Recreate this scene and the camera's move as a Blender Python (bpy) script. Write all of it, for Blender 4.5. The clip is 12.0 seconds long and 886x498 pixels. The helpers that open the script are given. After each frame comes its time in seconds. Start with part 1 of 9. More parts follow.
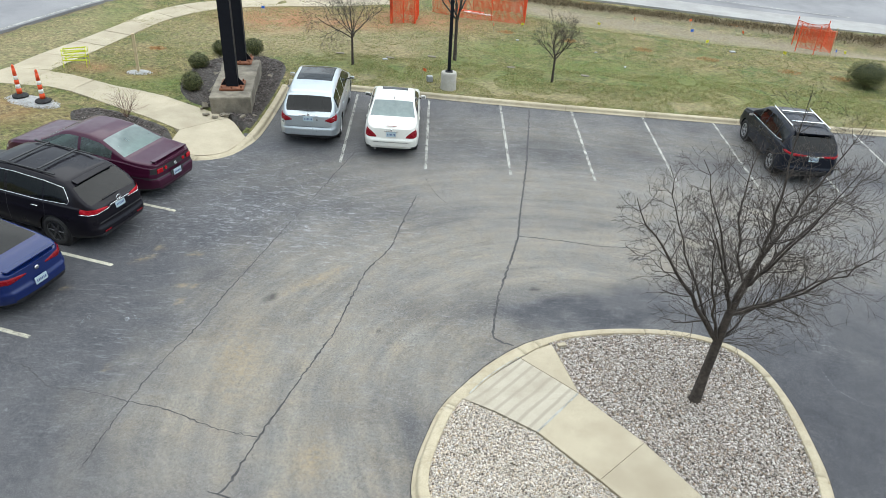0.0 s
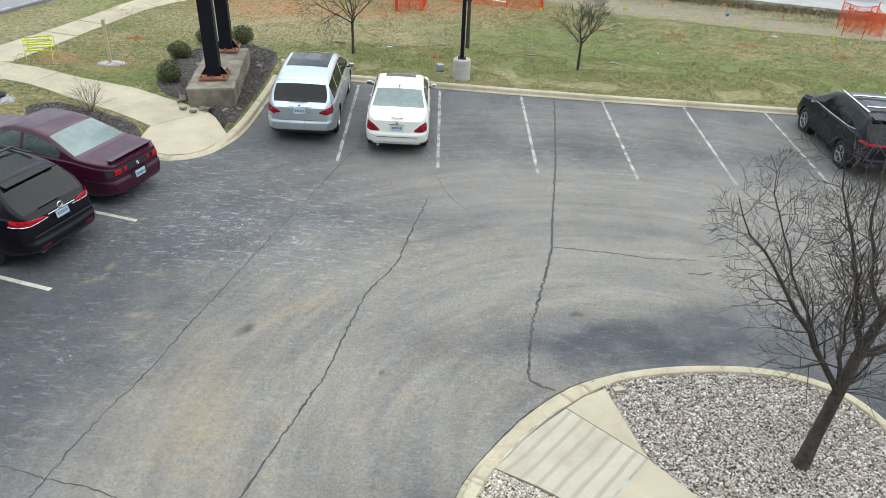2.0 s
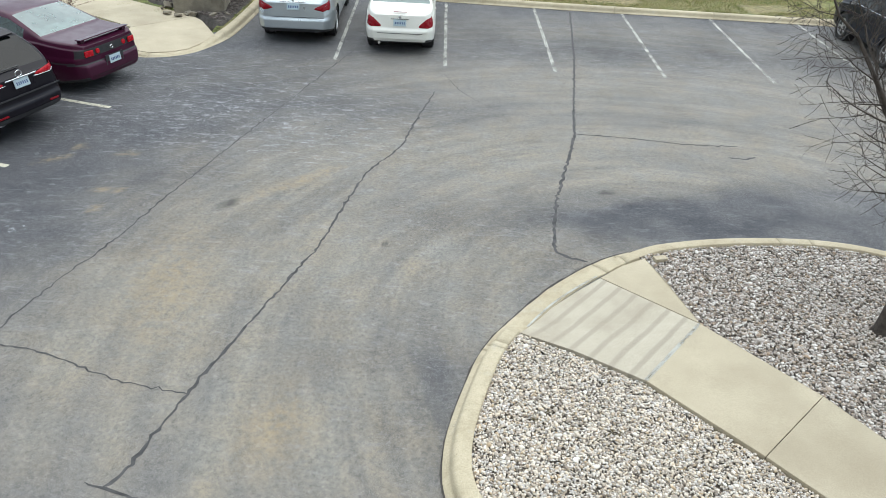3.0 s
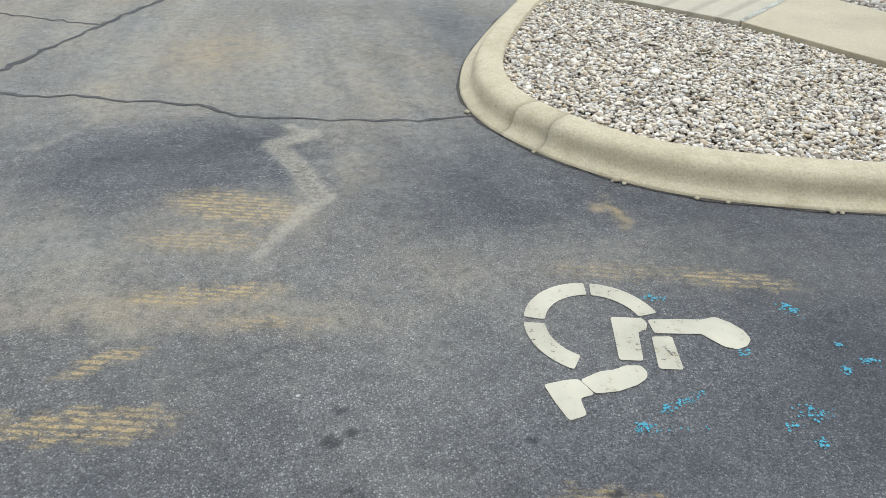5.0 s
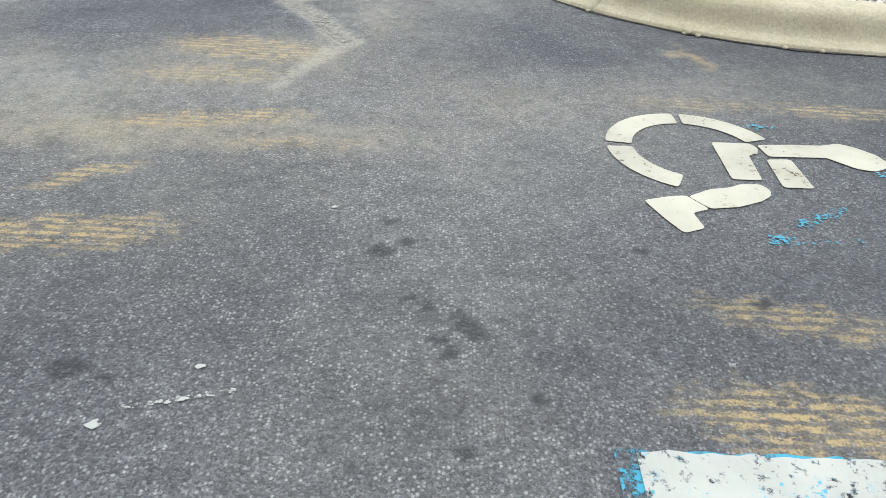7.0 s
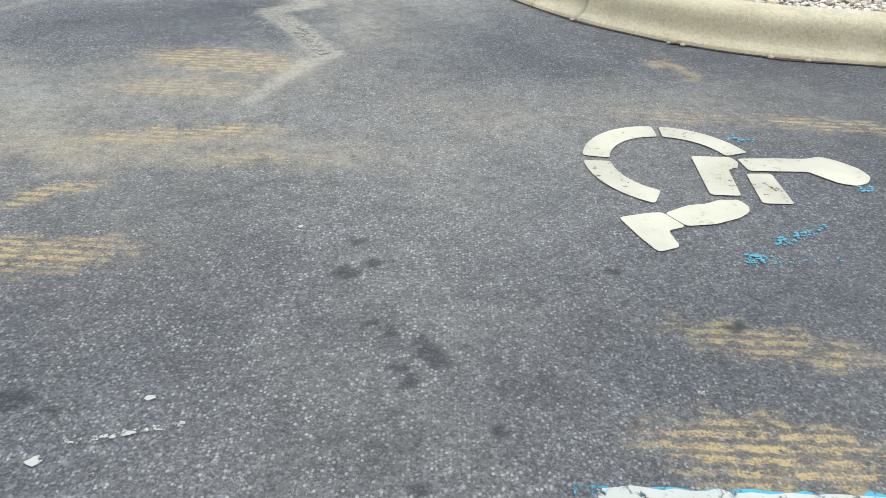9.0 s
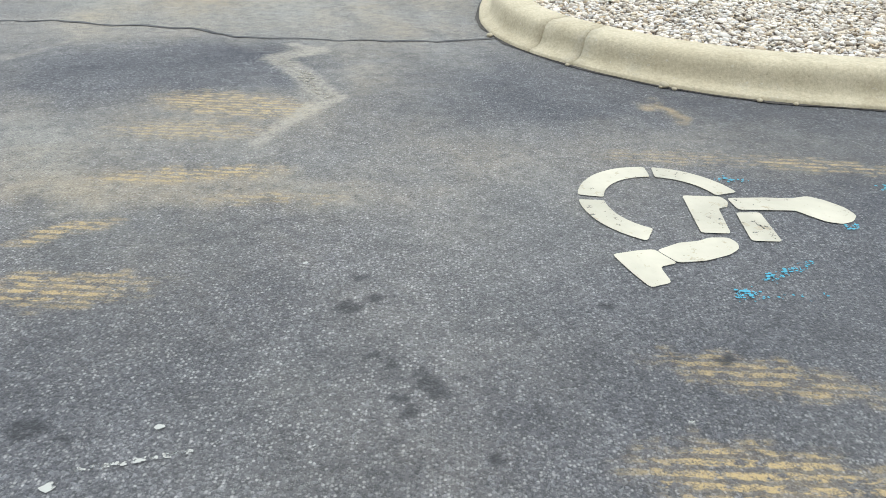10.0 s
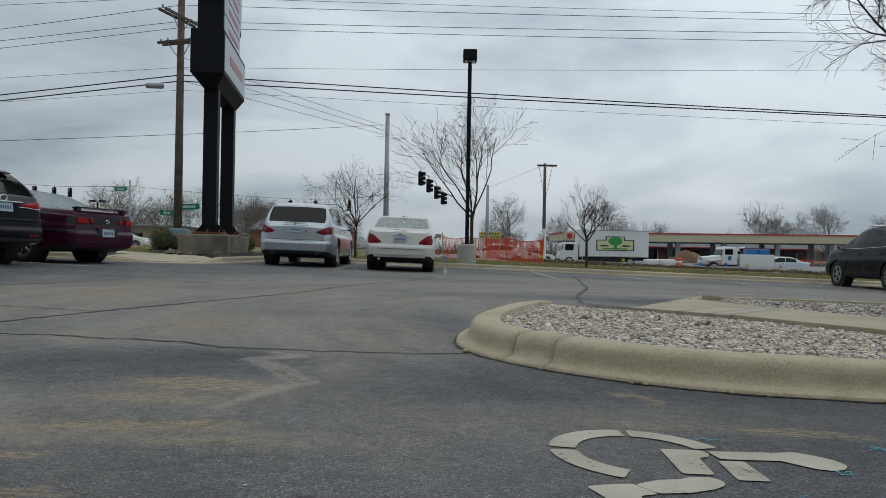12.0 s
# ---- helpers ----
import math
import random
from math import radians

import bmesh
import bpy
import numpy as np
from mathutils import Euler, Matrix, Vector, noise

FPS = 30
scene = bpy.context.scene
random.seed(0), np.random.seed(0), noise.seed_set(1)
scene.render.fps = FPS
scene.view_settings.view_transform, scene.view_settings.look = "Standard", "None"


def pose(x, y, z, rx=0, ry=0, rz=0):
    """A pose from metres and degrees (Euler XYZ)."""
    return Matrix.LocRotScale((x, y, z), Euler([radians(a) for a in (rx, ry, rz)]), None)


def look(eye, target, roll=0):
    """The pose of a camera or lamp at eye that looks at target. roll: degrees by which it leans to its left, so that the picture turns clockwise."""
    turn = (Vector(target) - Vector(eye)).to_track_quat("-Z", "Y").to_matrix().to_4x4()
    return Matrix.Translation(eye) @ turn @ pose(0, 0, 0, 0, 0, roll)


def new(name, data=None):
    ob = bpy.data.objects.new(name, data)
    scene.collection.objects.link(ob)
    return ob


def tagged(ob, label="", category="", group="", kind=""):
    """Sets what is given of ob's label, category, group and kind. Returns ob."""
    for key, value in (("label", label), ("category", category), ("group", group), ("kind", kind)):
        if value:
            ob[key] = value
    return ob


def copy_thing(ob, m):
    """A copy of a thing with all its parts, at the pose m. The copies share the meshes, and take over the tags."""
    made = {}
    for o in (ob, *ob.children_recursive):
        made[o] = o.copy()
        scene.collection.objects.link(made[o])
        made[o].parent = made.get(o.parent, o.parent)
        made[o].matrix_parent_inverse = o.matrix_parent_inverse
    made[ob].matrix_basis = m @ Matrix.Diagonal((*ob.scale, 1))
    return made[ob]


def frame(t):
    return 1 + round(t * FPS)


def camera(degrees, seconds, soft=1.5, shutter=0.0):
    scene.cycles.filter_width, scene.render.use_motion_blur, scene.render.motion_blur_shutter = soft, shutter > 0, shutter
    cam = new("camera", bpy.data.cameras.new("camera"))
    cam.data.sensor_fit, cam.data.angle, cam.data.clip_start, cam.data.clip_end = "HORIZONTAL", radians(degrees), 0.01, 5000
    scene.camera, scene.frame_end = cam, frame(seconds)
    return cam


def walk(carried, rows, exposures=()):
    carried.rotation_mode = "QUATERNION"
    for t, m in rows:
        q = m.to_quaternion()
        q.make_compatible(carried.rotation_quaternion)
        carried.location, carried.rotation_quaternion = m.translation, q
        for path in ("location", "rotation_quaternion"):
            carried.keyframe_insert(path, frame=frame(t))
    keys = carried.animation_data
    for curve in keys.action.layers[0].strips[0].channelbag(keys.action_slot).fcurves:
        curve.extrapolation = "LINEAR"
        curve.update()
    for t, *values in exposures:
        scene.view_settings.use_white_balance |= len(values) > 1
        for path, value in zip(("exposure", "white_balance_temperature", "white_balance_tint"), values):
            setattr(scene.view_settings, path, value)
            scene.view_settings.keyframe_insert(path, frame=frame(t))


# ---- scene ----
cam = camera(64.0, 12.0, 0.6)
PATH = [
    (0, (-0.121, -0.362, 9.599), (-0.094, 1.335, 8.541), 3.2),
    (0.5, (-0.209, 0.248, 9.709), (-0.191, 1.945, 8.651), 3.0),
    (1, (-0.261, 1.343, 9.782), (-0.247, 3.047, 8.734), 2.9),
    (1.5, (-0.270, 2.110, 9.232), (-0.261, 3.818, 8.192), 2.6),
    (2, (-0.287, 2.588, 8.012), (-0.284, 4.291, 6.964), 2.2),
    (2.5, (-0.321, 2.809, 6.686), (-0.324, 4.506, 5.628), 1.9),
    (2.7, (-0.335, 2.864, 6.219), (-0.339, 4.555, 5.152), 1.8),
    (4.3, (-0.292, 3.085, 2.551), (-0.318, 4.740, 1.428), 0.9),
    (4.5, (-0.296, 3.073, 2.302), (-0.320, 4.718, 1.165), 0.9),
    (5, (-0.326, 3.076, 1.775), (-0.349, 4.722, 0.639), 1.2),
    (5.5, (-0.441, 3.127, 1.442), (-0.457, 4.771, 0.304), 1.4),
    (6, (-0.510, 3.127, 1.189), (-0.530, 4.771, 0.050), 1.2),
    (6.5, (-0.513, 3.135, 1.018), (-0.533, 4.779, -0.121), 1.1),
    (7, (-0.519, 3.155, 0.990), (-0.539, 4.798, -0.150), 1.0),
    (9, (-0.440, 3.216, 1.001), (-0.462, 4.865, -0.131), 0.7),
    (9.5, (-0.453, 3.191, 1.006), (-0.477, 4.840, -0.125), 0.6),
    (10, (-0.435, 3.156, 1.029), (-0.462, 4.865, -0.008), 0.6),
    (10.5, (-0.385, 3.109, 0.976), (-0.413, 5.008, 0.347), 0.5),
    (11, (-0.325, 3.076, 0.857), (-0.349, 5.041, 0.485), 0.8),
    (11.5, (-0.317, 3.040, 0.728), (-0.341, 5.035, 0.591), 1.0),
    (12, (-0.341, 3.048, 0.591), (-0.366, 5.048, 0.593), 1.0),
]
EXPOSURES = [(0, 0.2), (2.7, 0.17), (4.3, 0.0), (5.0, 0.04), (5.5, 0.12), (6, 0.2), (7, 0.27), (9, 0.31), (10, 0.3), (10.6, 0.15), (11, -0.36), (11.5, -0.72), (12, -1.22)]
walk(cam, [(t, look(eye, target, roll)) for t, eye, target, roll in PATH], EXPOSURES)


# ---- sky and sun: an overcast late-winter day ----
world = bpy.data.worlds.new("overcast_sky")
scene.world = world
world.use_nodes = True
wn, wl = world.node_tree.nodes, world.node_tree.links
wn.clear()
w_out = wn.new("ShaderNodeOutputWorld")
w_bg = wn.new("ShaderNodeBackground")
w_sky = wn.new("ShaderNodeTexSky")
w_sky.sky_type = "NISHITA"
w_sky.sun_disc = False
w_sky.sun_elevation = radians(52)
w_sky.sun_rotation = radians(35)
w_sky.air_density, w_sky.dust_density = 1.0, 2.0
w_co = wn.new("ShaderNodeTexCoord")
w_map = wn.new("ShaderNodeMapping")
w_map.inputs["Scale"].default_value = (1.0, 1.0, 3.6)
w_noise = wn.new("ShaderNodeTexNoise")
w_noise.inputs["Scale"].default_value = 1.5
w_noise.inputs["Detail"].default_value = 7.0
w_noise.inputs["Roughness"].default_value = 0.52
w_noise.inputs["Distortion"].default_value = 0.3
w_ramp = wn.new("ShaderNodeValToRGB")
w_ramp.color_ramp.elements[0].position, w_ramp.color_ramp.elements[0].color = 0.37, (4.7, 6.15, 7.6, 1)
w_ramp.color_ramp.elements[1].position, w_ramp.color_ramp.elements[1].color = 0.63, (14.1, 15.7, 16.8, 1)
w_mix = wn.new("ShaderNodeMixRGB")
w_mix.inputs["Fac"].default_value = 0.86
wl.new(w_co.outputs["Generated"], w_map.inputs["Vector"])
wl.new(w_map.outputs["Vector"], w_noise.inputs["Vector"])
wl.new(w_noise.outputs["Fac"], w_ramp.inputs["Fac"])
wl.new(w_sky.outputs["Color"], w_mix.inputs["Color1"])
wl.new(w_ramp.outputs["Color"], w_mix.inputs["Color2"])
# the cloud is thinner and brighter towards the hidden sun
w_dot = wn.new("ShaderNodeVectorMath")
w_dot.operation = "DOT_PRODUCT"
w_dot.inputs[1].default_value = (0.85, 0.4, 0.35)
w_way = wn.new("ShaderNodeMapRange")
for key, value in (("From Min", -0.3), ("From Max", 0.9), ("To Min", 0.84), ("To Max", 1.14)):
    w_way.inputs[key].default_value = value
w_mul = wn.new("ShaderNodeVectorMath")
w_mul.operation = "SCALE"
wl.new(w_co.outputs["Generated"], w_dot.inputs[0])
wl.new(w_dot.outputs["Value"], w_way.inputs["Value"])
wl.new(w_mix.outputs["Color"], w_mul.inputs[0])
# an overcast sky dims towards the horizon
w_sep = wn.new("ShaderNodeSeparateXYZ")
w_up = wn.new("ShaderNodeMapRange")
for key, value in (("From Min", 0.0), ("From Max", 0.5), ("To Min", 0.8), ("To Max", 1.1)):
    w_up.inputs[key].default_value = value
w_both = wn.new("ShaderNodeMath")
w_both.operation = "MULTIPLY"
wl.new(w_co.outputs["Generated"], w_sep.inputs["Vector"])
wl.new(w_sep.outputs["Z"], w_up.inputs["Value"])
wl.new(w_way.outputs["Result"], w_both.inputs[0])
wl.new(w_up.outputs["Result"], w_both.inputs[1])
wl.new(w_both.outputs["Value"], w_mul.inputs["Scale"])
wl.new(w_mul.outputs["Vector"], w_bg.inputs["Color"])
w_bg.inputs["Strength"].default_value = 0.12
wl.new(w_bg.outputs["Background"], w_out.inputs["Surface"])

sun = new("sun", bpy.data.lights.new("sun", "SUN"))
sun.data.energy, sun.data.angle, sun.data.color = 1.75, radians(100), (1.0, 0.94, 0.85)
sun.matrix_world = look((10, 25, 70), (0, 12, 0))
tagged(sun, kind="structure")

# ---- materials ----
def tree_of(name):
    m = bpy.data.materials.new(name)
    m.use_nodes = True
    nt = m.node_tree
    return m, nt, nt.nodes["Principled BSDF"]


def node(nt, kind, **inputs):
    n = nt.nodes.new("ShaderNode" + kind)
    for key, value in inputs.items():
        n.inputs[key.replace("_", " ")].default_value = value
    return n


def noise_of(nt, scale, detail=4.0, rough=0.55, stretch=(1, 1, 1), turn=0.0):
    co = nt.nodes.new("ShaderNodeTexCoord")
    mp = nt.nodes.new("ShaderNodeMapping")
    mp.inputs["Scale"].default_value = stretch
    n = node(nt, "TexNoise", Scale=scale, Detail=detail, Roughness=rough)
    way = co.outputs["Object"]
    if turn:
        turned = nt.nodes.new("ShaderNodeMapping")
        turned.inputs["Rotation"].default_value = (0, 0, turn)
        nt.links.new(way, turned.inputs["Vector"])
        way = turned.outputs["Vector"]
    nt.links.new(way, mp.inputs["Vector"])
    nt.links.new(mp.outputs["Vector"], n.inputs["Vector"])
    return n.outputs["Fac"]


def ramp_of(nt, fac, *stops):
    r = nt.nodes.new("ShaderNodeValToRGB")
    els = r.color_ramp.elements
    while len(els) < len(stops):
        els.new(0.5)
    for el, (pos, col) in zip(els, stops):
        el.position = pos
        el.color = (*col, 1) if len(col) == 3 else col
    nt.links.new(fac, r.inputs["Fac"])
    return r.outputs["Color"]


def grey(v):
    return (v, v, v)


def mixed(nt, fac, a, b, mode="MIX"):
    n = nt.nodes.new("ShaderNodeMixRGB")
    n.blend_type = mode
    for socket, value in (("Fac", fac), ("Color1", a), ("Color2", b)):
        if isinstance(value, (int, float)):
            n.inputs[socket].default_value = value
        elif isinstance(value, tuple):
            n.inputs[socket].default_value = (*value, 1)
        else:
            nt.links.new(value, n.inputs[socket])
    return n.outputs["Color"]


def math_of(nt, op, a, b=0.0, clamp=False):
    n = nt.nodes.new("ShaderNodeMath")
    n.operation, n.use_clamp = op, clamp
    for i, value in enumerate((a, b)):
        if isinstance(value, (int, float)):
            n.inputs[i].default_value = value
        else:
            nt.links.new(value, n.inputs[i])
    return n.outputs[0]


def bump_of(nt, bsdf, height, strength, distance):
    b = node(nt, "Bump", Strength=strength, Distance=distance)
    nt.links.new(height, b.inputs["Height"])
    nt.links.new(b.outputs["Normal"], bsdf.inputs["Normal"])


def attr_of(nt, name):
    a = nt.nodes.new("ShaderNodeAttribute")
    a.attribute_name = name
    return a.outputs["Fac"]


def rough_surface(name, dark, light, scale=3.0, fine=60.0, rough=0.85, bump=0.4, depth=0.005, stain=None, amount=0.5, metal=0.0, vary=0.0):
    """A worn mineral, wood or metal surface: a broad and a fine variation, stains and relief."""
    m, nt, b = tree_of(name)
    broad = noise_of(nt, scale, 5)
    small = noise_of(nt, fine, 3, 0.6)
    col = ramp_of(nt, broad, (0.3, dark), (0.7, light))
    col = mixed(nt, 0.45, col, ramp_of(nt, small, (0.3, grey(0.35)), (0.7, grey(0.65))), "OVERLAY")
    if stain:
        mask = ramp_of(nt, noise_of(nt, scale * 0.37, 6, 0.65), (0.5, grey(0)), (0.66, grey(amount)))
        col = mixed(nt, mask, col, stain)
    if vary:
        info = nt.nodes.new("ShaderNodeObjectInfo")
        col = mixed(nt, 1.0, col, ramp_of(nt, info.outputs["Random"], (0.0, grey(1 - vary)), (1.0, grey(1 + vary))), "MULTIPLY")
    nt.links.new(col, b.inputs["Base Color"])
    b.inputs["Roughness"].default_value = rough
    b.inputs["Metallic"].default_value = metal
    bump_of(nt, b, small, bump, depth)
    return m


def plain(name, colour, rough=0.5, metal=0.0, coat=0.0, speck=0.12):
    """Paint, plastic, rubber or metal with faint wear."""
    m, nt, b = tree_of(name)
    col = mixed(nt, 1.0, colour, ramp_of(nt, noise_of(nt, 9, 6, 0.65), (0.25, grey(1 - speck)), (0.75, grey(1 + speck))), "MULTIPLY")
    nt.links.new(col, b.inputs["Base Color"])
    rr = ramp_of(nt, noise_of(nt, 14, 5, 0.6), (0.3, grey(max(rough - 0.07, 0.02))), (0.7, grey(min(rough + 0.1, 1))))
    nt.links.new(rr, b.inputs["Roughness"])
    b.inputs["Metallic"].default_value = metal
    b.inputs["Coat Weight"].default_value = coat
    b.inputs["Coat Roughness"].default_value = 0.06
    return m


def sweep_of(nt, cx, cy, along, across):
    """Noise drawn out into arcs, as cars leave it that turn round a point."""
    co = nt.nodes.new("ShaderNodeTexCoord")
    cut = nt.nodes.new("ShaderNodeSeparateXYZ")
    nt.links.new(co.outputs["Object"], cut.inputs["Vector"])
    dx, dy = math_of(nt, "SUBTRACT", cut.outputs["X"], cx), math_of(nt, "SUBTRACT", cut.outputs["Y"], cy)
    turn = math_of(nt, "ARCTAN2", dy, math_of(nt, "MULTIPLY", dx, -1.0))
    far = math_of(nt, "SQRT", math_of(nt, "ADD", math_of(nt, "MULTIPLY", dx, dx), math_of(nt, "MULTIPLY", dy, dy)))
    put = nt.nodes.new("ShaderNodeCombineXYZ")
    nt.links.new(math_of(nt, "MULTIPLY", turn, along), put.inputs["X"])
    nt.links.new(math_of(nt, "MULTIPLY", far, across), put.inputs["Y"])
    n = node(nt, "TexNoise", Scale=1.0, Detail=8.0, Roughness=0.64, Distortion=0.4)
    nt.links.new(put.outputs["Vector"], n.inputs["Vector"])
    return n.outputs["Fac"]


def asphalt_material():
    m, nt, b = tree_of("worn_asphalt")
    co = nt.nodes.new("ShaderNodeTexCoord")
    broad = noise_of(nt, 0.35, 6, 0.6)
    mid = noise_of(nt, 1.7, 7, 0.62)
    mottle = noise_of(nt, 9, 6, 0.7)
    grit = noise_of(nt, 190, 3, 0.7)

    def cells(scale):
        v = node(nt, "TexVoronoi", Scale=scale)
        nt.links.new(co.outputs["Object"], v.inputs["Vector"])
        c = nt.nodes.new("ShaderNodeSeparateColor")
        nt.links.new(v.outputs["Color"], c.inputs["Color"])
        return v.outputs["Distance"], c.outputs["Red"]

    col = ramp_of(nt, broad, (0.36, (0.064, 0.065, 0.074)), (0.52, (0.104, 0.1035, 0.109)), (0.68, (0.145, 0.141, 0.138)))
    col = mixed(nt, 0.6, col, ramp_of(nt, mid, (0.28, grey(0.34)), (0.72, grey(0.64))), "OVERLAY")
    col = mixed(nt, 0.32, col, ramp_of(nt, sweep_of(nt, 3.6, 9.2, 2.7, 4.2), (0.3, grey(0.3)), (0.7, grey(0.68))), "OVERLAY")
    col = mixed(nt, 0.45, col, ramp_of(nt, mottle, (0.28, grey(0.36)), (0.72, grey(0.64))), "OVERLAY")
    ragged = ramp_of(nt, math_of(nt, "ADD", math_of(nt, "MULTIPLY", mid, 0.6), math_of(nt, "MULTIPLY", mottle, 0.4)), (0.34, grey(0.6)), (0.62, grey(1)))
    seal = math_of(nt, "MULTIPLY", attr_of(nt, "seal"), ragged, True)
    col = mixed(nt, math_of(nt, "MULTIPLY", seal, 0.88), col, (0.04, 0.043, 0.053))
    # bare stone chips in the binder
    def chips(scale, first, full, radius):
        d, r = cells(scale)
        return math_of(nt, "MULTIPLY", ramp_of(nt, r, (first, grey(0)), (full, grey(1))), ramp_of(nt, d, (radius * 0.45, grey(1)), (radius, grey(0))))

    near_d, near_r = cells(170.0)
    col = mixed(nt, 1.0, col, ramp_of(nt, near_r, (0.0, grey(0.6)), (0.5, grey(0.92)), (0.85, grey(1.2)), (1.0, grey(1.7))), "MULTIPLY")
    clump = noise_of(nt, 22, 5, 0.75)
    col = mixed(nt, 0.6, col, ramp_of(nt, clump, (0.3, grey(0.33)), (0.7, grey(0.66))), "OVERLAY")
    worn = ramp_of(nt, math_of(nt, "ADD", math_of(nt, "MULTIPLY", mottle, 0.5), math_of(nt, "MULTIPLY", clump, 0.5)), (0.38, grey(0.25)), (0.58, grey(1)))
    bare = math_of(nt, "MULTIPLY", worn, math_of(nt, "SUBTRACT", 1.0, math_of(nt, "MULTIPLY", seal, 0.8)))
    col = mixed(nt, math_of(nt, "MULTIPLY", bare, math_of(nt, "MULTIPLY", chips(270.0, 0.45, 0.75, 0.62), 0.65)), col, (0.25, 0.25, 0.245))
    col = mixed(nt, math_of(nt, "MULTIPLY", bare, math_of(nt, "MULTIPLY", chips(125.0, 0.6, 0.86, 0.55), 0.8)), col, (0.42, 0.415, 0.4))
    pits = ramp_of(nt, grit, (0.34, grey(1)), (0.46, grey(0)))
    col = mixed(nt, math_of(nt, "MULTIPLY", pits, 0.72), col, (0.03, 0.035, 0.039))
    # pale dust drawn out by turning tyres
    streak = sweep_of(nt, 3.4, 9.4, 2.1, 2.6)
    dust_or_glare = math_of(nt, "MULTIPLY", attr_of(nt, "dust_or_glare"), ramp_of(nt, streak, (0.3, grey(0.28)), (0.66, grey(0.78))), True)
    dust_or_glare = math_of(nt, "MULTIPLY", dust_or_glare, ramp_of(nt, math_of(nt, "ADD", math_of(nt, "MULTIPLY", grit, 0.5), math_of(nt, "MULTIPLY", clump, 0.5)), (0.36, grey(0.2)), (0.58, grey(1.1))), True)
    col = mixed(nt, dust_or_glare, col, ramp_of(nt, mid, (0.35, (0.29, 0.275, 0.235)), (0.65, (0.33, 0.285, 0.21))))
    clay = math_of(nt, "ADD", attr_of(nt, "clay"), math_of(nt, "MULTIPLY", attr_of(nt, "tread"), 0.28))
    clay = math_of(nt, "MULTIPLY", clay, ramp_of(nt, mottle, (0.36, grey(0)), (0.62, grey(0.9))), True)
    col = mixed(nt, clay, col, (0.34, 0.255, 0.14))
    # tyre prints in dried mud
    wave = node(nt, "TexWave", Scale=11, Distortion=2.2, Detail=2.0)
    wave.wave_type, wave.bands_direction = "BANDS", "Y"
    wave.inputs["Detail Scale"].default_value = 2.0
    nt.links.new(co.outputs["Object"], wave.inputs["Vector"])
    lugs = noise_of(nt, 30, 4, 0.7, (0.75, 1.3, 1), 0.1)
    tread = math_of(nt, "MULTIPLY", ramp_of(nt, wave.outputs["Fac"], (0.2, grey(0.15)), (0.5, grey(1))), ramp_of(nt, lugs, (0.43, grey(0)), (0.53, grey(1))))
    tread = math_of(nt, "MULTIPLY", attr_of(nt, "tread"), tread, True)
    tread = math_of(nt, "MULTIPLY", tread, ramp_of(nt, math_of(nt, "ADD", math_of(nt, "MULTIPLY", grit, 0.55), math_of(nt, "MULTIPLY", clump, 0.45)), (0.4, grey(0.15)), (0.54, grey(1))))
    col = mixed(nt, math_of(nt, "MULTIPLY", tread, 0.95), col, (0.41, 0.305, 0.15))
    white = math_of(nt, "MULTIPLY", attr_of(nt, "scuff"), ramp_of(nt, noise_of(nt, 5, 7, 0.75, (0.5, 2.0, 1)), (0.55, grey(0)), (0.68, grey(0.7))), True)
    col = mixed(nt, white, col, (0.4, 0.41, 0.43))
    for turn, thick in ((0.35, 0.012), (-0.5, 0.009)):
        wisp = noise_of(nt, 1.5, 5, 0.6, (0.45, 1.6, 1), turn)
        thin = ramp_of(nt, wisp, (0.5 - thick, grey(0)), (0.5, grey(1)), (0.5 + thick, grey(0)))
        thin = math_of(nt, "MULTIPLY", thin, ramp_of(nt, noise_of(nt, 13, 5, 0.7), (0.48, grey(0)), (0.62, grey(0.7))))
        col = mixed(nt, math_of(nt, "MULTIPLY", thin, attr_of(nt, "scuff"), True), col, (0.46, 0.47, 0.49))
    pale = math_of(nt, "MULTIPLY", attr_of(nt, "pale"), ramp_of(nt, noise_of(nt, 60, 5, 0.75), (0.38, grey(0.25)), (0.56, grey(0.95))), True)
    col = mixed(nt, pale, col, (0.36, 0.33, 0.27))
    oil = math_of(nt, "MULTIPLY", attr_of(nt, "oil"), ramp_of(nt, grit, (0.35, grey(0.75)), (0.6, grey(1))), True)
    col = mixed(nt, math_of(nt, "MULTIPLY", oil, 0.76), col, (0.02, 0.021, 0.024))
    nt.links.new(col, b.inputs["Base Color"])
    nt.links.new(ramp_of(nt, mid, (0.3, grey(0.58)), (0.7, grey(0.82))), b.inputs["Roughness"])
    b.inputs["Specular IOR Level"].default_value = 0.29
    bump_of(nt, b, math_of(nt, "ADD", grit, math_of(nt, "MULTIPLY", near_d, -0.8)), 0.7, 0.004)
    return m


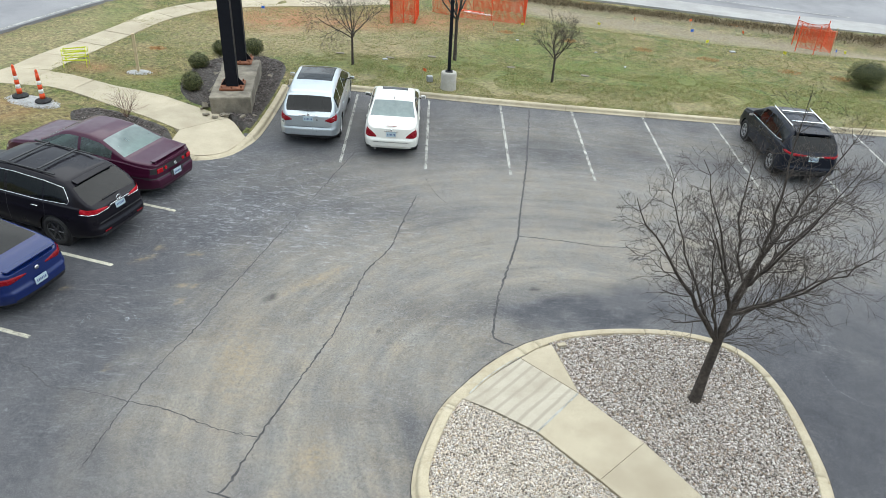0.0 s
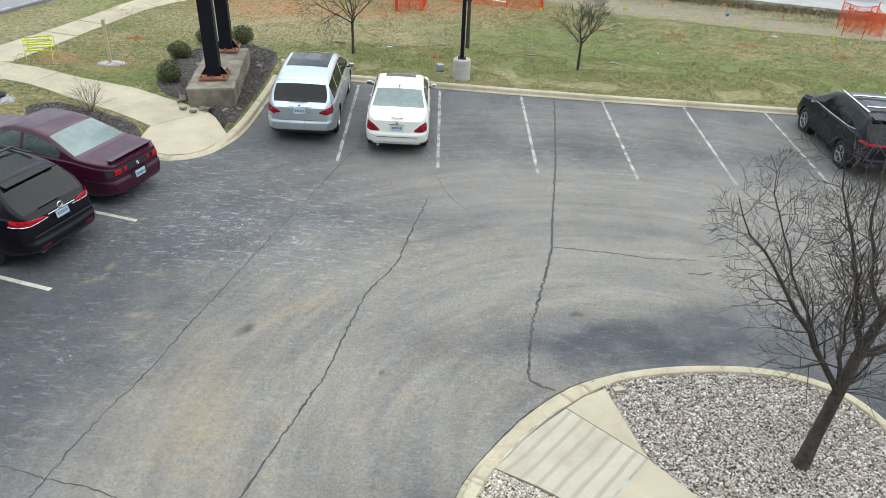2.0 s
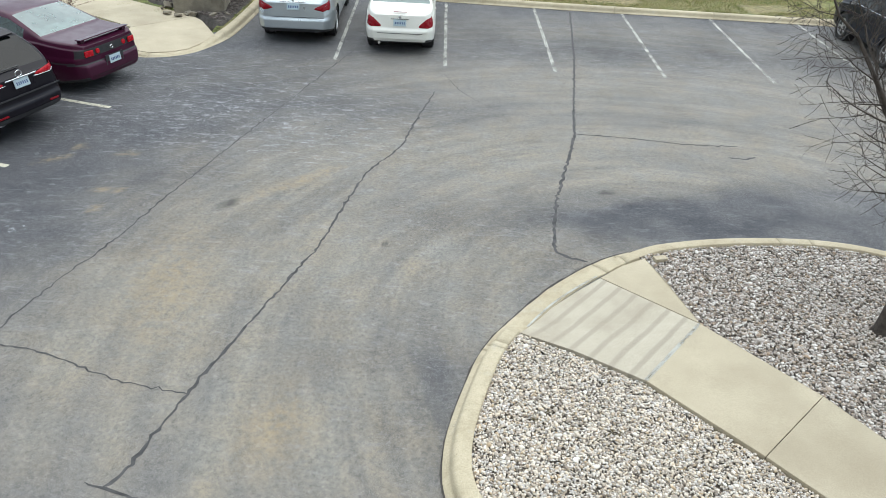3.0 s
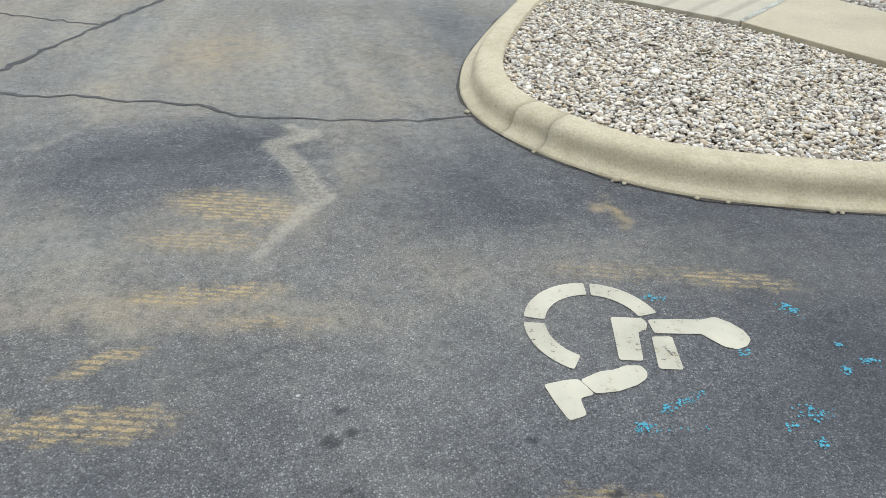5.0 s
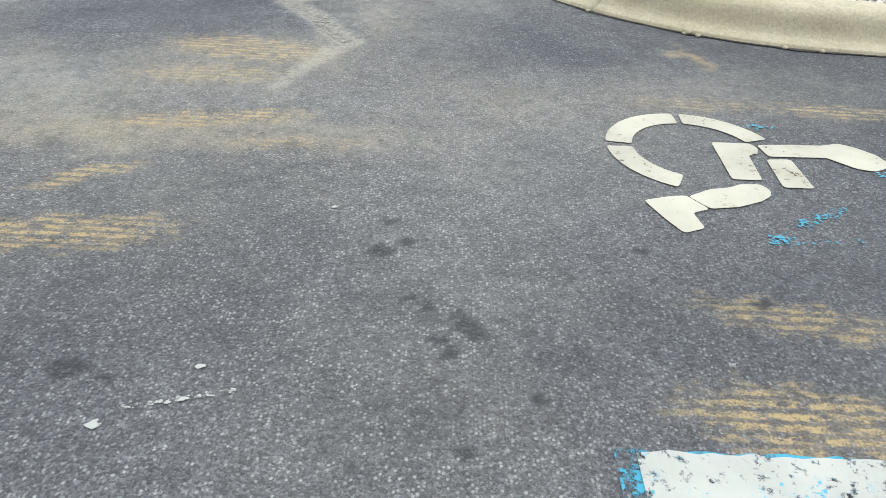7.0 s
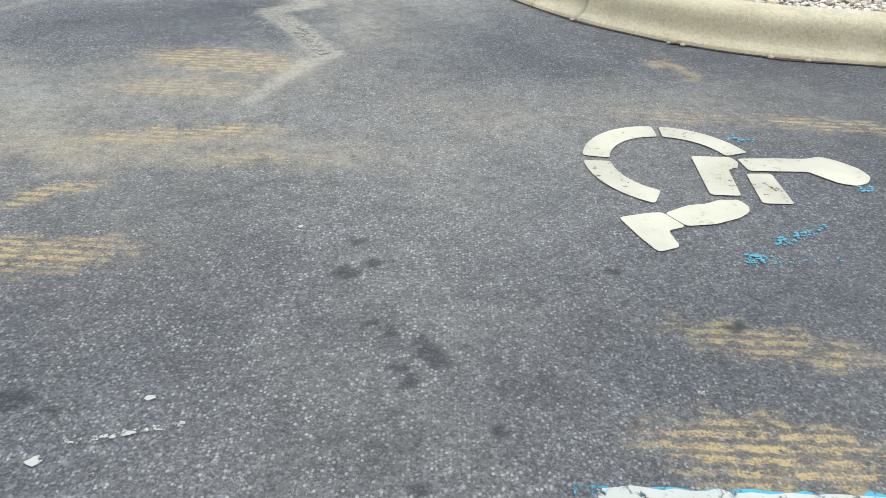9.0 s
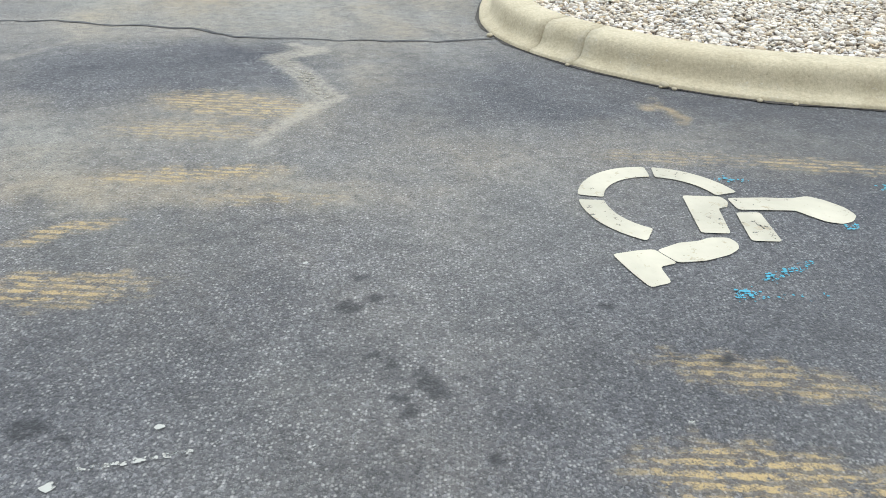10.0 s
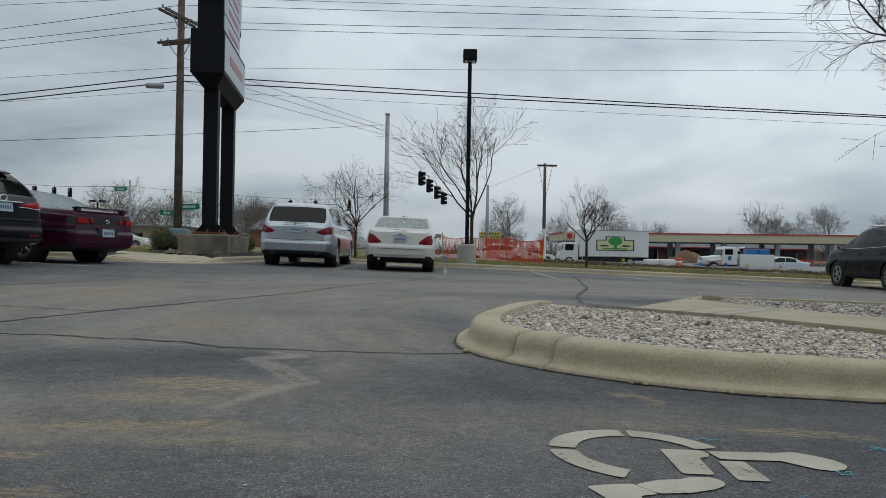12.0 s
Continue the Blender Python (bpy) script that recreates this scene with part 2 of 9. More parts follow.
def worn_paint(name, colour, under, keep=0.5, second=None):
    """Road paint whose flaked spots let the road show through."""
    m, nt, b = tree_of(name)
    fine = noise_of(nt, 42, 6, 0.75)
    broad = noise_of(nt, 3.2, 5, 0.6)
    col = mixed(nt, 1.0, colour, ramp_of(nt, broad, (0.3, grey(0.72)), (0.7, grey(1.05))), "MULTIPLY")
    if second:
        col = mixed(nt, ramp_of(nt, noise_of(nt, 15, 8, 0.78), (0.58, grey(0)), (0.61, grey(1))), col, second)
    wear = ramp_of(nt, math_of(nt, "ADD", fine, math_of(nt, "MULTIPLY", broad, 0.5)), (keep, grey(1)), (keep + 0.09, grey(0)))
    gone = math_of(nt, "SUBTRACT", 1.0, wear, True)
    nt.links.new(mixed(nt, math_of(nt, "MULTIPLY", wear, 0.5), col, under), b.inputs["Base Color"])
    nt.links.new(gone, b.inputs["Alpha"])
    b.inputs["Roughness"].default_value = 0.8
    bump_of(nt, b, fine, 0.4, 0.003)
    return m


ASPHALT = asphalt_material()
TAR = rough_surface("crack_filler", (0.026, 0.026, 0.028), (0.085, 0.083, 0.083), 8, 90, 0.8, 0.6)
ROAD = rough_surface("road_surface", (0.2, 0.2, 0.21), (0.27, 0.27, 0.275), 0.4, 70, 0.9, 0.3, stain=(0.13, 0.13, 0.135), amount=0.5)
SHOULDER = rough_surface("concrete_shoulder", (0.27, 0.265, 0.255), (0.37, 0.365, 0.35), 0.7, 60, 0.9, 0.3, stain=(0.25, 0.24, 0.22), amount=0.5)


def kerb_material():
    """Cast concrete with brown run-off stains, algae and worn aggregate."""
    m, nt, b = tree_of("kerb_concrete")
    broad, run = noise_of(nt, 1.4, 6, 0.62), noise_of(nt, 5.5, 7, 0.7, (1, 1, 1.8))
    small, pits = noise_of(nt, 70, 4, 0.7), noise_of(nt, 38, 4, 0.75)
    col = ramp_of(nt, broad, (0.32, (0.43, 0.37, 0.255)), (0.68, (0.51, 0.45, 0.325)))
    col = mixed(nt, ramp_of(nt, run, (0.34, grey(0.4)), (0.54, grey(0))), col, (0.27, 0.225, 0.14))
    col = mixed(nt, ramp_of(nt, noise_of(nt, 2.6, 6, 0.7), (0.56, grey(0)), (0.7, grey(0.6))), col, (0.46, 0.43, 0.35))
    col = mixed(nt, 0.5, col, ramp_of(nt, small, (0.3, grey(0.32)), (0.7, grey(0.68))), "OVERLAY")
    col = mixed(nt, ramp_of(nt, pits, (0.3, grey(0.5)), (0.36, grey(0))), col, (0.16, 0.135, 0.09))
    col = mixed(nt, ramp_of(nt, pits, (0.62, grey(0)), (0.68, grey(0.5))), col, (0.55, 0.52, 0.44))
    info = nt.nodes.new("ShaderNodeObjectInfo")
    col = mixed(nt, 1.0, col, ramp_of(nt, info.outputs["Random"], (0.0, grey(0.92)), (1.0, grey(1.06))), "MULTIPLY")
    nt.links.new(col, b.inputs["Base Color"])
    b.inputs["Roughness"].default_value = 0.92
    bump_of(nt, b, math_of(nt, "ADD", small, pits), 0.6, 0.004)
    return m


KERB = kerb_material()
FACE = rough_surface("pale_concrete", (0.36, 0.31, 0.22), (0.47, 0.415, 0.305), 1.1, 70, 0.9, 0.35, 0.003, stain=(0.33, 0.28, 0.2), amount=0.5, vary=0.05)
OLD_CONCRETE = rough_surface("weathered_concrete", (0.12, 0.105, 0.08), (0.32, 0.285, 0.22), 2.2, 50, 0.92, 0.8, 0.01, stain=(0.1, 0.09, 0.075), amount=0.7)
MULCH = rough_surface("dark_mulch", (0.04, 0.035, 0.03), (0.11, 0.1, 0.09), 5, 45, 0.95, 1.0, 0.03)
SOIL = rough_surface("bed_soil", (0.07, 0.058, 0.048), (0.16, 0.135, 0.115), 5, 60, 0.95, 0.8, 0.01)
CLAY = rough_surface("red_clay", (0.3, 0.13, 0.06), (0.43, 0.22, 0.11), 1.6, 25, 0.95, 1.0, 0.04, stain=(0.4, 0.31, 0.17), amount=0.8)
LINE_WHITE = worn_paint("stall_line_paint", (0.43, 0.43, 0.385), (0.1, 0.1, 0.11), 0.66)
LINE_CREAM = worn_paint("cream_line_paint", (0.55, 0.53, 0.42), (0.1, 0.1, 0.11), 0.62)
SYMBOL = worn_paint("symbol_paint", (0.51, 0.478, 0.385), (0.13, 0.13, 0.13), 0.53, (0.36, 0.32, 0.235))
BLUE_WHITE = worn_paint("repainted_line", (0.46, 0.46, 0.42), (0.2, 0.25, 0.28), 0.63, (0.06, 0.36, 0.5))
BLUE_UNDER = worn_paint("blue_under_paint", (0.05, 0.34, 0.48), (0.12, 0.13, 0.14), 0.67)
BLUE_SPLASH = worn_paint("blue_overspray", (0.06, 0.33, 0.45), (0.09, 0.1, 0.115), 0.61)
FLECK = worn_paint("paint_flecks", (0.42, 0.42, 0.39), (0.13, 0.13, 0.125), 0.7)
SCRAPE = worn_paint("scraped_white", (0.26, 0.27, 0.285), (0.13, 0.13, 0.135), 0.76)
FADED = worn_paint("faded_line_paint", (0.3, 0.272, 0.222), (0.13, 0.13, 0.125), 0.8)


def lawn_material():
    m, nt, b = tree_of("winter_lawn")
    broad = noise_of(nt, 0.22, 6, 0.62)
    mid = noise_of(nt, 1.4, 6, 0.7)
    fine = noise_of(nt, 7, 8, 0.82)
    col = ramp_of(nt, mid, (0.36, (0.23, 0.19, 0.085)), (0.5, (0.148, 0.145, 0.05)), (0.64, (0.085, 0.123, 0.029)))
    col = mixed(nt, ramp_of(nt, broad, (0.48, grey(0)), (0.64, grey(0.6))), col, (0.27, 0.205, 0.1))
    col = mixed(nt, 1.0, col, ramp_of(nt, fine, (0.36, grey(0.04)), (0.64, grey(0.9))), "OVERLAY")
    blade = noise_of(nt, 26, 6, 0.8)
    col = mixed(nt, 0.8, col, ramp_of(nt, blade, (0.36, grey(0.16)), (0.64, grey(0.82))), "OVERLAY")
    lush = math_of(nt, "MULTIPLY", attr_of(nt, "lush"), ramp_of(nt, fine, (0.35, grey(0.3)), (0.6, grey(1))), True)
    col = mixed(nt, lush, col, ramp_of(nt, fine, (0.35, (0.06, 0.1, 0.016)), (0.65, (0.16, 0.205, 0.045))))
    straw = math_of(nt, "MULTIPLY", attr_of(nt, "straw"), ramp_of(nt, fine, (0.3, grey(0.35)), (0.6, grey(1))), True)
    col = mixed(nt, straw, col, ramp_of(nt, fine, (0.3, (0.2, 0.16, 0.085)), (0.72, (0.43, 0.36, 0.21))))
    clay = math_of(nt, "MULTIPLY", attr_of(nt, "clay"), ramp_of(nt, mid, (0.36, grey(0.2)), (0.6, grey(1))), True)
    col = mixed(nt, clay, col, ramp_of(nt, fine, (0.3, (0.25, 0.1, 0.045)), (0.7, (0.42, 0.22, 0.11))))
    brown = math_of(nt, "MULTIPLY", attr_of(nt, "brown"), ramp_of(nt, fine, (0.3, grey(0.5)), (0.6, grey(1))), True)
    col = mixed(nt, brown, col, ramp_of(nt, fine, (0.3, (0.09, 0.07, 0.045)), (0.72, (0.24, 0.19, 0.12))))
    bare = math_of(nt, "MULTIPLY", attr_of(nt, "dirt"), ramp_of(nt, mid, (0.3, grey(0.55)), (0.6, grey(1))), True)
    col = mixed(nt, bare, col, ramp_of(nt, fine, (0.3, (0.2, 0.165, 0.115)), (0.72, (0.34, 0.29, 0.215))))
    nt.links.new(col, b.inputs["Base Color"])
    b.inputs["Roughness"].default_value = 0.95
    bump_of(nt, b, fine, 0.9, 0.05)
    return m


LAWN = lawn_material()


def island_material(name, stops, rough=0.8, fine=40.0):
    """Loose pieces in one mesh, each with a colour of its own."""
    m, nt, b = tree_of(name)
    geo = nt.nodes.new("ShaderNodeNewGeometry")
    col = ramp_of(nt, geo.outputs["Random Per Island"], *stops)
    small = noise_of(nt, fine, 4, 0.65)
    col = mixed(nt, 0.5, col, ramp_of(nt, small, (0.3, grey(0.32)), (0.7, grey(0.66))), "OVERLAY")
    nt.links.new(col, b.inputs["Base Color"])
    b.inputs["Roughness"].default_value = rough
    bump_of(nt, b, small, 0.3, 0.002)
    return m


GRAVEL = island_material("river_gravel", ((0.0, (0.17, 0.14, 0.115)), (0.1, (0.34, 0.29, 0.235)), (0.26, (0.53, 0.475, 0.405)), (0.38, (0.45, 0.345, 0.22)), (0.48, (0.66, 0.6, 0.52)), (0.64, (0.47, 0.45, 0.43)), (0.76, (0.74, 0.69, 0.62)), (0.88, (0.64, 0.54, 0.41)), (1.0, (0.86, 0.83, 0.77))), 0.75, 60)
GRAVEL_GREY = island_material("grey_gravel", ((0.0, (0.11, 0.095, 0.085)), (0.12, (0.24, 0.195, 0.16)), (0.28, (0.4, 0.35, 0.3)), (0.4, (0.34, 0.25, 0.17)), (0.5, (0.5, 0.46, 0.42)), (0.66, (0.36, 0.32, 0.28)), (0.8, (0.56, 0.525, 0.485)), (1.0, (0.7, 0.67, 0.63))), 0.75, 60)
BLADES = island_material("grass_blades", ((0.0, (0.11, 0.16, 0.035)), (0.35, (0.19, 0.225, 0.06)), (0.6, (0.34, 0.3, 0.13)), (1.0, (0.52, 0.45, 0.25))), 0.9, 30)
BARK = rough_surface("tree_bark", (0.028, 0.022, 0.018), (0.085, 0.07, 0.058), 9, 70, 0.92, 1.0, 0.01)
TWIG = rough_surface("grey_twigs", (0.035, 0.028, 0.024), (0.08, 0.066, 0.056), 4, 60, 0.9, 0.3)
# twigs of the far trees, paler: distance haze is put into the colour
HAZED_TWIG = rough_surface("hazed_far_twigs", (0.11, 0.098, 0.088), (0.19, 0.17, 0.15), 1.0, 8, 0.95, 0.2)

# ---- building helpers ----
SLOPE = -0.025


def gz(x, y=0.0):
    """The lot falls gently from one side to the other."""
    return SLOPE * max(-32.0, min(34.0, x))


def link(name, bm, material, parent=None, smooth=False, label=""):
    me = bpy.data.meshes.new(name)
    bmesh.ops.recalc_face_normals(bm, faces=bm.faces[:])
    if smooth:
        for f in bm.faces:
            f.smooth = True
    bm.to_mesh(me)
    bm.free()
    for mt in material if isinstance(material, (list, tuple)) else [material]:
        me.materials.append(mt)
    ob = new(name, me)
    if parent is not None:
        ob.parent = parent
    if label:
        tagged(ob, label)
    return ob


def part(name, bm, material, parent, label="", smooth=False):
    return link(name, bm, material, parent, smooth, label)


def raw(name, verts, faces, material, parent=None, smooth=False):
    me = bpy.data.meshes.new(name)
    me.from_pydata(verts, [], faces)
    if smooth:
        me.polygons.foreach_set("use_smooth", [True] * len(me.polygons))
    me.materials.append(material)
    ob = new(name, me)
    if parent is not None:
        ob.parent = parent
    return ob


def thing(name, m, label, category, group="", kind=""):
    ob = new(name)
    ob.matrix_world = m
    return tagged(ob, label, category, group, kind)


def stood(x, y, turn=0.0, lift=0.0):
    """Upright on the ground."""
    return pose(x, y, gz(x, y) + lift, 0, 0, turn)


def lying(x, y, turn=0.0, lift=0.0):
    """Resting on the sloping lot."""
    return Matrix.Translation((x, y, gz(x, y) + lift)) @ Euler((0, math.atan(-SLOPE), 0)).to_matrix().to_4x4() @ Euler((0, 0, radians(turn))).to_matrix().to_4x4()


def box(bm, size, at=(0, 0, 0), rot=(0, 0, 0), bevel=0.0, segments=2):
    """A bevelled box centred at a point."""
    m = Matrix.Translation(at) @ Euler([radians(a) for a in rot]).to_matrix().to_4x4() @ Matrix.Diagonal((*size, 1))
    made = bmesh.ops.create_cube(bm, size=1.0, matrix=m)["verts"]
    if bevel:
        edges = {e for v in made for e in v.link_edges}
        bmesh.ops.bevel(bm, geom=list(edges), offset=bevel, segments=segments, affect="EDGES", profile=0.6)
    return bm


def rod(bm, a, b, r0, r1=None, sides=10, cap=True):
    a, b = Vector(a), Vector(b)
    d = b - a
    m = Matrix.Translation((a + b) / 2) @ d.to_track_quat("Z", "Y").to_matrix().to_4x4()
    bmesh.ops.create_cone(bm, cap_ends=cap, segments=sides, radius1=r0, radius2=r0 if r1 is None else r1, depth=d.length, matrix=m)
    return bm


def lathe(bm, profile, sides=20, axis="Z", at=(0, 0, 0)):
    """A turned form from (radius, height) pairs."""
    rings = []
    for r, h in profile:
        ring = []
        for i in range(sides):
            a = 2 * math.pi * i / sides
            p = (r * math.cos(a), r * math.sin(a), h)
            p = p if axis == "Z" else (p[0], p[2], p[1]) if axis == "Y" else (p[2], p[0], p[1])
            ring.append(bm.verts.new(Vector(p) + Vector(at)))
        rings.append(ring)
    for lo, hi in zip(rings, rings[1:]):
        for i in range(sides):
            bm.faces.new((lo[i], lo[(i + 1) % sides], hi[(i + 1) % sides], hi[i]))
    bm.faces.new(rings[0][::-1])
    bm.faces.new(rings[-1])
    return bm


def slab(bm, outline, z0, z1, follow=True):
    """A plate with a plan outline; z counts from the sloping ground if follow is on. z1 may be a list, one height a corner."""
    tops = z1 if isinstance(z1, (list, tuple)) else [z1] * len(outline)
    low = [bm.verts.new((x, y, (gz(x, y) if follow else 0) + z0)) for x, y in outline]
    top = [bm.verts.new((x, y, (gz(x, y) if follow else 0) + z)) for (x, y), z in zip(outline, tops)]
    n = len(outline)
    bm.faces.new(top)
    bm.faces.new(low[::-1])
    for i in range(n):
        bm.faces.new((low[i], low[(i + 1) % n], top[(i + 1) % n], top[i]))
    return bm


def curve_through(points, closed=False, step=0.15):
    """A smooth line through plan points."""
    pts = [Vector(p) for p in points]
    n = len(pts)
    out = []
    for i in range(n if closed else n - 1):
        p1, p2 = pts[i], pts[(i + 1) % n]
        p0 = pts[i - 1] if closed or i else p1 * 2 - p2
        p3 = pts[(i + 2) % n] if closed or i + 2 < n else p2 * 2 - p1
        k = max(2, int((p2 - p1).length / step))
        for j in range(k):
            t = j / k
            out.append(0.5 * (2 * p1 + (p2 - p0) * t + (2 * p0 - 5 * p1 + 4 * p2 - p3) * t * t + (3 * p1 - p0 - 3 * p2 + p3) * t ** 3))
    if not closed:
        out.append(pts[-1])
    return out


def inside(p, poly):
    x, y = p
    hit = False
    j = len(poly) - 1
    for i in range(len(poly)):
        xi, yi = poly[i][0], poly[i][1]
        xj, yj = poly[j][0], poly[j][1]
        if (yi > y) != (yj > y) and x < (xj - xi) * (y - yi) / (yj - yi) + xi:
            hit = not hit
        j = i
    return hit


def away(p, line):
    """Distance in plan from a point to a polyline."""
    best = 1e9
    px, py = p
    for (ax, ay), (bx, by) in zip(line, line[1:]):
        dx, dy = bx - ax, by - ay
        t = max(0.0, min(1.0, ((px - ax) * dx + (py - ay) * dy) / (dx * dx + dy * dy + 1e-12)))
        best = min(best, math.hypot(px - ax - t * dx, py - ay - t * dy))
    return best


def ribbon(bm, line, width, z, wobble=0.0, rng=None, tips=False):
    """A flat strip on the ground along a line."""
    pairs = []
    for i, p in enumerate(line):
        d = (Vector(line[min(i + 1, len(line) - 1)]) - Vector(line[max(i - 1, 0)])).normalized()
        n = Vector((-d.y, d.x))
        w = width * (1 + (rng.uniform(-wobble, wobble) if rng else 0)) / 2
        if tips and i in (0, len(line) - 1):
            w *= 0.2
        s = Vector((0, 0)) if not rng else n * rng.uniform(-wobble, wobble) * width * 0.5
        a, b = Vector(p) + n * w + s, Vector(p) - n * w + s
        pairs.append((bm.verts.new((a.x, a.y, gz(a.x) + z)), bm.verts.new((b.x, b.y, gz(b.x) + z))))
    for (a, b), (c, d) in zip(pairs, pairs[1:]):
        bm.faces.new((a, b, d, c))
    return bm


def kerb_run(name, line, inward, label, length=2.4, heights=None, joints=()):
    """A cast kerb along a line at its foot, in separate lengths. inward: +1 if the kept side lies to the left of the line."""
    top = tagged(new(name), label, "kerb", kind="structure")
    profile = ((0.0, -0.12), (0.0, 0.014), (0.012, 0.021), (0.05, 0.03), (0.068, 0.042), (0.079, 0.066), (0.087, 0.098), (0.098, 0.124), (0.118, 0.143), (0.148, 0.152), (0.27, 0.155), (0.282, 0.149), (0.286, -0.12))
    normals = []
    closed = (Vector(line[0]) - Vector(line[-1])).length < 0.5
    n = len(line)
    for i in range(n):
        d = Vector(line[(i + 1) % n if closed else min(i + 1, n - 1)]) - Vector(line[i - 1 if closed or i else 0])
        d.normalize()
        normals.append(Vector((-d.y, d.x)) * inward)
    start, run = 0, 0.0
    spans = []
    for i in range(1, n):
        run += (Vector(line[i]) - Vector(line[i - 1])).length
        here = any((Vector(line[i]) - Vector(j)).length < 0.075 and run > 0.25 for j in joints)
        if run > length or here or i == n - 1:
            spans.append((start, i))
            start, run = i, 0.0
    if closed:
        spans.append((n - 1, n))
    for s, e in spans:
        bm = bmesh.new()
        rings = []
        for i in range(s, e + 1):
            k = i % n
            p = Vector(line[k])
            if i in (s, e) and e - s > 1:
                q = Vector(line[(i + 1) % n if i == s else i - 1])
                p = p + (q - p).normalized() * 0.004
            h = heights(p) if heights else 1.0
            ring = []
            for o, z in profile:
                q = p + normals[k] * o
                ring.append(bm.verts.new((q.x, q.y, gz(q.x) + (z * h if z > 0 else z))))
            rings.append(ring)
        for a, b in zip(rings, rings[1:]):
            for j in range(len(profile) - 1):
                bm.faces.new((a[j], a[j + 1], b[j + 1], b[j]))
        bm.faces.new(rings[0])
        bm.faces.new(rings[-1][::-1])
        link("kerb_length", bm, KERB, top, True)
    return top

# ---- ground, lot, kerbs, walks ----
ISLAND = curve_through([(0.13, 9.32), (-0.06, 8.78), (-0.2, 8.28), (-0.28, 7.9), (-0.303, 7.508), (-0.276, 7.278), (-0.212, 7.07), (-0.115, 6.89), (0.0, 6.745), (0.132, 6.615), (0.275, 6.495), (0.439, 6.385), (0.628, 6.29), (0.83, 6.218), (1.089, 6.168), (1.4, 6.138), (1.83, 6.127), (3.394, 6.15), (5.0, 6.25), (6.1, 6.56), (6.75, 7.2), (7.06, 8.2), (7.15, 9.2), (7.16, 10.1), (7.05, 10.85), (6.83, 11.4), (6.46, 11.8), (5.9, 12.06), (5.18, 12.18), (4.28, 12.15), (3.4, 12.01), (2.55, 11.75), (1.81, 11.36), (1.1, 10.7), (0.53, 9.98)], True, 0.1)
FAR_EDGE = [(-6.05, 26.3), (-3.6, 26.13), (-1.0, 25.96), (1.64, 25.79), (4.7, 25.66), (7.8, 25.6), (11.3, 25.52), (15.2, 25.47), (20, 25.45), (44, 25.4)]
LEFT_EDGE = curve_through([(-7.45, 19.1), (-6.95, 19.26), (-6.5, 19.65), (-6.18, 20.35), (-5.98, 21.15), (-5.9, 22.5), (-5.88, 24.4), (-5.9, 25.9)], step=0.2)
ROW_EDGE = [(-14.9, 4.0), (-13.75, 9.7), (-12.65, 15.1), (-11.75, 19.9)]
END_EDGE = [(-11.75, 19.9), (-10.5, 19.6), (-9.0, 19.25), (-7.45, 19.1)]
LOT = [(-16.5, -4)] + ROW_EDGE + END_EDGE[1:-1] + [tuple(p) for p in LEFT_EDGE] + FAR_EDGE + [(44, -14), (-16.5, -14)]
WALK_A_NEAR = [(-8.45, 19.35), (-8.5, 21.0), (-9.85, 21.86), (-11.25, 22.57), (-12.3, 23.2), (-13.8, 23.9), (-14.9, 23.95), (-16.3, 23.3), (-18.0, 22.3)]
WALK_A_FAR = [(-6.22, 20.7), (-6.97, 21.93), (-7.96, 22.72), (-8.75, 23.14), (-10.21, 23.97), (-12.0, 24.5), (-13.57, 25.2), (-14.82, 25.5)]
WALK_B_NEAR = [(-14.82, 25.5), (-14.4, 27.65), (-13.72, 31.2), (-13.05, 33.9), (-11.6, 36.1), (-9.36, 37.4), (-6.0, 38.6), (-3.0, 40.0)]
WALK_B_FAR = [(-18.0, 23.4), (-16.45, 25.2), (-16.1, 27.2), (-15.54, 29.2), (-14.95, 31.8), (-14.4, 34.5), (-13.2, 36.7), (-11.5, 38.3), (-9.0, 39.4), (-6.0, 40.5), (-3.6, 41.8)]


def ditch(x, y):
    """Depth of the roadside swale in front of the far road."""
    mid = 41.6 - 0.2 * x if x < 16 else 38.4 - 0.05 * (x - 16)
    fade = max(0.0, min(1.0, (x - 2) / 6))
    return 0.35 * fade * math.exp(-((y - mid) / 1.5) ** 2)


APRON = [(-8.5, 20.97), (-8.45, 19.5), (-7.5, 19.4), (-7.0, 19.55), (-6.68, 19.85), (-6.42, 20.45), (-6.3, 20.75), (-6.97, 21.9), (-7.3, 22.26)]


def lawn_height(x, y):
    if -9 < x < -6 and 19 < y < 22.5 and (inside((x, y), APRON) or away((x, y), APRON + APRON[:1]) < 0.2):
        return -0.16
    if inside((x, y), LOT) or (y < 28 and -16 < x < 20 and away((x, y), LOT) < 0.15):
        return -0.16
    road = 46.3 - 0.16 * x if x < 20 else 43.1 - 0.08 * (x - 20)
    if x > -10 and y > road - 0.6:
        return -0.12 if y < 48 else -0.75
    if x < -15 and y > 20 and x < -19.0 + (y - 30.8) * 0.3 + 0.4:
        return -0.12
    bumps = 0.035 * noise.noise((x * 0.5, y * 0.5, 3)) + 0.015 * noise.noise((x * 2, y * 2, 7))
    return 0.115 + bumps - ditch(x, y)


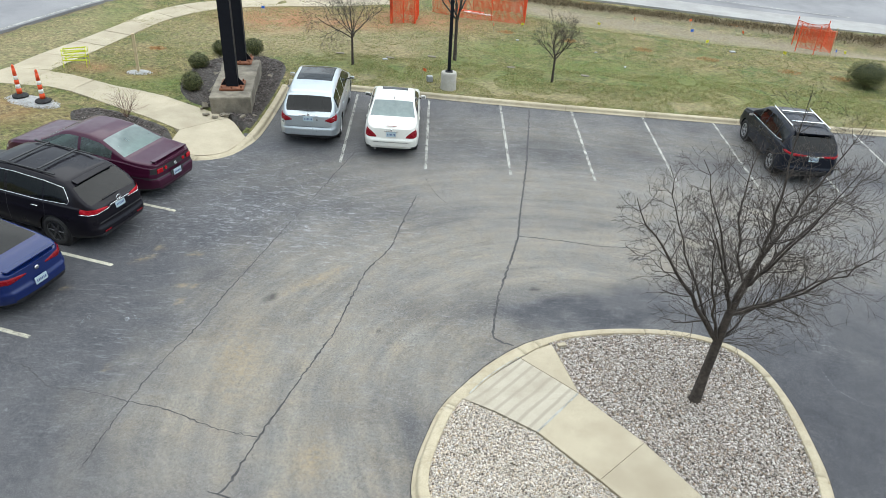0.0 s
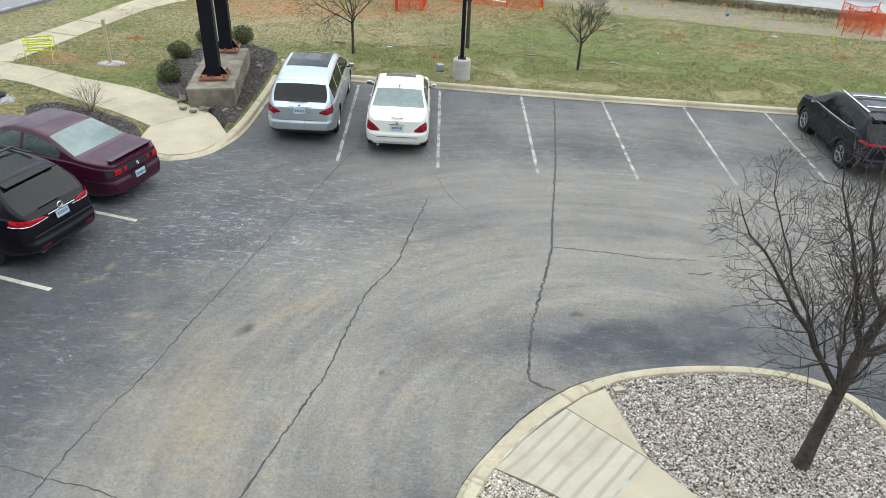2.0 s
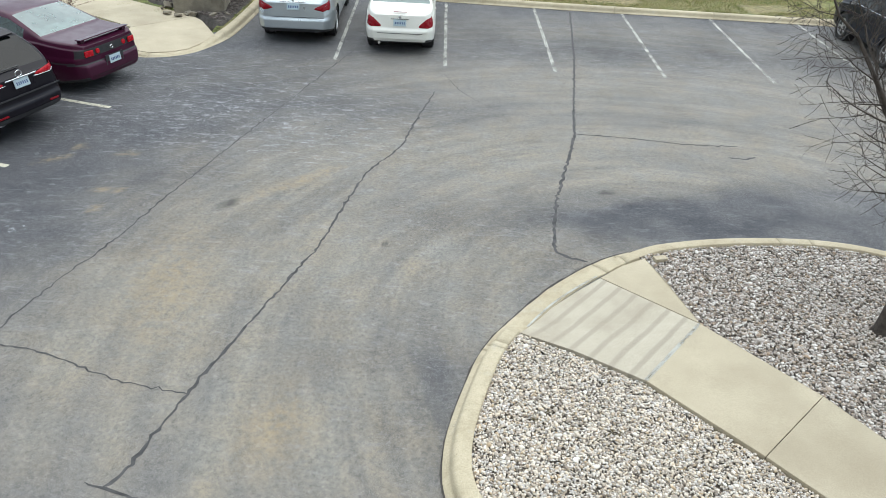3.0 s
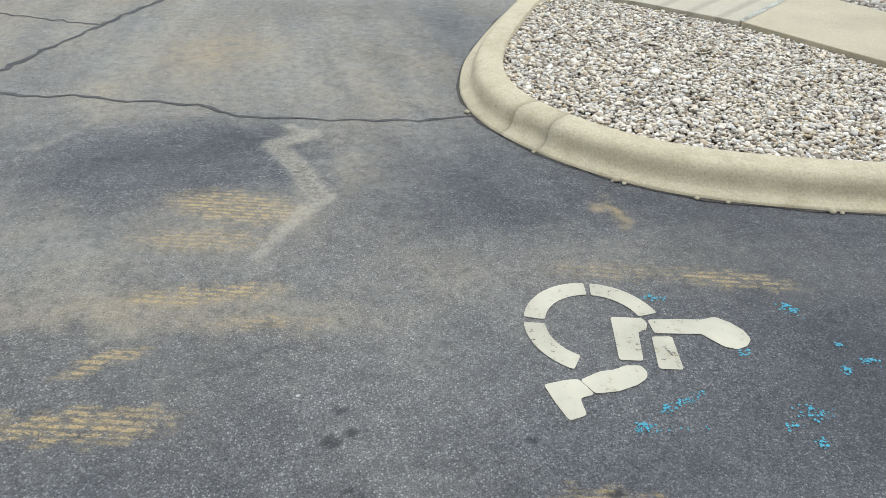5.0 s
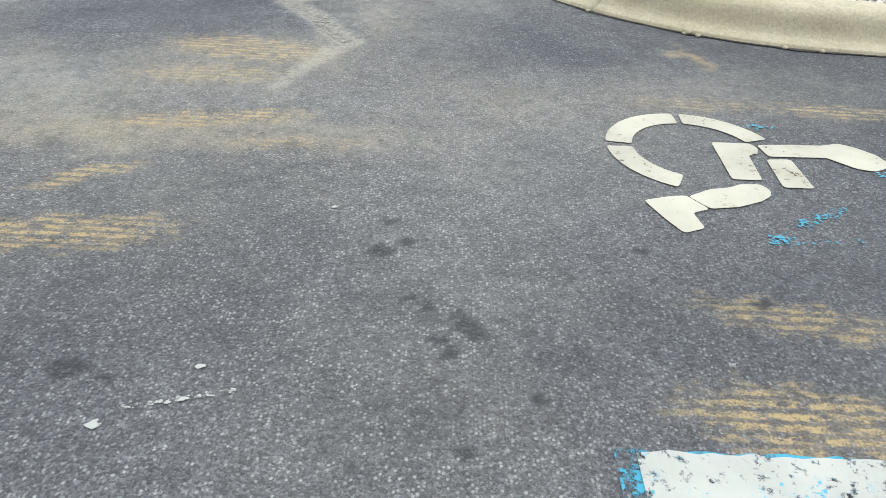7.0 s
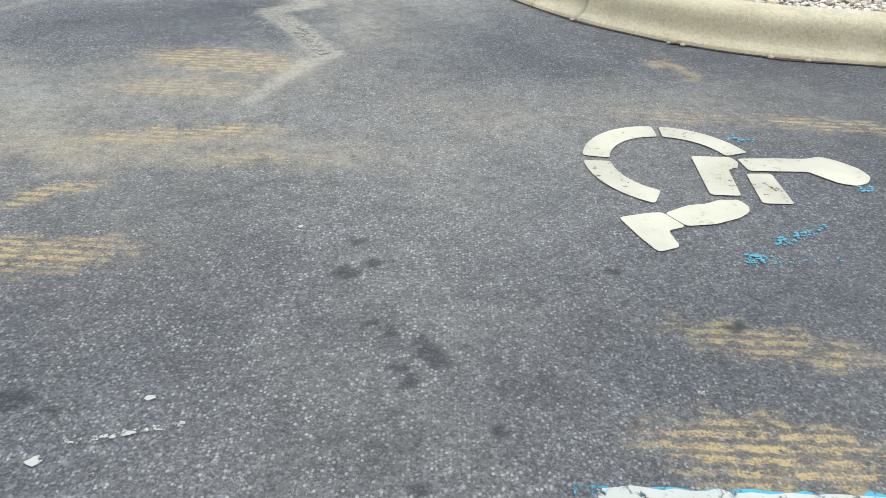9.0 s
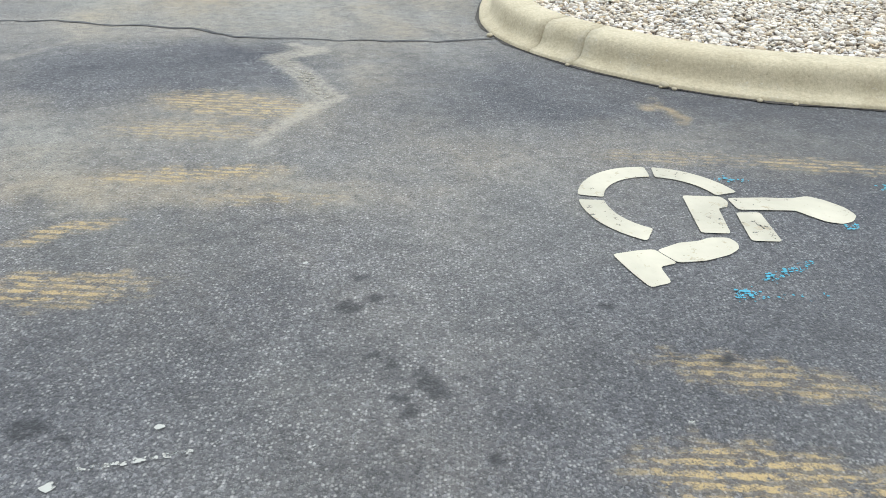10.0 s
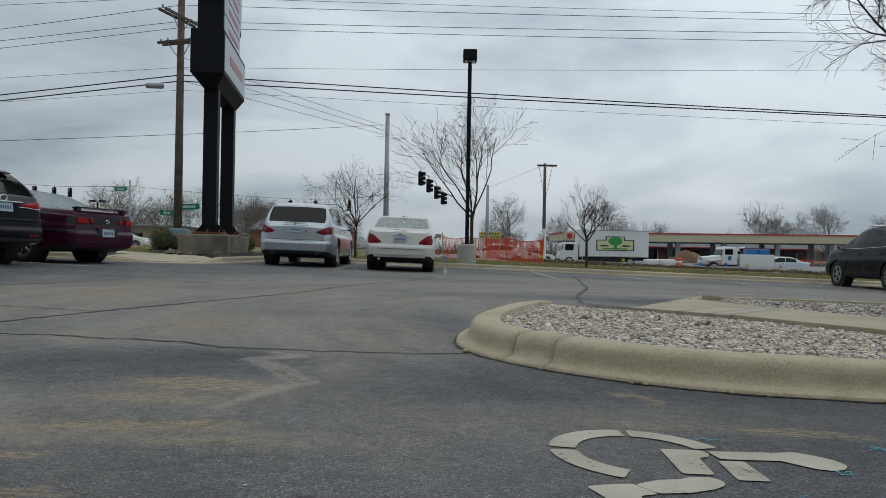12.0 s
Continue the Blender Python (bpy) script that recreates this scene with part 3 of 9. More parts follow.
def spread(lo, hi, *bands, grow=1.35):
    """Grid lines: bands of (from, to, step), then ever wider steps out to lo and hi."""
    out = []
    for a, b, step in bands:
        out += [a + i * step for i in range(max(1, round((b - a) / step)))]
    out.append(bands[-1][1])
    s, v = bands[0][2], out[0]
    while v > lo:
        s *= grow
        v -= s
        out.insert(0, v)
    s, v = bands[-1][2], out[-1]
    while v < hi:
        s *= grow
        v += s
        out.append(v)
    return out


def blob(x, y, cx, cy, rx, ry, turn=0.0, soft=0.5):
    """1 in an ellipse, fading to 0 outside it."""
    c, s = math.cos(radians(turn)), math.sin(radians(turn))
    u, v = (x - cx) * c + (y - cy) * s, -(x - cx) * s + (y - cy) * c
    d = math.hypot(u / rx, v / ry)
    return max(0.0, min(1.0, (1 + soft - d) / (2 * soft)))


def sheet(name, xs, ys, height, material, fields, keep=None):
    verts = [(x, y, gz(x) + height(x, y)) for y in ys for x in xs]
    w = len(xs)
    faces = []
    for j in range(len(ys) - 1):
        for i in range(w - 1):
            if keep is None or keep((xs[i] + xs[i + 1]) / 2, (ys[j] + ys[j + 1]) / 2):
                faces.append((j * w + i, j * w + i + 1, (j + 1) * w + i + 1, (j + 1) * w + i))
    ob = raw(name, verts, faces, material, smooth=True)
    for key, rule in fields.items():
        at = ob.data.attributes.new(key, "FLOAT", "POINT")
        at.data.foreach_set("value", [rule(v[0], v[1]) for v in verts])
    return ob


def lawn_clay(x, y):
    k = max(blob(x, y, -8.2, 35.4, 2.8, 2.2, 15), 0.9 * blob(x, y, -4.5, 35.3, 3.0, 1.0, 8), blob(x, y, -1.5, 37.2, 3.2, 1.6, -5), blob(x, y, 2.2, 38.6, 2.2, 0.8, -10))
    k = max(k, 0.7 * blob(x, y, -13.6, 26.3, 0.8, 0.6), 0.5 * blob(x, y, -15, 21.5, 2.2, 1.4), 0.5 * blob(x, y, -11.6, 26.0, 0.9, 0.7), 0.55 * blob(x, y, -11.6, 21.6, 0.7, 0.5))
    return k


def lawn_straw(x, y):
    k = 0.75 * blob(x, y, -6, 32.5, 6.0, 2.6, 5) + 0.5 * blob(x, y, 7, 26.8, 12, 0.7, -1)
    k = max(k, 0.8 * blob(x, y, 1.9, 27.8, 0.6, 0.5), 0.7 * blob(x, y, 4.9, 27.4, 0.5, 0.4), 0.6 * blob(x, y, -3.2, 27.5, 0.8, 0.4))
    return min(1.0, k + 0.5 * blob(x, y, -17, 28, 1.2, 7, -10))


def lawn_lush(x, y):
    k = 0.0
    for cx, cy, rx, ry in ((-10.4, 25.2, 1.9, 1.1), (-4.2, 29.2, 2.2, 1.0), (0.6, 30.6, 1.4, 1.2), (2.8, 28.4, 1.6, 1.2), (6.5, 31.0, 3.0, 1.3), (10.5, 30.0, 3.2, 1.2), (15.0, 28.2, 3.0, 1.2), (3.0, 33.0, 3.0, 1.0), (-1.5, 28.0, 1.2, 0.7), (-15.5, 33.5, 0.8, 2.5)):
        k = max(k, 0.85 * blob(x, y, cx, cy, rx, ry, 10, 0.7))
    return k


def lawn_brown(x, y):
    """Rough weeds on the bank below the road."""
    mid = 44.9 - 0.19 * x
    k = max(0.0, min(1.0, (x - 3) / 2)) * max(0.0, min(1.0, 2.2 - abs(y - mid) / 0.75))
    return min(1.0, k + 0.9 * blob(x, y, -18.2, 33, 0.5, 6, -17))


def lawn_dirt(x, y):
    """Bare pale earth along the foot of the bank."""
    mid = 42.75 - 0.225 * x
    return 0.9 * max(0.0, min(1.0, (x - 3) / 2)) * max(0.0, min(1.0, 1.7 - abs(y - mid) / 0.75))


ground = sheet("ground", spread(-1500, 1500, (-24, -16, 0.5), (-16, -5, 0.25), (-5, 34, 0.5)), spread(-300, 3000, (3, 17, 0.5), (17, 27, 0.25), (27, 50, 0.5)), lawn_height, LAWN, {"clay": lawn_clay, "straw": lawn_straw, "brown": lawn_brown, "dirt": lawn_dirt, "lush": lawn_lush})
tagged(ground, "patchy winter lawn of green and straw-coloured grass with bare red clay", "ground", kind="structure")


def patch(x, y, cx, cy, rx, ry, turn=0.0, soft=0.5):
    """blob() for whole arrays of places."""
    c, s = math.cos(radians(turn)), math.sin(radians(turn))
    u, v = (x - cx) * c + (y - cy) * s, -(x - cx) * s + (y - cy) * c
    return np.clip((1 + soft - np.hypot(u / rx, v / ry)) / (2 * soft), 0, 1)


def most(*fields):
    return np.maximum.reduce(fields)


def bent(x, y, size):
    """Shift places to and fro, so that patches get uneven outlines."""
    k = 2.2 / size
    return (x + size * 0.22 * (np.sin(k * y * 1.3 + 1) + np.sin(k * (x * 1.9 + y * 0.7)) + 0.6 * np.sin(k * (3.1 * y - 1.3 * x))),
            y + size * 0.22 * (np.sin(k * x * 1.2 + 2) + np.sin(k * (y * 1.7 - x * 0.8) + 1) + 0.6 * np.sin(k * (2.9 * x + 1.7 * y))))


def lot_dust(x, y):
    x0, y0 = x, y
    x, y = bent(x, y, 0.8)
    band = most(patch(x, y, -1, 12.5, 3.4, 3.2, 30, 0.6), patch(x, y, 1.5, 14.5, 4.0, 2.0, 10, 0.6), 0.85 * patch(x, y, 5.5, 15.6, 5, 1.3, 2, 0.6), 0.6 * patch(x, y, 5.0, 18.6, 8.5, 2.2, 0, 0.5), 0.4 * patch(x, y, 6, 23, 10, 1.6, 0, 0.6), 0.9 * patch(x, y, -3.2, 9.5, 2.4, 2.0, 40, 0.6), 1.0 * patch(x, y, -1.745, 7.9, 1.9, 1.1, 0, 0.6), 0.5 * patch(x, y, -3.2, 7.4, 1.6, 1.2, 0, 0.7))
    x, y = bent(x0, y0, 0.16)
    near = most(0.3 * patch(x, y, -1.45, 5.6, 0.9, 1.0, 0, 0.5), 0.15 * patch(x, y, -0.55, 4.4, 0.3, 0.6, 0, 0.7), 0.55 * patch(x, y, -1.42, 5.75, 0.6, 0.5, 0, 0.6), 0.62 * patch(x, y, -1.45, 5.14, 0.8, 0.14, 3, 0.35), 0.65 * patch(x, y, -2.0, 5.45, 0.6, 0.35, 0, 0.6), 0.5 * patch(x, y, -2.9, 5.6, 0.9, 0.5, 0, 0.6), 0.4 * patch(x, y, -0.45, 5.4, 0.7, 0.4, 3, 0.8), 0.3 * patch(x, y, 0.3, 5.65, 0.9, 0.25, 0, 0.8), 0.75 * patch(x, y, -0.75, 7.9, 0.9, 1.5, 10, 0.7), 0.6 * patch(x, y, -0.85, 6.35, 0.16, 0.3, -20, 0.8))
    dark = most(patch(x, y, 3.8, 12.85, 4.2, 0.8, 4, 0.6), 0.6 * patch(x, y, -0.35, 8.6, 0.25, 1.2, 8, 0.8), 0.9 * patch(x, y, -1.75, 6.35, 0.5, 0.4, 0, 0.6), 0.6 * patch(x, y, -0.1, 6.5, 0.45, 0.5, 0, 0.8))
    return np.clip(np.minimum(most(band * 1.55, near * 1.6), 1.25) - dark, 0, 1.1)


def lot_clay(x, y):
    x, y = bent(x, y, 0.12)
    k = 0.55 * most(patch(x, y, -3.9, 10.4, 0.5, 1.2, 10, 0.8), patch(x, y, -2.0, 8.0, 0.35, 0.5, 0, 0.8), 1.3 * patch(x, y, -2.5, 13.65, 0.55, 0.1, 46, 0.6), 0.8 * patch(x, y, -3.1, 13.0, 0.6, 0.1, 44, 0.6), 0.35 * patch(x, y, -1.45, 5.12, 0.8, 0.13, 3, 0.4))
    for cx, cy in ((-5.87, 14.03), (-6.86, 13.78), (-7.07, 13.6), (-8.2, 12.33), (-5.73, 12.73), (-5.45, 12.75), (-5.62, 12.14), (-6.28, 9.92), (-6.75, 14.2)):
        k = most(k, patch(x, y, cx, cy, 0.09, 0.07, 20, 0.8))
    return most(k, patch(x, y, 0.45, 6.03, 0.05, 0.1, 10, 0.6))


def lot_tread(x, y):
    x, y = bent(x, y, 0.05)
    k = 0 * x
    for cx, cy, rx, ry, turn, full in ((-1.34, 5.9, 0.3, 0.13, -8, 0.95), (-1.42, 5.61, 0.27, 0.09, 3, 0.65), (-1.28, 5.24, 0.28, 0.05, 12, 1.0), (-1.0, 5.1, 0.2, 0.04, 6, 0.5), (-1.5, 4.87, 0.1, 0.03, 25, 1.0), (-1.59, 4.79, 0.09, 0.028, 28, 1.0), (-1.55, 4.545, 0.3, 0.055, 1, 1.0), (-1.38, 4.61, 0.2, 0.035, 3, 0.8), (0.86, 5.515, 0.27, 0.05, -6, 0.8), (0.36, 5.53, 0.26, 0.06, 0, 0.45), (0.26, 4.35, 0.22, 0.06, -10, 0.7), (0.15, 4.055, 0.22, 0.085, -4, 1.0), (0.32, 4.04, 0.15, 0.06, -4, 0.9)):
        k = most(k, full * patch(x, y, cx, cy, rx, ry, turn, 0.3))
    return k


def lot_scuff(x, y):
    x, y = bent(x, y, 0.6)
    return most(patch(x, y, -4.6, 16.6, 4.2, 2.8, -18, 0.6), 0.8 * patch(x, y, -3.0, 15.4, 1.2, 0.9, 0, 0.6), 0.4 * patch(x, y, -6.5, 11, 2.5, 3, 0, 0.7), 0.5 * patch(x, y, 4, 22, 9, 3, 0, 0.7), 0.35 * patch(x, y, 0, 11, 6, 4, 0, 0.7), 0.5 * patch(x, y, 8.6, 12.4, 1.2, 0.4, -50, 0.6))


def lot_oil(x, y):
    x, y = bent(x, y, 0.02)
    k = 0 * x
    for cx, cy, r in ((-0.684, 4.544, 0.03), (-0.621, 4.584, 0.02), (-0.679, 4.677, 0.017), (-0.609, 4.372, 0.016), (-0.564, 4.338, 0.018), (-0.545, 4.238, 0.018), (-0.5, 4.318, 0.018), (-0.483, 4.285, 0.024), (-0.462, 4.258, 0.022), (-0.517, 4.193, 0.017), (-0.404, 4.302, 0.011), (-1.237, 4.111, 0.03), (-1.151, 4.092, 0.013), (-0.486, 3.956, 0.019), (-0.34, 4.084, 0.014), (-0.057, 4.593, 0.012), (0.179, 4.402, 0.022), (-3.7, 12.53, 0.1), (-3.85, 12.4, 0.08), (-1.2, 11.6, 0.06), (2.3, 13.5, 0.1)):
        k = most(k, patch(x, y, cx, cy, r * 1.2, r * 0.9, 10, 0.2))
    k = most(k, 0.5 * patch(x, y, -0.545, 4.05, 0.06, 0.055, 20, 0.7), 0.4 * patch(x, y, -0.6, 4.01, 0.05, 0.05, 0, 0.8), 0.38 * patch(x, y, -0.25, 4.185, 0.09, 0.035, 0, 0.8), 0.35 * patch(x, y, -0.133, 4.38, 0.04, 0.05, 0, 0.8), 0.3 * patch(x, y, -0.57, 4.36, 0.07, 0.05, 0, 0.8), 0.25 * patch(x, y, -0.275, 4.48, 0.04, 0.03, 0, 0.8))
    for i in range(9):
        k = most(k, 0.5 * patch(x, y, -1.8 + 2.74 * i + 0.2 * math.sin(i * 5), 22.2 + math.sin(i * 3), 0.7, 0.9, 0, 0.8))
    return k


def lot_seal(x, y):
    """Newer, darker sealer that the traffic has not yet worn."""
    x, y = bent(x, y, 0.9)
    k = most(0.95 * patch(x, y, 1.75, 4.8, 1.5, 1.2, 0, 0.6), 0.75 * patch(x, y, 0.8, 4.6, 0.65, 0.9, 0, 0.6), 0.95 * patch(x, y, 9.6, 9.2, 2.9, 5.0, 0, 0.4), patch(x, y, 3.6, 12.75, 3.0, 0.6, 4, 0.6), 0.7 * patch(x, y, 0.6, 11.3, 0.9, 0.6, 45, 0.8), 0.42 * patch(x, y, -0.45, 8.6, 0.35, 2.2, 8, 0.9), 0.75 * patch(x, y, -8.0, 13.0, 2.8, 5.0, 10, 0.6))
    k = most(k, 0.7 * patch(x, y, 6, 22.7, 14, 2.2, 0, 0.5), 0.8 * patch(x, y, -5.0, 18.3, 3.4, 1.8, -10, 0.7), 0.6 * patch(x, y, -2.4, 20.3, 3.0, 1.2, 0, 0.7), 0.75 * patch(x, y, -1.75, 6.35, 0.55, 0.38, 0, 0.8), 0.35 * patch(x, y, -1.2, 4.2, 0.5, 0.3, 0, 0.7), 0.3 * patch(x, y, -0.22, 4.1, 0.1, 0.3, 0, 0.7), 0.5 * patch(x, y, -2.4, 6.4, 0.8, 0.2, 10, 0.9))
    return most(k, 0.65 * patch(x, y, 0.1, 6.3, 0.7, 0.35, -30, 0.9), 0.7 * patch(x, y, 1.2, 5.9, 1.2, 0.25, 0, 0.8))


ZIGZAG = [(-1.28, 6.8), (-1.13, 6.715), (-1.31, 6.555), (-1.2, 6.42), (-1.09, 6.25), (-1.03, 6.12), (-0.95, 6.02), (-1.03, 5.85), (-1.09, 5.7), (-1.14, 5.52)]
OLD_MARK = [(-2.73, 7.05), (-2.5, 6.95), (-2.36, 6.77), (-2.41, 6.6), (-2.52, 6.36), (-2.57, 6.23)]


def lot_pale(x, y):
    """Worn trace of an old paint mark."""
    best = 0 * x + 9
    x, y = bent(x, y, 0.03)
    for line, thin in ((ZIGZAG, 0.0), (OLD_MARK, 0.052)):
        for i, ((ax, ay), (bx, by)) in enumerate(zip(line, line[1:])):
            dx, dy = bx - ax, by - ay
            t = np.clip(((x - ax) * dx + (y - ay) * dy) / (dx * dx + dy * dy), 0, 1)
            worn = thin + 0.012 * max(0, i - 5) + (0.03 if i < 1 else 0)
            best = np.minimum(best, np.hypot(x - ax - t * dx, y - ay - t * dy) + worn)
    return 0.72 * np.clip((0.078 - best) / 0.035, 0, 1)


def lot_flat(x, y):
    return 0.0015 * noise.noise((x * 0.7, y * 0.7, 1)) if abs(x) < 14 else 0.0


lot_fields = {"dust_or_glare": lot_dust, "clay": lot_clay, "tread": lot_tread, "scuff": lot_scuff, "seal": lot_seal, "oil": lot_oil, "pale": lot_pale}
lot = sheet("parking_lot", spread(-16, 44, (-9, -2.5, 0.13), (-2.5, -1.35, 0.03), (-1.35, 0.6, 0.012), (0.6, 1.5, 0.03), (1.5, 12, 0.13)), spread(-14, 20.5, (3.0, 3.9, 0.06), (3.9, 4.75, 0.012), (4.75, 7.0, 0.025), (7.0, 20.5, 0.13)) + [21, 21.5, 22, 22.5, 23, 23.5, 24, 24.5, 25, 25.5, 26, 26.4],
            lot_flat, ASPHALT, {}, lambda x, y: inside((x, y), LOT) or away((x, y), LOT) < 0.5)
places = np.empty(len(lot.data.vertices) * 3)
lot.data.vertices.foreach_get("co", places)
for key, rule in lot_fields.items():
    lot.data.attributes.new(key, "FLOAT", "POINT").data.foreach_set("value", rule(places[0::3], places[1::3]))
tagged(lot, "worn dark grey asphalt car park with dusty tyre marks", "parking lot", kind="structure")

crack_rng = random.Random(4)


def crack(points, width, label="dark crack in the worn asphalt"):
    line = curve_through(points, step=0.07)
    line = [p + Vector((crack_rng.gauss(0, 0.012), crack_rng.gauss(0, 0.012))) for p in line]
    return tagged(link("pavement_crack", ribbon(bmesh.new(), line, width, 0.003, 0.5, crack_rng, True), TAR, lot), label)


crack([(-2.7, 20.86), (-3.12, 19.18), (-3.62, 17.1), (-4.13, 15.05), (-4.67, 12.74), (-4.99, 11.26), (-5.27, 10.34), (-5.55, 9.06), (-5.712, 7.522)], 0.022)
crack([(-0.68, 17.89), (-1.03, 16.05), (-1.24, 14.88), (-1.71, 13.79), (-1.96, 12.5), (-2.13, 11.47), (-2.4, 10.53), (-2.68, 9.6), (-2.86, 8.95), (-2.99, 8.5), (-3.13, 7.95), (-3.26, 7.4), (-3.4, 7.14)], 0.034)
crack([(3.3, 25.6), (2.91, 21.95), (2.64, 19.73), (2.32, 17.48), (2.12, 15.94), (1.85, 14.74), (1.47, 13.22), (1.3, 12.13), (1.29, 11.57), (1.69, 11.35)], 0.05)
crack([(2.12, 15.94), (2.8, 15.9), (3.37, 15.85), (4.26, 15.73), (5.33, 15.73)], 0.03)
crack([(-8.34, 9.91), (-7.74, 9.77), (-7.04, 9.29), (-6.46, 9.27), (-5.55, 9.06), (-4.78, 8.904), (-3.84, 8.542), (-3.006, 8.383)], 0.018)
crack([(-3.6, 7.2), (-3.078, 7.071), (-2.857, 7.038), (-2.632, 7.066), (-2.385, 7.046), (-2.045, 7.046), (-1.869, 7.025), (-1.67, 6.918), (-1.595, 6.887), (-1.333, 6.894), (-1.136, 6.902), (-0.873, 6.918), (-0.677, 6.949), (-0.397, 6.999), (-0.224, 7.068)], 0.024)
crack([(4.9, 15.2), (5.2, 15.15), (5.5, 15.3)], 0.04)
crack([(-0.6, 19.4), (-0.1, 18), (0.6, 17)], 0.012)


# painted lines
def painted(name, points, width, material, label, category="line marking", group=""):
    line = curve_through(points, step=0.3)
    return tagged(link(name, ribbon(bmesh.new(), line, width, 0.0045), material), label, category, group, "structure")


for k in range(8):
    xt, xb = -3.3 + 2.745 * k, -3.14 + 2.66 * k
    painted("stall_line", [(xt, 25.85 - 0.02 * k), (xb, 19.68)], 0.088, LINE_WHITE, "worn white painted stall line on the asphalt", group="stall lines by the lawn")
for k in range(4):
    x, y = -7.0 - 0.56 * k, 16.02 - 2.69 * k
    painted("angled_stall_line", [(x, y), (x - 5.3, y + 1.43)], 0.1, LINE_CREAM, "worn cream painted line of an angled stall", group="angled stall lines")
painted("stall_line_right", [(9.7, 11.25), (14.5, 11.0)], 0.1, LINE_WHITE, "worn white painted stall line on the asphalt")
painted("faded_line", [(2.2, 19.6), (2.35, 18.3)], 0.08, FADED, "nearly worn off stall line on the asphalt")
painted("zigzag_mark", ZIGZAG[2:7], 0.07, FADED, "faded zigzag paint mark on the asphalt")
painted("old_arrow", [(0.75, 11.15), (0.72, 10.85), (0.68, 10.5)], 0.1, FADED, "faded paint arrow on the asphalt")
under = ribbon(bmesh.new(), curve_through([(-0.228, 3.921), (0.1, 3.923), (0.313, 3.922), (0.7, 3.917)], step=0.03), 0.108, 0.0035, 0.1, crack_rng)
tagged(link("old_access_line", under, BLUE_UNDER), "flaking blue paint under a white stall line", "line marking", kind="structure")
over = ribbon(bmesh.new(), curve_through([(-0.19, 3.92), (0.313, 3.92), (1.565, 3.916)], step=0.03), 0.1, 0.0055, 0.07, crack_rng)
tagged(link("access_line", over, BLUE_WHITE), "white stall line over flaking blue paint", "line marking", kind="structure")
fleck_rng = random.Random(14)
for x, y, r in ((-0.77, 3.96, 0.02), (-1.13, 3.98, 0.014), (-1.05, 4.03, 0.007), (-1.0, 4.045, 0.008), (-0.95, 4.06, 0.009), (-0.92, 4.07, 0.007), (-0.99, 4.13, 0.009), (-1.32, 4.67, 0.012), (-0.82, 4.73, 0.01), (0.05, 4.2, 0.008)):
    bm = bmesh.new()
    bm.faces.new([bm.verts.new((x + r * fleck_rng.uniform(0.6, 1.3) * math.cos(a * 0.7), y + r * 0.8 * fleck_rng.uniform(0.6, 1.3) * math.sin(a * 0.7), gz(x) + 0.0032)) for a in range(9)])
    tagged(link("paint_fleck", bm, FLECK), "small fleck of white paint on the asphalt", "paint fleck", "paint flecks", "structure")

scratch_rng = random.Random(21)
bm = bmesh.new()
for i in range(46):
    f = scratch_rng.random()
    cx, cy, r = -1.1 + 0.19 * f, 4.018 + 0.055 * f + scratch_rng.gauss(0, 0.0025), scratch_rng.uniform(0.0012, 0.0042)
    bm.faces.new([bm.verts.new((cx + 1.4 * r * math.cos(a * 1.047), cy + r * math.sin(a * 1.047), gz(cx) + 0.0032)) for a in range(6)])
tagged(link("paint_scratch", bm, FLECK), "broken white scratch on the asphalt", "scratch", kind="structure")
bm = bmesh.new()
for i in range(95):
    x, y = scratch_rng.uniform(-7.4, -2.2), scratch_rng.uniform(15.2, 19.0)
    way = radians(scratch_rng.gauss(-14, 7))
    reach = scratch_rng.choice((0.15, 0.25, 0.4, 0.9, 1.5))
    dx, dy = math.cos(way) * reach, math.sin(way) * reach
    ribbon(bm, curve_through([(x, y), (x + dx * 0.5, y + dy * 0.5 + scratch_rng.gauss(0, 0.02)), (x + dx, y + dy)], step=0.12), scratch_rng.uniform(0.012, 0.03), 0.0032, 0.5, scratch_rng, True)
for points in (((-0.96, 21.06), (-0.35, 19.27), (0.35, 17.7)), ((8.25, 11.3), (8.35, 10.6), (8.9, 10.1)), ((-6.5, 10.75), (-6.1, 10.8)), ((-5.1, 10.75), (-4.75, 10.9))):
    ribbon(bm, curve_through(points, step=0.12), 0.025, 0.0032, 0.5, scratch_rng, True)
for cx, cy, r in ((-3.46, 16.09, 0.09), (-2.78, 15.94, 0.06), (-3.0, 15.35, 0.1), (-2.9, 15.1, 0.09), (-2.6, 15.55, 0.05), (-6.42, 11.4, 0.12), (-7.3, 11.3, 0.07), (-2.95, 15.75, 0.05), (-6.3, 10.76, 0.05)):
    for _ in range(16):
        x, y, w = cx + scratch_rng.gauss(0, r * 0.6), cy + scratch_rng.gauss(0, r * 0.6), scratch_rng.uniform(0.01, 0.035)
        bm.faces.new([bm.verts.new((x + w * math.cos(a), y + w * 0.7 * math.sin(a), gz(x) + 0.0034)) for a in (0, 1, 2.2, 3.1, 4.2, 5.3)])
tagged(link("scraped_marks", bm, SCRAPE), "thin white scrapes and specks on the asphalt", "scratch", kind="stuff")

# stencilled wheelchair symbol of separate painted pieces
symbol = tagged(new("access_symbol"), "cream stencilled wheelchair access symbol on the asphalt", "road marking", kind="structure")


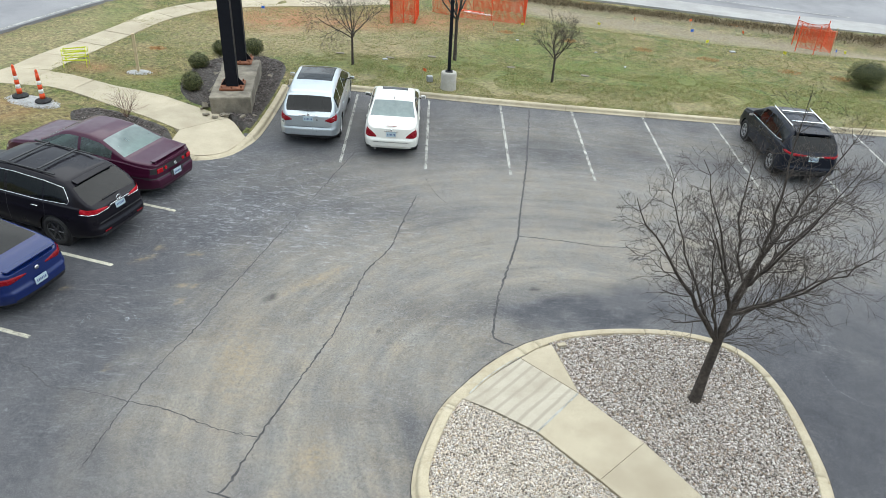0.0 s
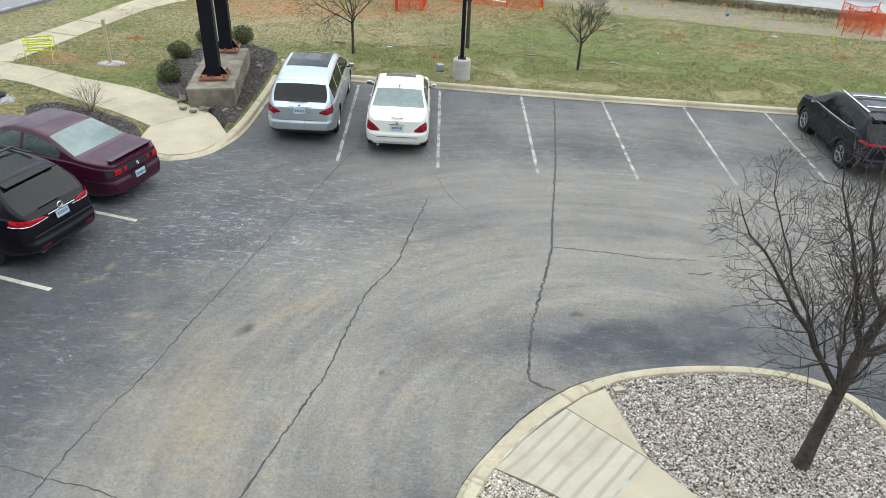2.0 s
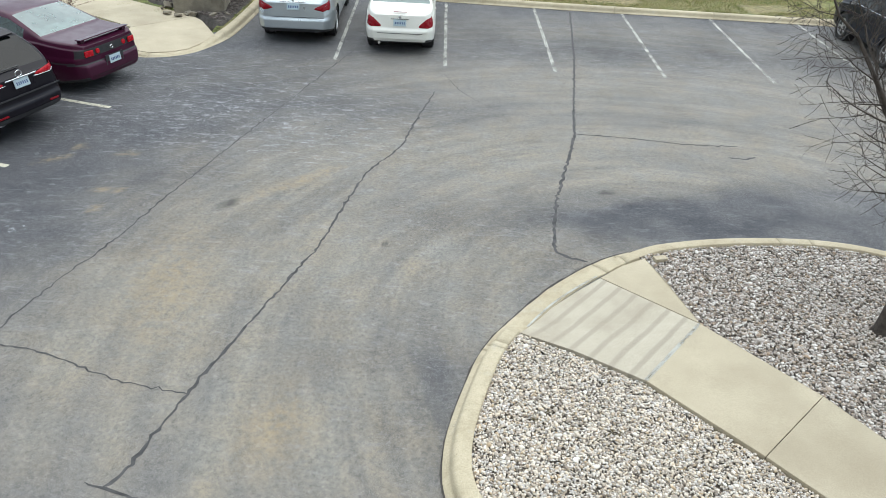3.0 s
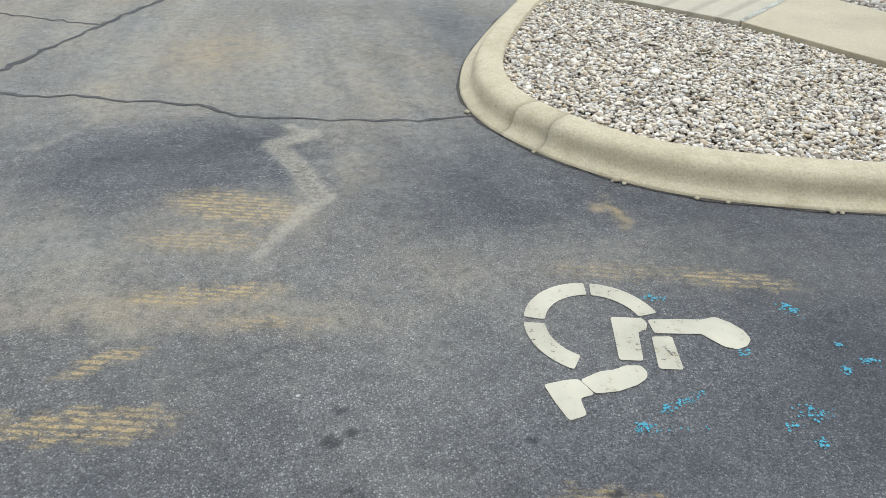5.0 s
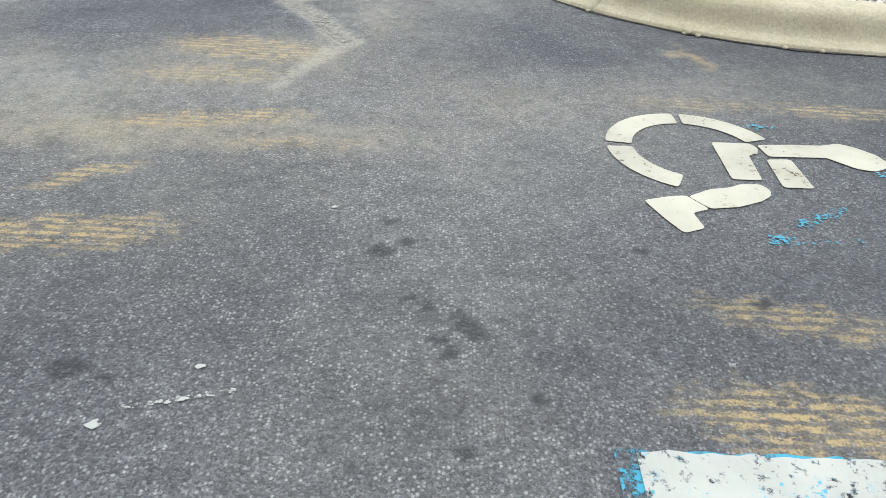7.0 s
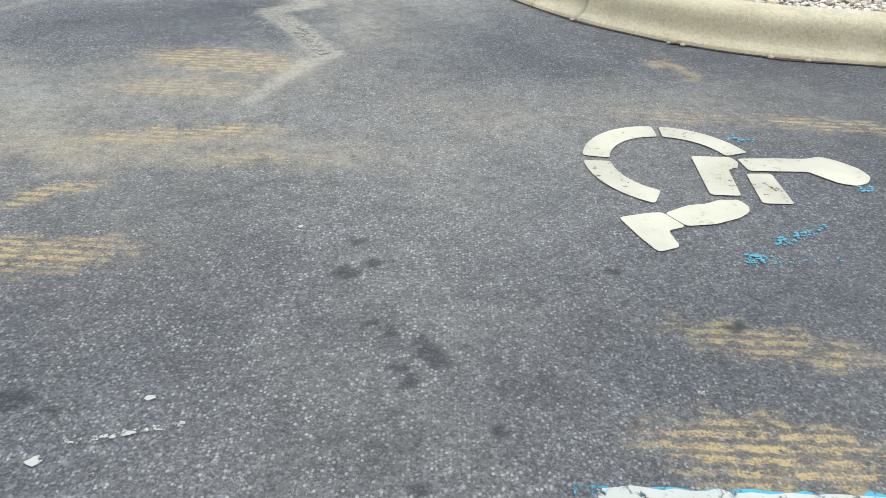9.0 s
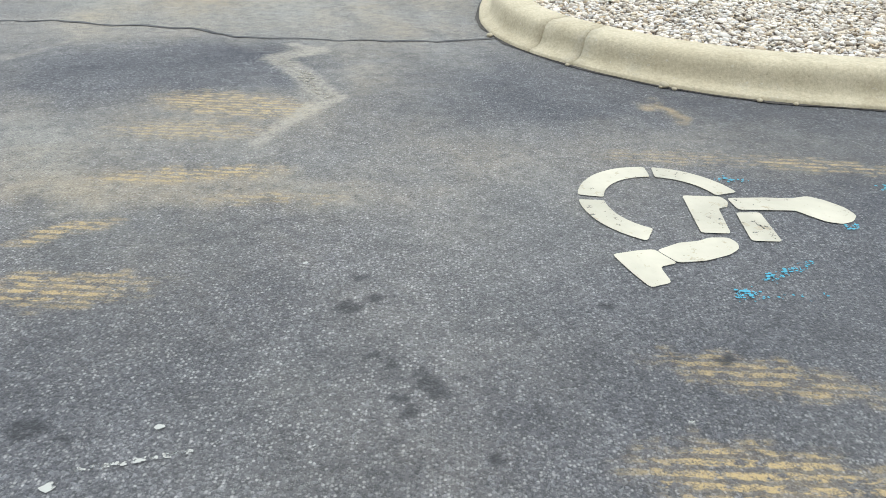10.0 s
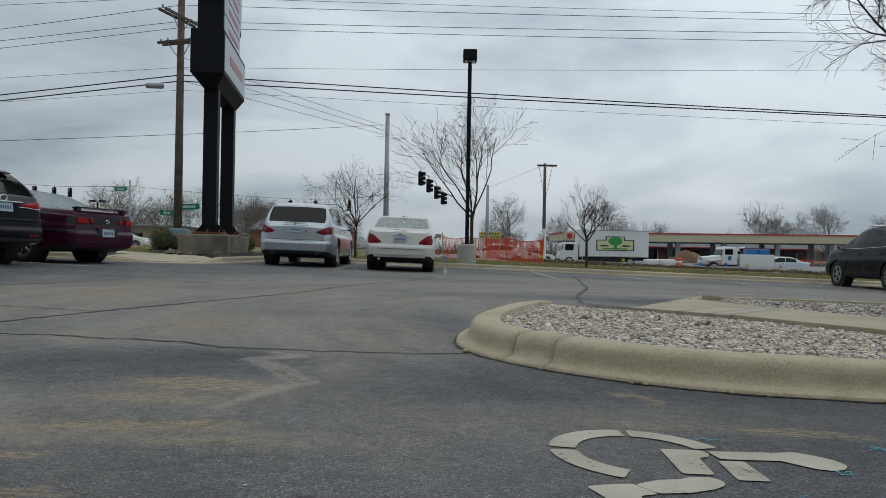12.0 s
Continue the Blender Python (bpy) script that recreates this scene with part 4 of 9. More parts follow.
def stencil(outline):
    """A painted piece whose corners are a little rounded."""
    soft = []
    n = len(outline)
    for i, p in enumerate(outline):
        p, a, b = Vector(p), Vector(outline[i - 1]), Vector(outline[(i + 1) % n])
        ra, rb = min(0.012, (a - p).length * 0.35), min(0.012, (b - p).length * 0.35)
        u, v = p + (a - p).normalized() * ra, p + (b - p).normalized() * rb
        soft += [u, (u + v + p * 2) / 4, v]
    bm = bmesh.new()
    bm.faces.new([bm.verts.new((q.x, q.y, gz(q.x) + 0.003)) for q in soft])
    return link("stencil_piece", bm, SYMBOL, symbol)


def arc(a0, a1, cx=0.236, cy=5.165, r0=0.193, r1=0.276, squash=0.975):
    k = 12
    angs = [radians(a0 + (a1 - a0) * i / k) for i in range(k + 1)]
    return [(cx + r1 * math.cos(a), cy + squash * r1 * math.sin(a)) for a in angs] + [(cx + r0 * math.cos(a), cy + squash * r0 * math.sin(a)) for a in reversed(angs)]


stencil(arc(92, 173))
stencil(arc(21, 87))
stencil(arc(180, 246))
stencil([(0.303, 5.222), (0.428, 5.224), (0.442, 5.19), (0.424, 5.144), (0.396, 5.142), (0.384, 4.981), (0.295, 4.98)])
stencil([(0.446, 5.216), (0.571, 5.23), (0.66, 5.232), (0.72, 5.254), (0.768, 5.227), (0.812, 5.18), (0.824, 5.13), (0.797, 5.09), (0.754, 5.068), (0.706, 5.08), (0.655, 5.13), (0.64, 5.146), (0.457, 5.137)])
stencil([(0.442, 5.117), (0.52, 5.124), (0.522, 4.945), (0.431, 4.943)])
stencil([(0.138, 4.868), (0.212, 4.915), (0.274, 4.93), (0.309, 4.952), (0.368, 4.957), (0.386, 4.925), (0.378, 4.893), (0.341, 4.859), (0.265, 4.822), (0.182, 4.806)])
stencil([(0.007, 4.837), (0.085, 4.864), (0.132, 4.873), (0.18, 4.803), (0.127, 4.781), (0.14, 4.706), (0.078, 4.678), (0.043, 4.747)])
splash_rng = random.Random(6)
for x0, y0, x1, y1, w, n in ((0.4, 4.745, 0.56, 4.83, 0.03, 60), (0.3, 4.65, 0.33, 4.68, 0.035, 40), (0.76, 5.04, 0.79, 5.07, 0.03, 12), (0.43, 5.36, 0.55, 5.355, 0.03, 26), (1.03, 5.34, 1.06, 5.315, 0.05, 45), (0.36, 4.655, 0.56, 4.68, 0.02, 14), (1.14, 5.13, 1.17, 5.12, 0.02, 14), (1.11, 4.98, 1.13, 5.0, 0.03, 22), (1.2, 5.04, 1.27, 5.04, 0.025, 30), (0.88, 4.78, 0.95, 4.76, 0.045, 40), (0.88, 4.63, 0.91, 4.65, 0.03, 22), (0.8, 4.7, 0.86, 4.71, 0.02, 10)):
    bm = bmesh.new()
    for _ in range(n):
        f = splash_rng.random()
        cx, cy, r = x0 + (x1 - x0) * f + splash_rng.gauss(0, w * 0.4), y0 + (y1 - y0) * f + splash_rng.gauss(0, w * 0.35), splash_rng.uniform(0.0015, 0.0062)
        bm.faces.new([bm.verts.new((cx + r * splash_rng.uniform(0.6, 1.5) * math.cos(a * 1.047), cy + r * splash_rng.uniform(0.6, 1.2) * math.sin(a * 1.047), gz(cx) + 0.0035)) for a in range(6)])
    tagged(link("paint_splash", bm, BLUE_SPLASH), "small splash of blue paint on the asphalt", "paint splash", "paint splashes", "structure")


# kerbs
def ramp_height(p):
    """The kerb drops to the road where the walk meets it."""
    x, y = p
    if y < 9.3 or x > 2.6 or x > 4:
        return 1.0
    if x < 0.42:
        return 1.0 if y < 9.72 else 0.25
    if x < 1.75:
        return 0.14
    return 0.14 + 0.86 * (x - 1.75) / 0.85


kerb_run("island_kerb", ISLAND, 1, "pale weathered concrete kerb round the gravel island", 2.6, ramp_height, ((0.135, 6.612), (2.75, 6.138), (1.76, 11.3), (4.6, 12.15)))
gutter_rng = random.Random(8)
edge = [p + (ISLAND[(i + 1) % len(ISLAND)] - ISLAND[i - 1]).normalized().orthogonal() * -0.004 for i, p in enumerate(ISLAND)]
tagged(link("gutter_dirt", ribbon(bmesh.new(), edge + edge[:1], 0.028, 0.004, 0.55, gutter_rng), MULCH), "thin line of dark dirt along the island kerb", "dirt", kind="structure")
tagged(link("gutter_dirt", ribbon(bmesh.new(), curve_through([(x, y - 0.012) for x, y in FAR_EDGE], step=0.12), 0.05, 0.004, 0.8, gutter_rng), MULCH), "thin line of dark dirt along the lawn kerb", "dirt", kind="structure")
kerb_run("lawn_kerb", [Vector(p) for p in FAR_EDGE], 1, "stained concrete kerb along the lawn", 3.0)
kerb_run("corner_kerb", LEFT_EDGE, 1, "concrete kerb round the sign bed corner", 2.4, lambda p: 1.0 if p.y > 20.9 else max(0.12, 1 - (20.9 - p.y) / 1.0) if p.y > 20 else 0.12)
kerb_run("row_end_kerb", [Vector(p) for p in END_EDGE], 1, "concrete kerb at the end of the angled stalls", 2.4, lambda p: 1.0 if p.x < -8.6 else 0.12)
kerb_run("row_kerb", [Vector(p) for p in ROW_EDGE], 1, "concrete kerb at the head of the angled stalls", 3.0)


# walks
def walk_slab(parent, outline, z1, z0=-0.1, material=FACE):
    bm = slab(bmesh.new(), outline, z0, z1)
    top = max(bm.faces, key=lambda f: f.calc_center_median().z)
    bmesh.ops.bevel(bm, geom=list(top.edges), offset=0.004, segments=1, affect="EDGES")
    return link("concrete_slab", bm, material, parent)


def grooved_concrete():
    m, nt, b = tree_of("grooved_concrete")
    co = nt.nodes.new("ShaderNodeTexCoord")
    mp = nt.nodes.new("ShaderNodeMapping")
    mp.inputs["Rotation"].default_value = (0, 0, radians(40))
    wave = node(nt, "TexWave", Scale=1.3, Distortion=0.8, Detail=2.0)
    wave.wave_type, wave.bands_direction = "BANDS", "X"
    nt.links.new(co.outputs["Object"], mp.inputs["Vector"])
    nt.links.new(mp.outputs["Vector"], wave.inputs["Vector"])
    broad = noise_of(nt, 1.3, 6, 0.65)
    fine = noise_of(nt, 70, 3, 0.6)
    col = ramp_of(nt, broad, (0.3, (0.345, 0.305, 0.235)), (0.7, (0.465, 0.425, 0.34)))
    col = mixed(nt, math_of(nt, "MULTIPLY", ramp_of(nt, wave.outputs["Fac"], (0.05, grey(1)), (0.3, grey(0))), math_of(nt, "MULTIPLY", broad, 0.7)), col, (0.2, 0.175, 0.135))
    col = mixed(nt, 0.4, col, ramp_of(nt, fine, (0.3, grey(0.35)), (0.7, grey(0.65))), "OVERLAY")
    nt.links.new(col, b.inputs["Base Color"])
    b.inputs["Roughness"].default_value = 0.9
    bump_of(nt, b, wave.outputs["Fac"], 0.3, 0.004)
    return m


GROOVED = grooved_concrete()
island_walk = tagged(new("island_walk"), "pale concrete path with a grooved ramp across the gravel island", "path", kind="structure")
walk_slab(island_walk, [(0.59, 9.55), (1.18, 9.24), (1.913, 8.785), (2.818, 9.863), (1.79, 10.93), (1.42, 10.58), (1.05, 10.2), (0.78, 9.84)], [0.12, 0.15, 0.155, 0.155, 0.026, 0.026, 0.026, 0.03], material=GROOVED)
walk_slab(island_walk, [(1.797, 10.94), (2.825, 9.872), (2.62, 10.75), (2.47, 11.33), (2.12, 11.18)], [0.026, 0.155, 0.155, 0.13, 0.075])
walk_slab(island_walk, [(1.92, 8.78), (2.876, 7.776), (3.834, 8.676), (2.825, 9.857)], 0.158)
walk_slab(island_walk, [(2.881, 7.771), (3.95, 6.54), (5.15, 6.62), (3.84, 8.671)], 0.158)
painted("walk_joint_line", [(1.917, 8.783), (2.822, 9.86)], 0.045, LINE_WHITE, "white caulked joint across the concrete path")
bpy.data.objects["walk_joint_line"].location.z = 0.157
painted("walk_edge_line", [(0.7, 9.78), (1.02, 10.23), (1.38, 10.62), (1.75, 10.96)], 0.03, LINE_WHITE, "white worn line along the ramp edge")
bpy.data.objects["walk_edge_line"].location.z = 0.028


def cells(name, near, far, label, zs=0.135):
    """A pavement between two lines, cut across into slabs."""
    a, b = curve_through(near, step=0.05), curve_through(far, step=0.05)
    top = tagged(new(name), label, "path", kind="structure")
    length = sum((Vector(p) - Vector(q)).length for p, q in zip(near, near[1:]))
    n = max(2, int(length / 1.6))
    for i in range(n):
        def at(line, f):
            return line[min(len(line) - 1, int(round(f * (len(line) - 1))))]
        lo, mid, hi = i / n, (i + 0.5) / n, (i + 1) / n - 0.0012
        walk_slab(top, [tuple(at(a, lo)), tuple(at(a, mid)), tuple(at(a, hi)), tuple(at(b, hi)), tuple(at(b, mid)), tuple(at(b, lo))], zs)
    return top


cells("corner_walk", [(-8.5, 21.0), (-9.85, 21.86), (-11.25, 22.57), (-12.3, 23.2), (-13.8, 23.9), (-15.0, 23.95)], [(-7.3, 22.3), (-8.75, 23.14), (-10.21, 23.97), (-12.0, 24.5), (-13.57, 25.2), (-14.82, 25.5)], "pale concrete path from the car park past the sign")
cells("street_walk", [(-15.0, 23.93), (-14.82, 25.5), (-14.4, 27.65), (-13.72, 31.2), (-13.05, 33.9), (-11.6, 36.1), (-9.36, 37.4), (-6.0, 38.6), (-3.0, 40.0)], [(-17.2, 24.0), (-16.45, 25.2), (-16.1, 27.2), (-15.54, 29.2), (-14.95, 31.8), (-14.3, 34.8), (-12.8, 37.2), (-9.9, 39.0), (-6.6, 40.2), (-3.6, 41.8)], "pale curving concrete pavement along the street")
apron = tagged(new("ramp_apron"), "smooth concrete ramp apron at the path's end", "path", kind="structure")
apron_bm = bmesh.new()
mid_apron = (-7.35, 20.75)
for i, p in enumerate(APRON):
    q = APRON[(i + 1) % len(APRON)]
    tops = [0.135, 0.12, 0.035, 0.03, 0.03, 0.06, 0.11, 0.135, 0.135]
    slab(apron_bm, [mid_apron, p, q], -0.1, [0.1, tops[i], tops[(i + 1) % len(APRON)]])
bmesh.ops.remove_doubles(apron_bm, verts=apron_bm.verts[:], dist=0.002)
link("concrete_slab", apron_bm, FACE, apron)

# roads
def strip(name, near, far, z, material, label, category="road"):
    tops = [z - (0.3 if p[1] >= 62 else 0.6 if p[1] > 100 else 0) for p in list(near) + list(reversed(far))]
    bm = slab(bmesh.new(), list(near) + list(reversed(far)), -0.8, tops)
    return tagged(link(name, bm, material), label, category, kind="structure")


strip("road", [(-6, 47.6), (2, 47.3), (11, 45.9), (20.8, 43.6), (30, 42.6), (60, 41.5), (300, 38)], [(-6, 62), (300, 62)], 0.0, ROAD, "wide grey asphalt road beyond the lawn")
strip("road_shoulder", [(-4, 47.4), (2, 46.9), (11, 45.5), (20.8, 43.2), (30, 42.2), (60, 41.1), (300, 37.6)], [(-4, 49.6), (2, 49.4), (11, 48.3), (20.8, 46.0), (30, 44.8), (60, 43.6), (300, 40)], 0.008, SHOULDER, "pale concrete road shoulder with a dusty edge")
strip("side_road", [(-21.4, 22), (-19.2, 30.4), (-18.0, 34.8), (-16.3, 40.0), (-15, 43.5), (-11, 47.5), (-6, 50)], [(-60, 22), (-60, 62), (-6, 62)], 0.004, ROAD, "grey side road at the street corner")
bm = ribbon(bmesh.new(), curve_through([(14, 49.6), (18, 48.55), (22.4, 47.2), (28, 46.1), (45, 45)], step=1), 0.14, 0.012)
tagged(link("edge_line", bm, LINE_WHITE), "white edge line along the road", "line marking", kind="structure")
bm = ribbon(bmesh.new(), curve_through([(-21, 24), (-19.5, 29.9), (-18.5, 33.8), (-17.4, 37.3)], step=1), 0.14, 0.012)
tagged(link("edge_line", bm, LINE_WHITE), "white edge line along the side road", "line marking", kind="structure")
bm = ribbon(bmesh.new(), curve_through([(-26, 30), (-22, 36.5), (-20.6, 40)], step=1), 0.3, 0.013)
tagged(link("stop_line", bm, LINE_WHITE), "white stop line on the side road", "line marking", kind="structure")

strip("forecourt", [(-6, 62), (300, 62)], [(-6, 135), (300, 135)], 0.0, ROAD, "wide grey paving of the filling station", "paving")
strip("far_side_road", [(-60, 62), (-6, 62)], [(-60, 90), (-6, 90)], 0.0, ROAD, "grey asphalt of the wide street crossing")
# planting beds
def bed(name, outline, z, material, label):
    bm = bmesh.new()
    cx, cy = sum(p[0] for p in outline) / len(outline), sum(p[1] for p in outline) / len(outline)
    ring = curve_through(outline, True, 0.15)
    rows = []
    for f in (1.0, 0.93, 0.75, 0.5, 0.25):
        rows.append([bm.verts.new((cx + (p.x - cx) * f, cy + (p.y - cy) * f, gz(p.x) + z * (0.2 if f == 1 else 1) + (0.035 * noise.noise((p.x * 3 * f, p.y * 3 * f, 1)) if f < 1 else -0.1))) for p in ring])
    mid = bm.verts.new((cx, cy, gz(cx) + z))
    n = len(ring)
    for a, b in zip(rows, rows[1:]):
        for i in range(n):
            bm.faces.new((a[i], a[(i + 1) % n], b[(i + 1) % n], b[i]))
    for i in range(n):
        bm.faces.new((rows[-1][i], rows[-1][(i + 1) % n], mid))
    return tagged(link(name, bm, material, smooth=True), label, "planting bed", kind="structure")


bed("sign_bed", [(-6.22, 26.0), (-6.2, 24.0), (-6.22, 22.4), (-6.35, 21.4), (-7.1, 22.15), (-8.0, 22.95), (-9.1, 23.5), (-9.9, 25.0), (-10.0, 27.0), (-9.4, 28.6), (-7.6, 29.2), (-6.5, 28.4)], 0.17, MULCH, "dark mulch bed round the sign pedestal")
bed("shrub_bed", [(-8.65, 19.6), (-8.7, 20.85), (-10.0, 21.7), (-11.6, 22.3), (-12.4, 21.9), (-11.9, 20.9), (-11.2, 20.2), (-9.8, 19.85)], 0.17, MULCH, "dark mulch bed with a bare shrub beside the path")


def chip_field(name, outline, count, z, material, label, seed, size=0.035):
    """Loose shredded bark lying on a bed."""
    rng = random.Random(seed)
    xs, ys = [p[0] for p in outline], [p[1] for p in outline]
    vs, fs = [], []
    made = 0
    while made < count:
        x, y = rng.uniform(min(xs), max(xs)), rng.uniform(min(ys), max(ys))
        if not inside((x, y), outline) or away((x, y), outline + outline[:1]) < 0.12:
            continue
        made += 1
        a, w = rng.uniform(0, 6.3), size * rng.uniform(0.4, 1.4)
        d, n = Vector((math.cos(a), math.sin(a), rng.uniform(-0.4, 0.4))) * w, Vector((-math.sin(a), math.cos(a), rng.uniform(-0.3, 0.3))) * w * 0.35
        c = Vector((x, y, gz(x) + z + rng.uniform(0.0, 0.03)))
        b = len(vs)
        vs += [tuple(c - d), tuple(c + n), tuple(c + d), tuple(c - n), tuple(c + Vector((0, 0, w * 0.3)))]
        fs += [(b, b + 1, b + 4), (b + 1, b + 2, b + 4), (b + 2, b + 3, b + 4), (b + 3, b, b + 4)]
    return tagged(raw(name, vs, fs, material), label, "mulch", kind="stuff")


CHIPS = island_material("bark_chips", ((0.0, (0.03, 0.025, 0.022)), (0.5, (0.075, 0.062, 0.055)), (0.85, (0.13, 0.11, 0.1)), (1.0, (0.24, 0.21, 0.19))), 0.95, 40)
SIGN_BED = [(-6.22, 26.0), (-6.2, 24.0), (-6.22, 22.4), (-6.35, 21.4), (-7.1, 22.15), (-8.0, 22.95), (-9.1, 23.5), (-9.9, 25.0), (-10.0, 27.0), (-9.4, 28.6), (-7.6, 29.2), (-6.5, 28.4)]
SHRUB_BED = [(-8.65, 19.6), (-8.7, 20.85), (-10.0, 21.7), (-11.6, 22.3), (-12.4, 21.9), (-11.9, 20.9), (-11.2, 20.2), (-9.8, 19.85)]
chip_field("bark_mulch", SIGN_BED, 9000, 0.17, CHIPS, "dark shredded bark mulch round the sign pedestal", 5, 0.05)
chip_field("bark_mulch", SHRUB_BED, 4000, 0.17, CHIPS, "dark shredded bark mulch under the bare shrub", 6, 0.05)

LITTER_CHIPS = island_material("dead_leaf_bits", ((0.0, (0.02, 0.017, 0.012)), (0.6, (0.06, 0.045, 0.03)), (1.0, (0.15, 0.12, 0.06))), 0.95, 40)
for k, (x, y) in enumerate(((0.62, 8.14), (1.42, 8.02), (0.81, 8.27), (3.22, 10.87), (3.87, 10.26), (2.73, 11.09), (6.22, 11.17), (6.4, 10.33), (5.17, 9.3), (4.9, 9.75), (5.25, 9.9), (5.05, 10.1))):
    r = 0.2 + 0.04 * (k % 3)
    chip_field("leaf_litter", [(x + r * math.cos(a), y + r * math.sin(a) * 0.8) for a in (0.2, 1.3, 2.5, 3.6, 4.8, 5.6)], 15, 0.12, LITTER_CHIPS, "dark dead leaves caught in the gravel", 30 + k, 0.021)

# unseen wall with coping behind the camera's way, added to block sky light
RENDER_WALL = rough_surface("tan_rendered_wall", (0.27, 0.23, 0.18), (0.34, 0.3, 0.24), 0.6, 30, 0.9, 0.3)
blocking_wall = tagged(new("wall_south"), "plain tan rendered wall out of view, added to block sky light", "wall", kind="structure")
link("wall_face", box(bmesh.new(), (86, 0.4, 10.5), (6, -7.2, 4.7), bevel=0.02), RENDER_WALL, blocking_wall)
link("coping", box(bmesh.new(), (86.3, 0.6, 0.25), (6, -7.2, 10.06), bevel=0.03), FACE, blocking_wall)

# ---- gravel island ----
WALK_ALL = [(0.56, 9.56), (1.18, 9.24), (1.913, 8.785), (2.881, 7.771), (3.95, 6.54), (5.15, 6.62), (3.84, 8.671), (2.82, 9.865), (2.62, 10.75), (2.47, 11.33), (2.2, 11.55), (1.5, 11.0), (0.85, 10.3), (0.4, 9.7)]
ISLAND_XY = [tuple(p) for p in ISLAND]
ISLAND_OUT = ISLAND_XY[::4]
island_bed = sheet("island_bed", [-0.3 + 0.07 * i for i in range(106)], [6.3 + 0.07 * i for i in range(84)], lambda x, y: 0.088 + 0.012 * noise.noise((x * 4, y * 4, 2)), SOIL, {},
                   lambda x, y: inside((x, y), ISLAND_XY) and away((x, y), ISLAND_XY) > 0.12 and (not inside((x, y), WALK_ALL) or (x + y > 11 and away((x, y), WALK_ALL) < 0.04 and x > 3)))
tagged(island_bed, "sandy soil bed under the gravel of the island", "planting bed", kind="structure")


def pebble_shapes(count, rng):
    """A few rounded, flattened stones of about 20 faces."""
    shapes = []
    for _ in range(count):
        b = bmesh.new()
        bmesh.ops.create_icosphere(b, subdivisions=1, radius=1.0)
        for v in b.verts:
            v.co *= rng.uniform(0.68, 1.2)
        vs = [v.co.copy() for v in b.verts]
        fs = [[v.index for v in f.verts] for f in b.faces]
        b.free()
        shapes.append((np.array(vs), np.array(fs)))
    return shapes


def gravel_field(name, area, keep, count, size, z, label, seed, material=GRAVEL):
    rng = random.Random(seed)
    shapes = pebble_shapes(7, rng)
    (x0, x1), (y0, y1) = area
    vs, fs, base, made = [], [], 0, 0
    while made < count:
        x, y = rng.uniform(x0, x1), rng.uniform(y0, y1)
        if not keep((x, y)):
            continue
        made += 1
        sv, sf = shapes[rng.randrange(7)]
        s = size * rng.lognormvariate(0, 0.3)
        scale = np.array((s * rng.uniform(1.0, 1.5), s, s * rng.uniform(0.5, 0.75)))
        rot = np.array(Euler((rng.uniform(-0.4, 0.4), rng.uniform(-0.4, 0.4), rng.uniform(0, 6.3))).to_matrix())
        vs.append((sv * scale) @ rot.T + np.array((x, y, gz(x) + z + rng.uniform(-0.012, 0.016))))
        fs.append(sf + base)
        base += len(sv)
    verts, faces = np.concatenate(vs), np.concatenate(fs)
    ob = raw(name, verts.tolist(), faces.tolist(), material, smooth=True)
    return tagged(ob, label, "gravel", kind="stuff")


def on_gravel(p):
    return inside(p, ISLAND_OUT) and away(p, ISLAND_OUT + ISLAND_OUT[:1]) > 0.275 and not inside(p, WALK_ALL) and away(p, WALK_ALL + WALK_ALL[:1]) > 0.012


gravel_field("gravel", ((-0.4, 3.9), (6.3, 9.6)), lambda p: on_gravel(p) and p[0] + p[1] < 11.0, 30000, 0.0118, 0.108, "pinkish grey and white river gravel filling the island bed", 1)
gravel_field("gravel", ((2.3, 7.2), (6.4, 12.2)), lambda p: on_gravel(p) and p[0] + p[1] >= 11.0, 36000, 0.0142, 0.108, "pinkish grey river gravel round the bare tree", 2, GRAVEL_GREY)


def grow(rng, start, way, length, radius, depth, segs, out, spread_deg, up, kinds, min_r):
    """Collect tapering limbs as (points, radii, level)."""
    pts, rad = [start], [radius]
    p, d = start, way.normalized()
    n = max(3, int(4 + depth))
    for i in range(n):
        d = (d + Vector((rng.gauss(0, 0.12), rng.gauss(0, 0.12), rng.gauss(0, 0.08) + up * 0.12))).normalized()
        p = p + d * (length / n)
        pts.append(p)
        rad.append(max(min_r, radius * (1 - 0.62 * (i + 1) / n)))
    out.append((pts, rad, depth))
    if depth == 0:
        return
    k = kinds[depth]
    for j in range(k):
        f = 0.28 + 0.72 * (j + rng.uniform(0.2, 0.9)) / k
        i = min(n - 1, int(f * n))
        a = pts[i].lerp(pts[i + 1], f * n - i if f * n - i <= 1 else 1)
        dd = (pts[i + 1] - pts[i]).normalized()
        side = dd.orthogonal()
        side.rotate(Matrix.Rotation(j * 2.4 + rng.uniform(-0.5, 0.5), 3, dd))
        ang = radians(spread_deg + rng.uniform(-12, 12))
        nd = dd * math.cos(ang) + side * math.sin(ang)
        grow(rng, a, nd, length * rng.uniform(0.5, 0.78) * (1.12 - 0.4 * f), rad[i] * rng.uniform(0.5, 0.7), depth - 1, segs, out, spread_deg, up, kinds, min_r)


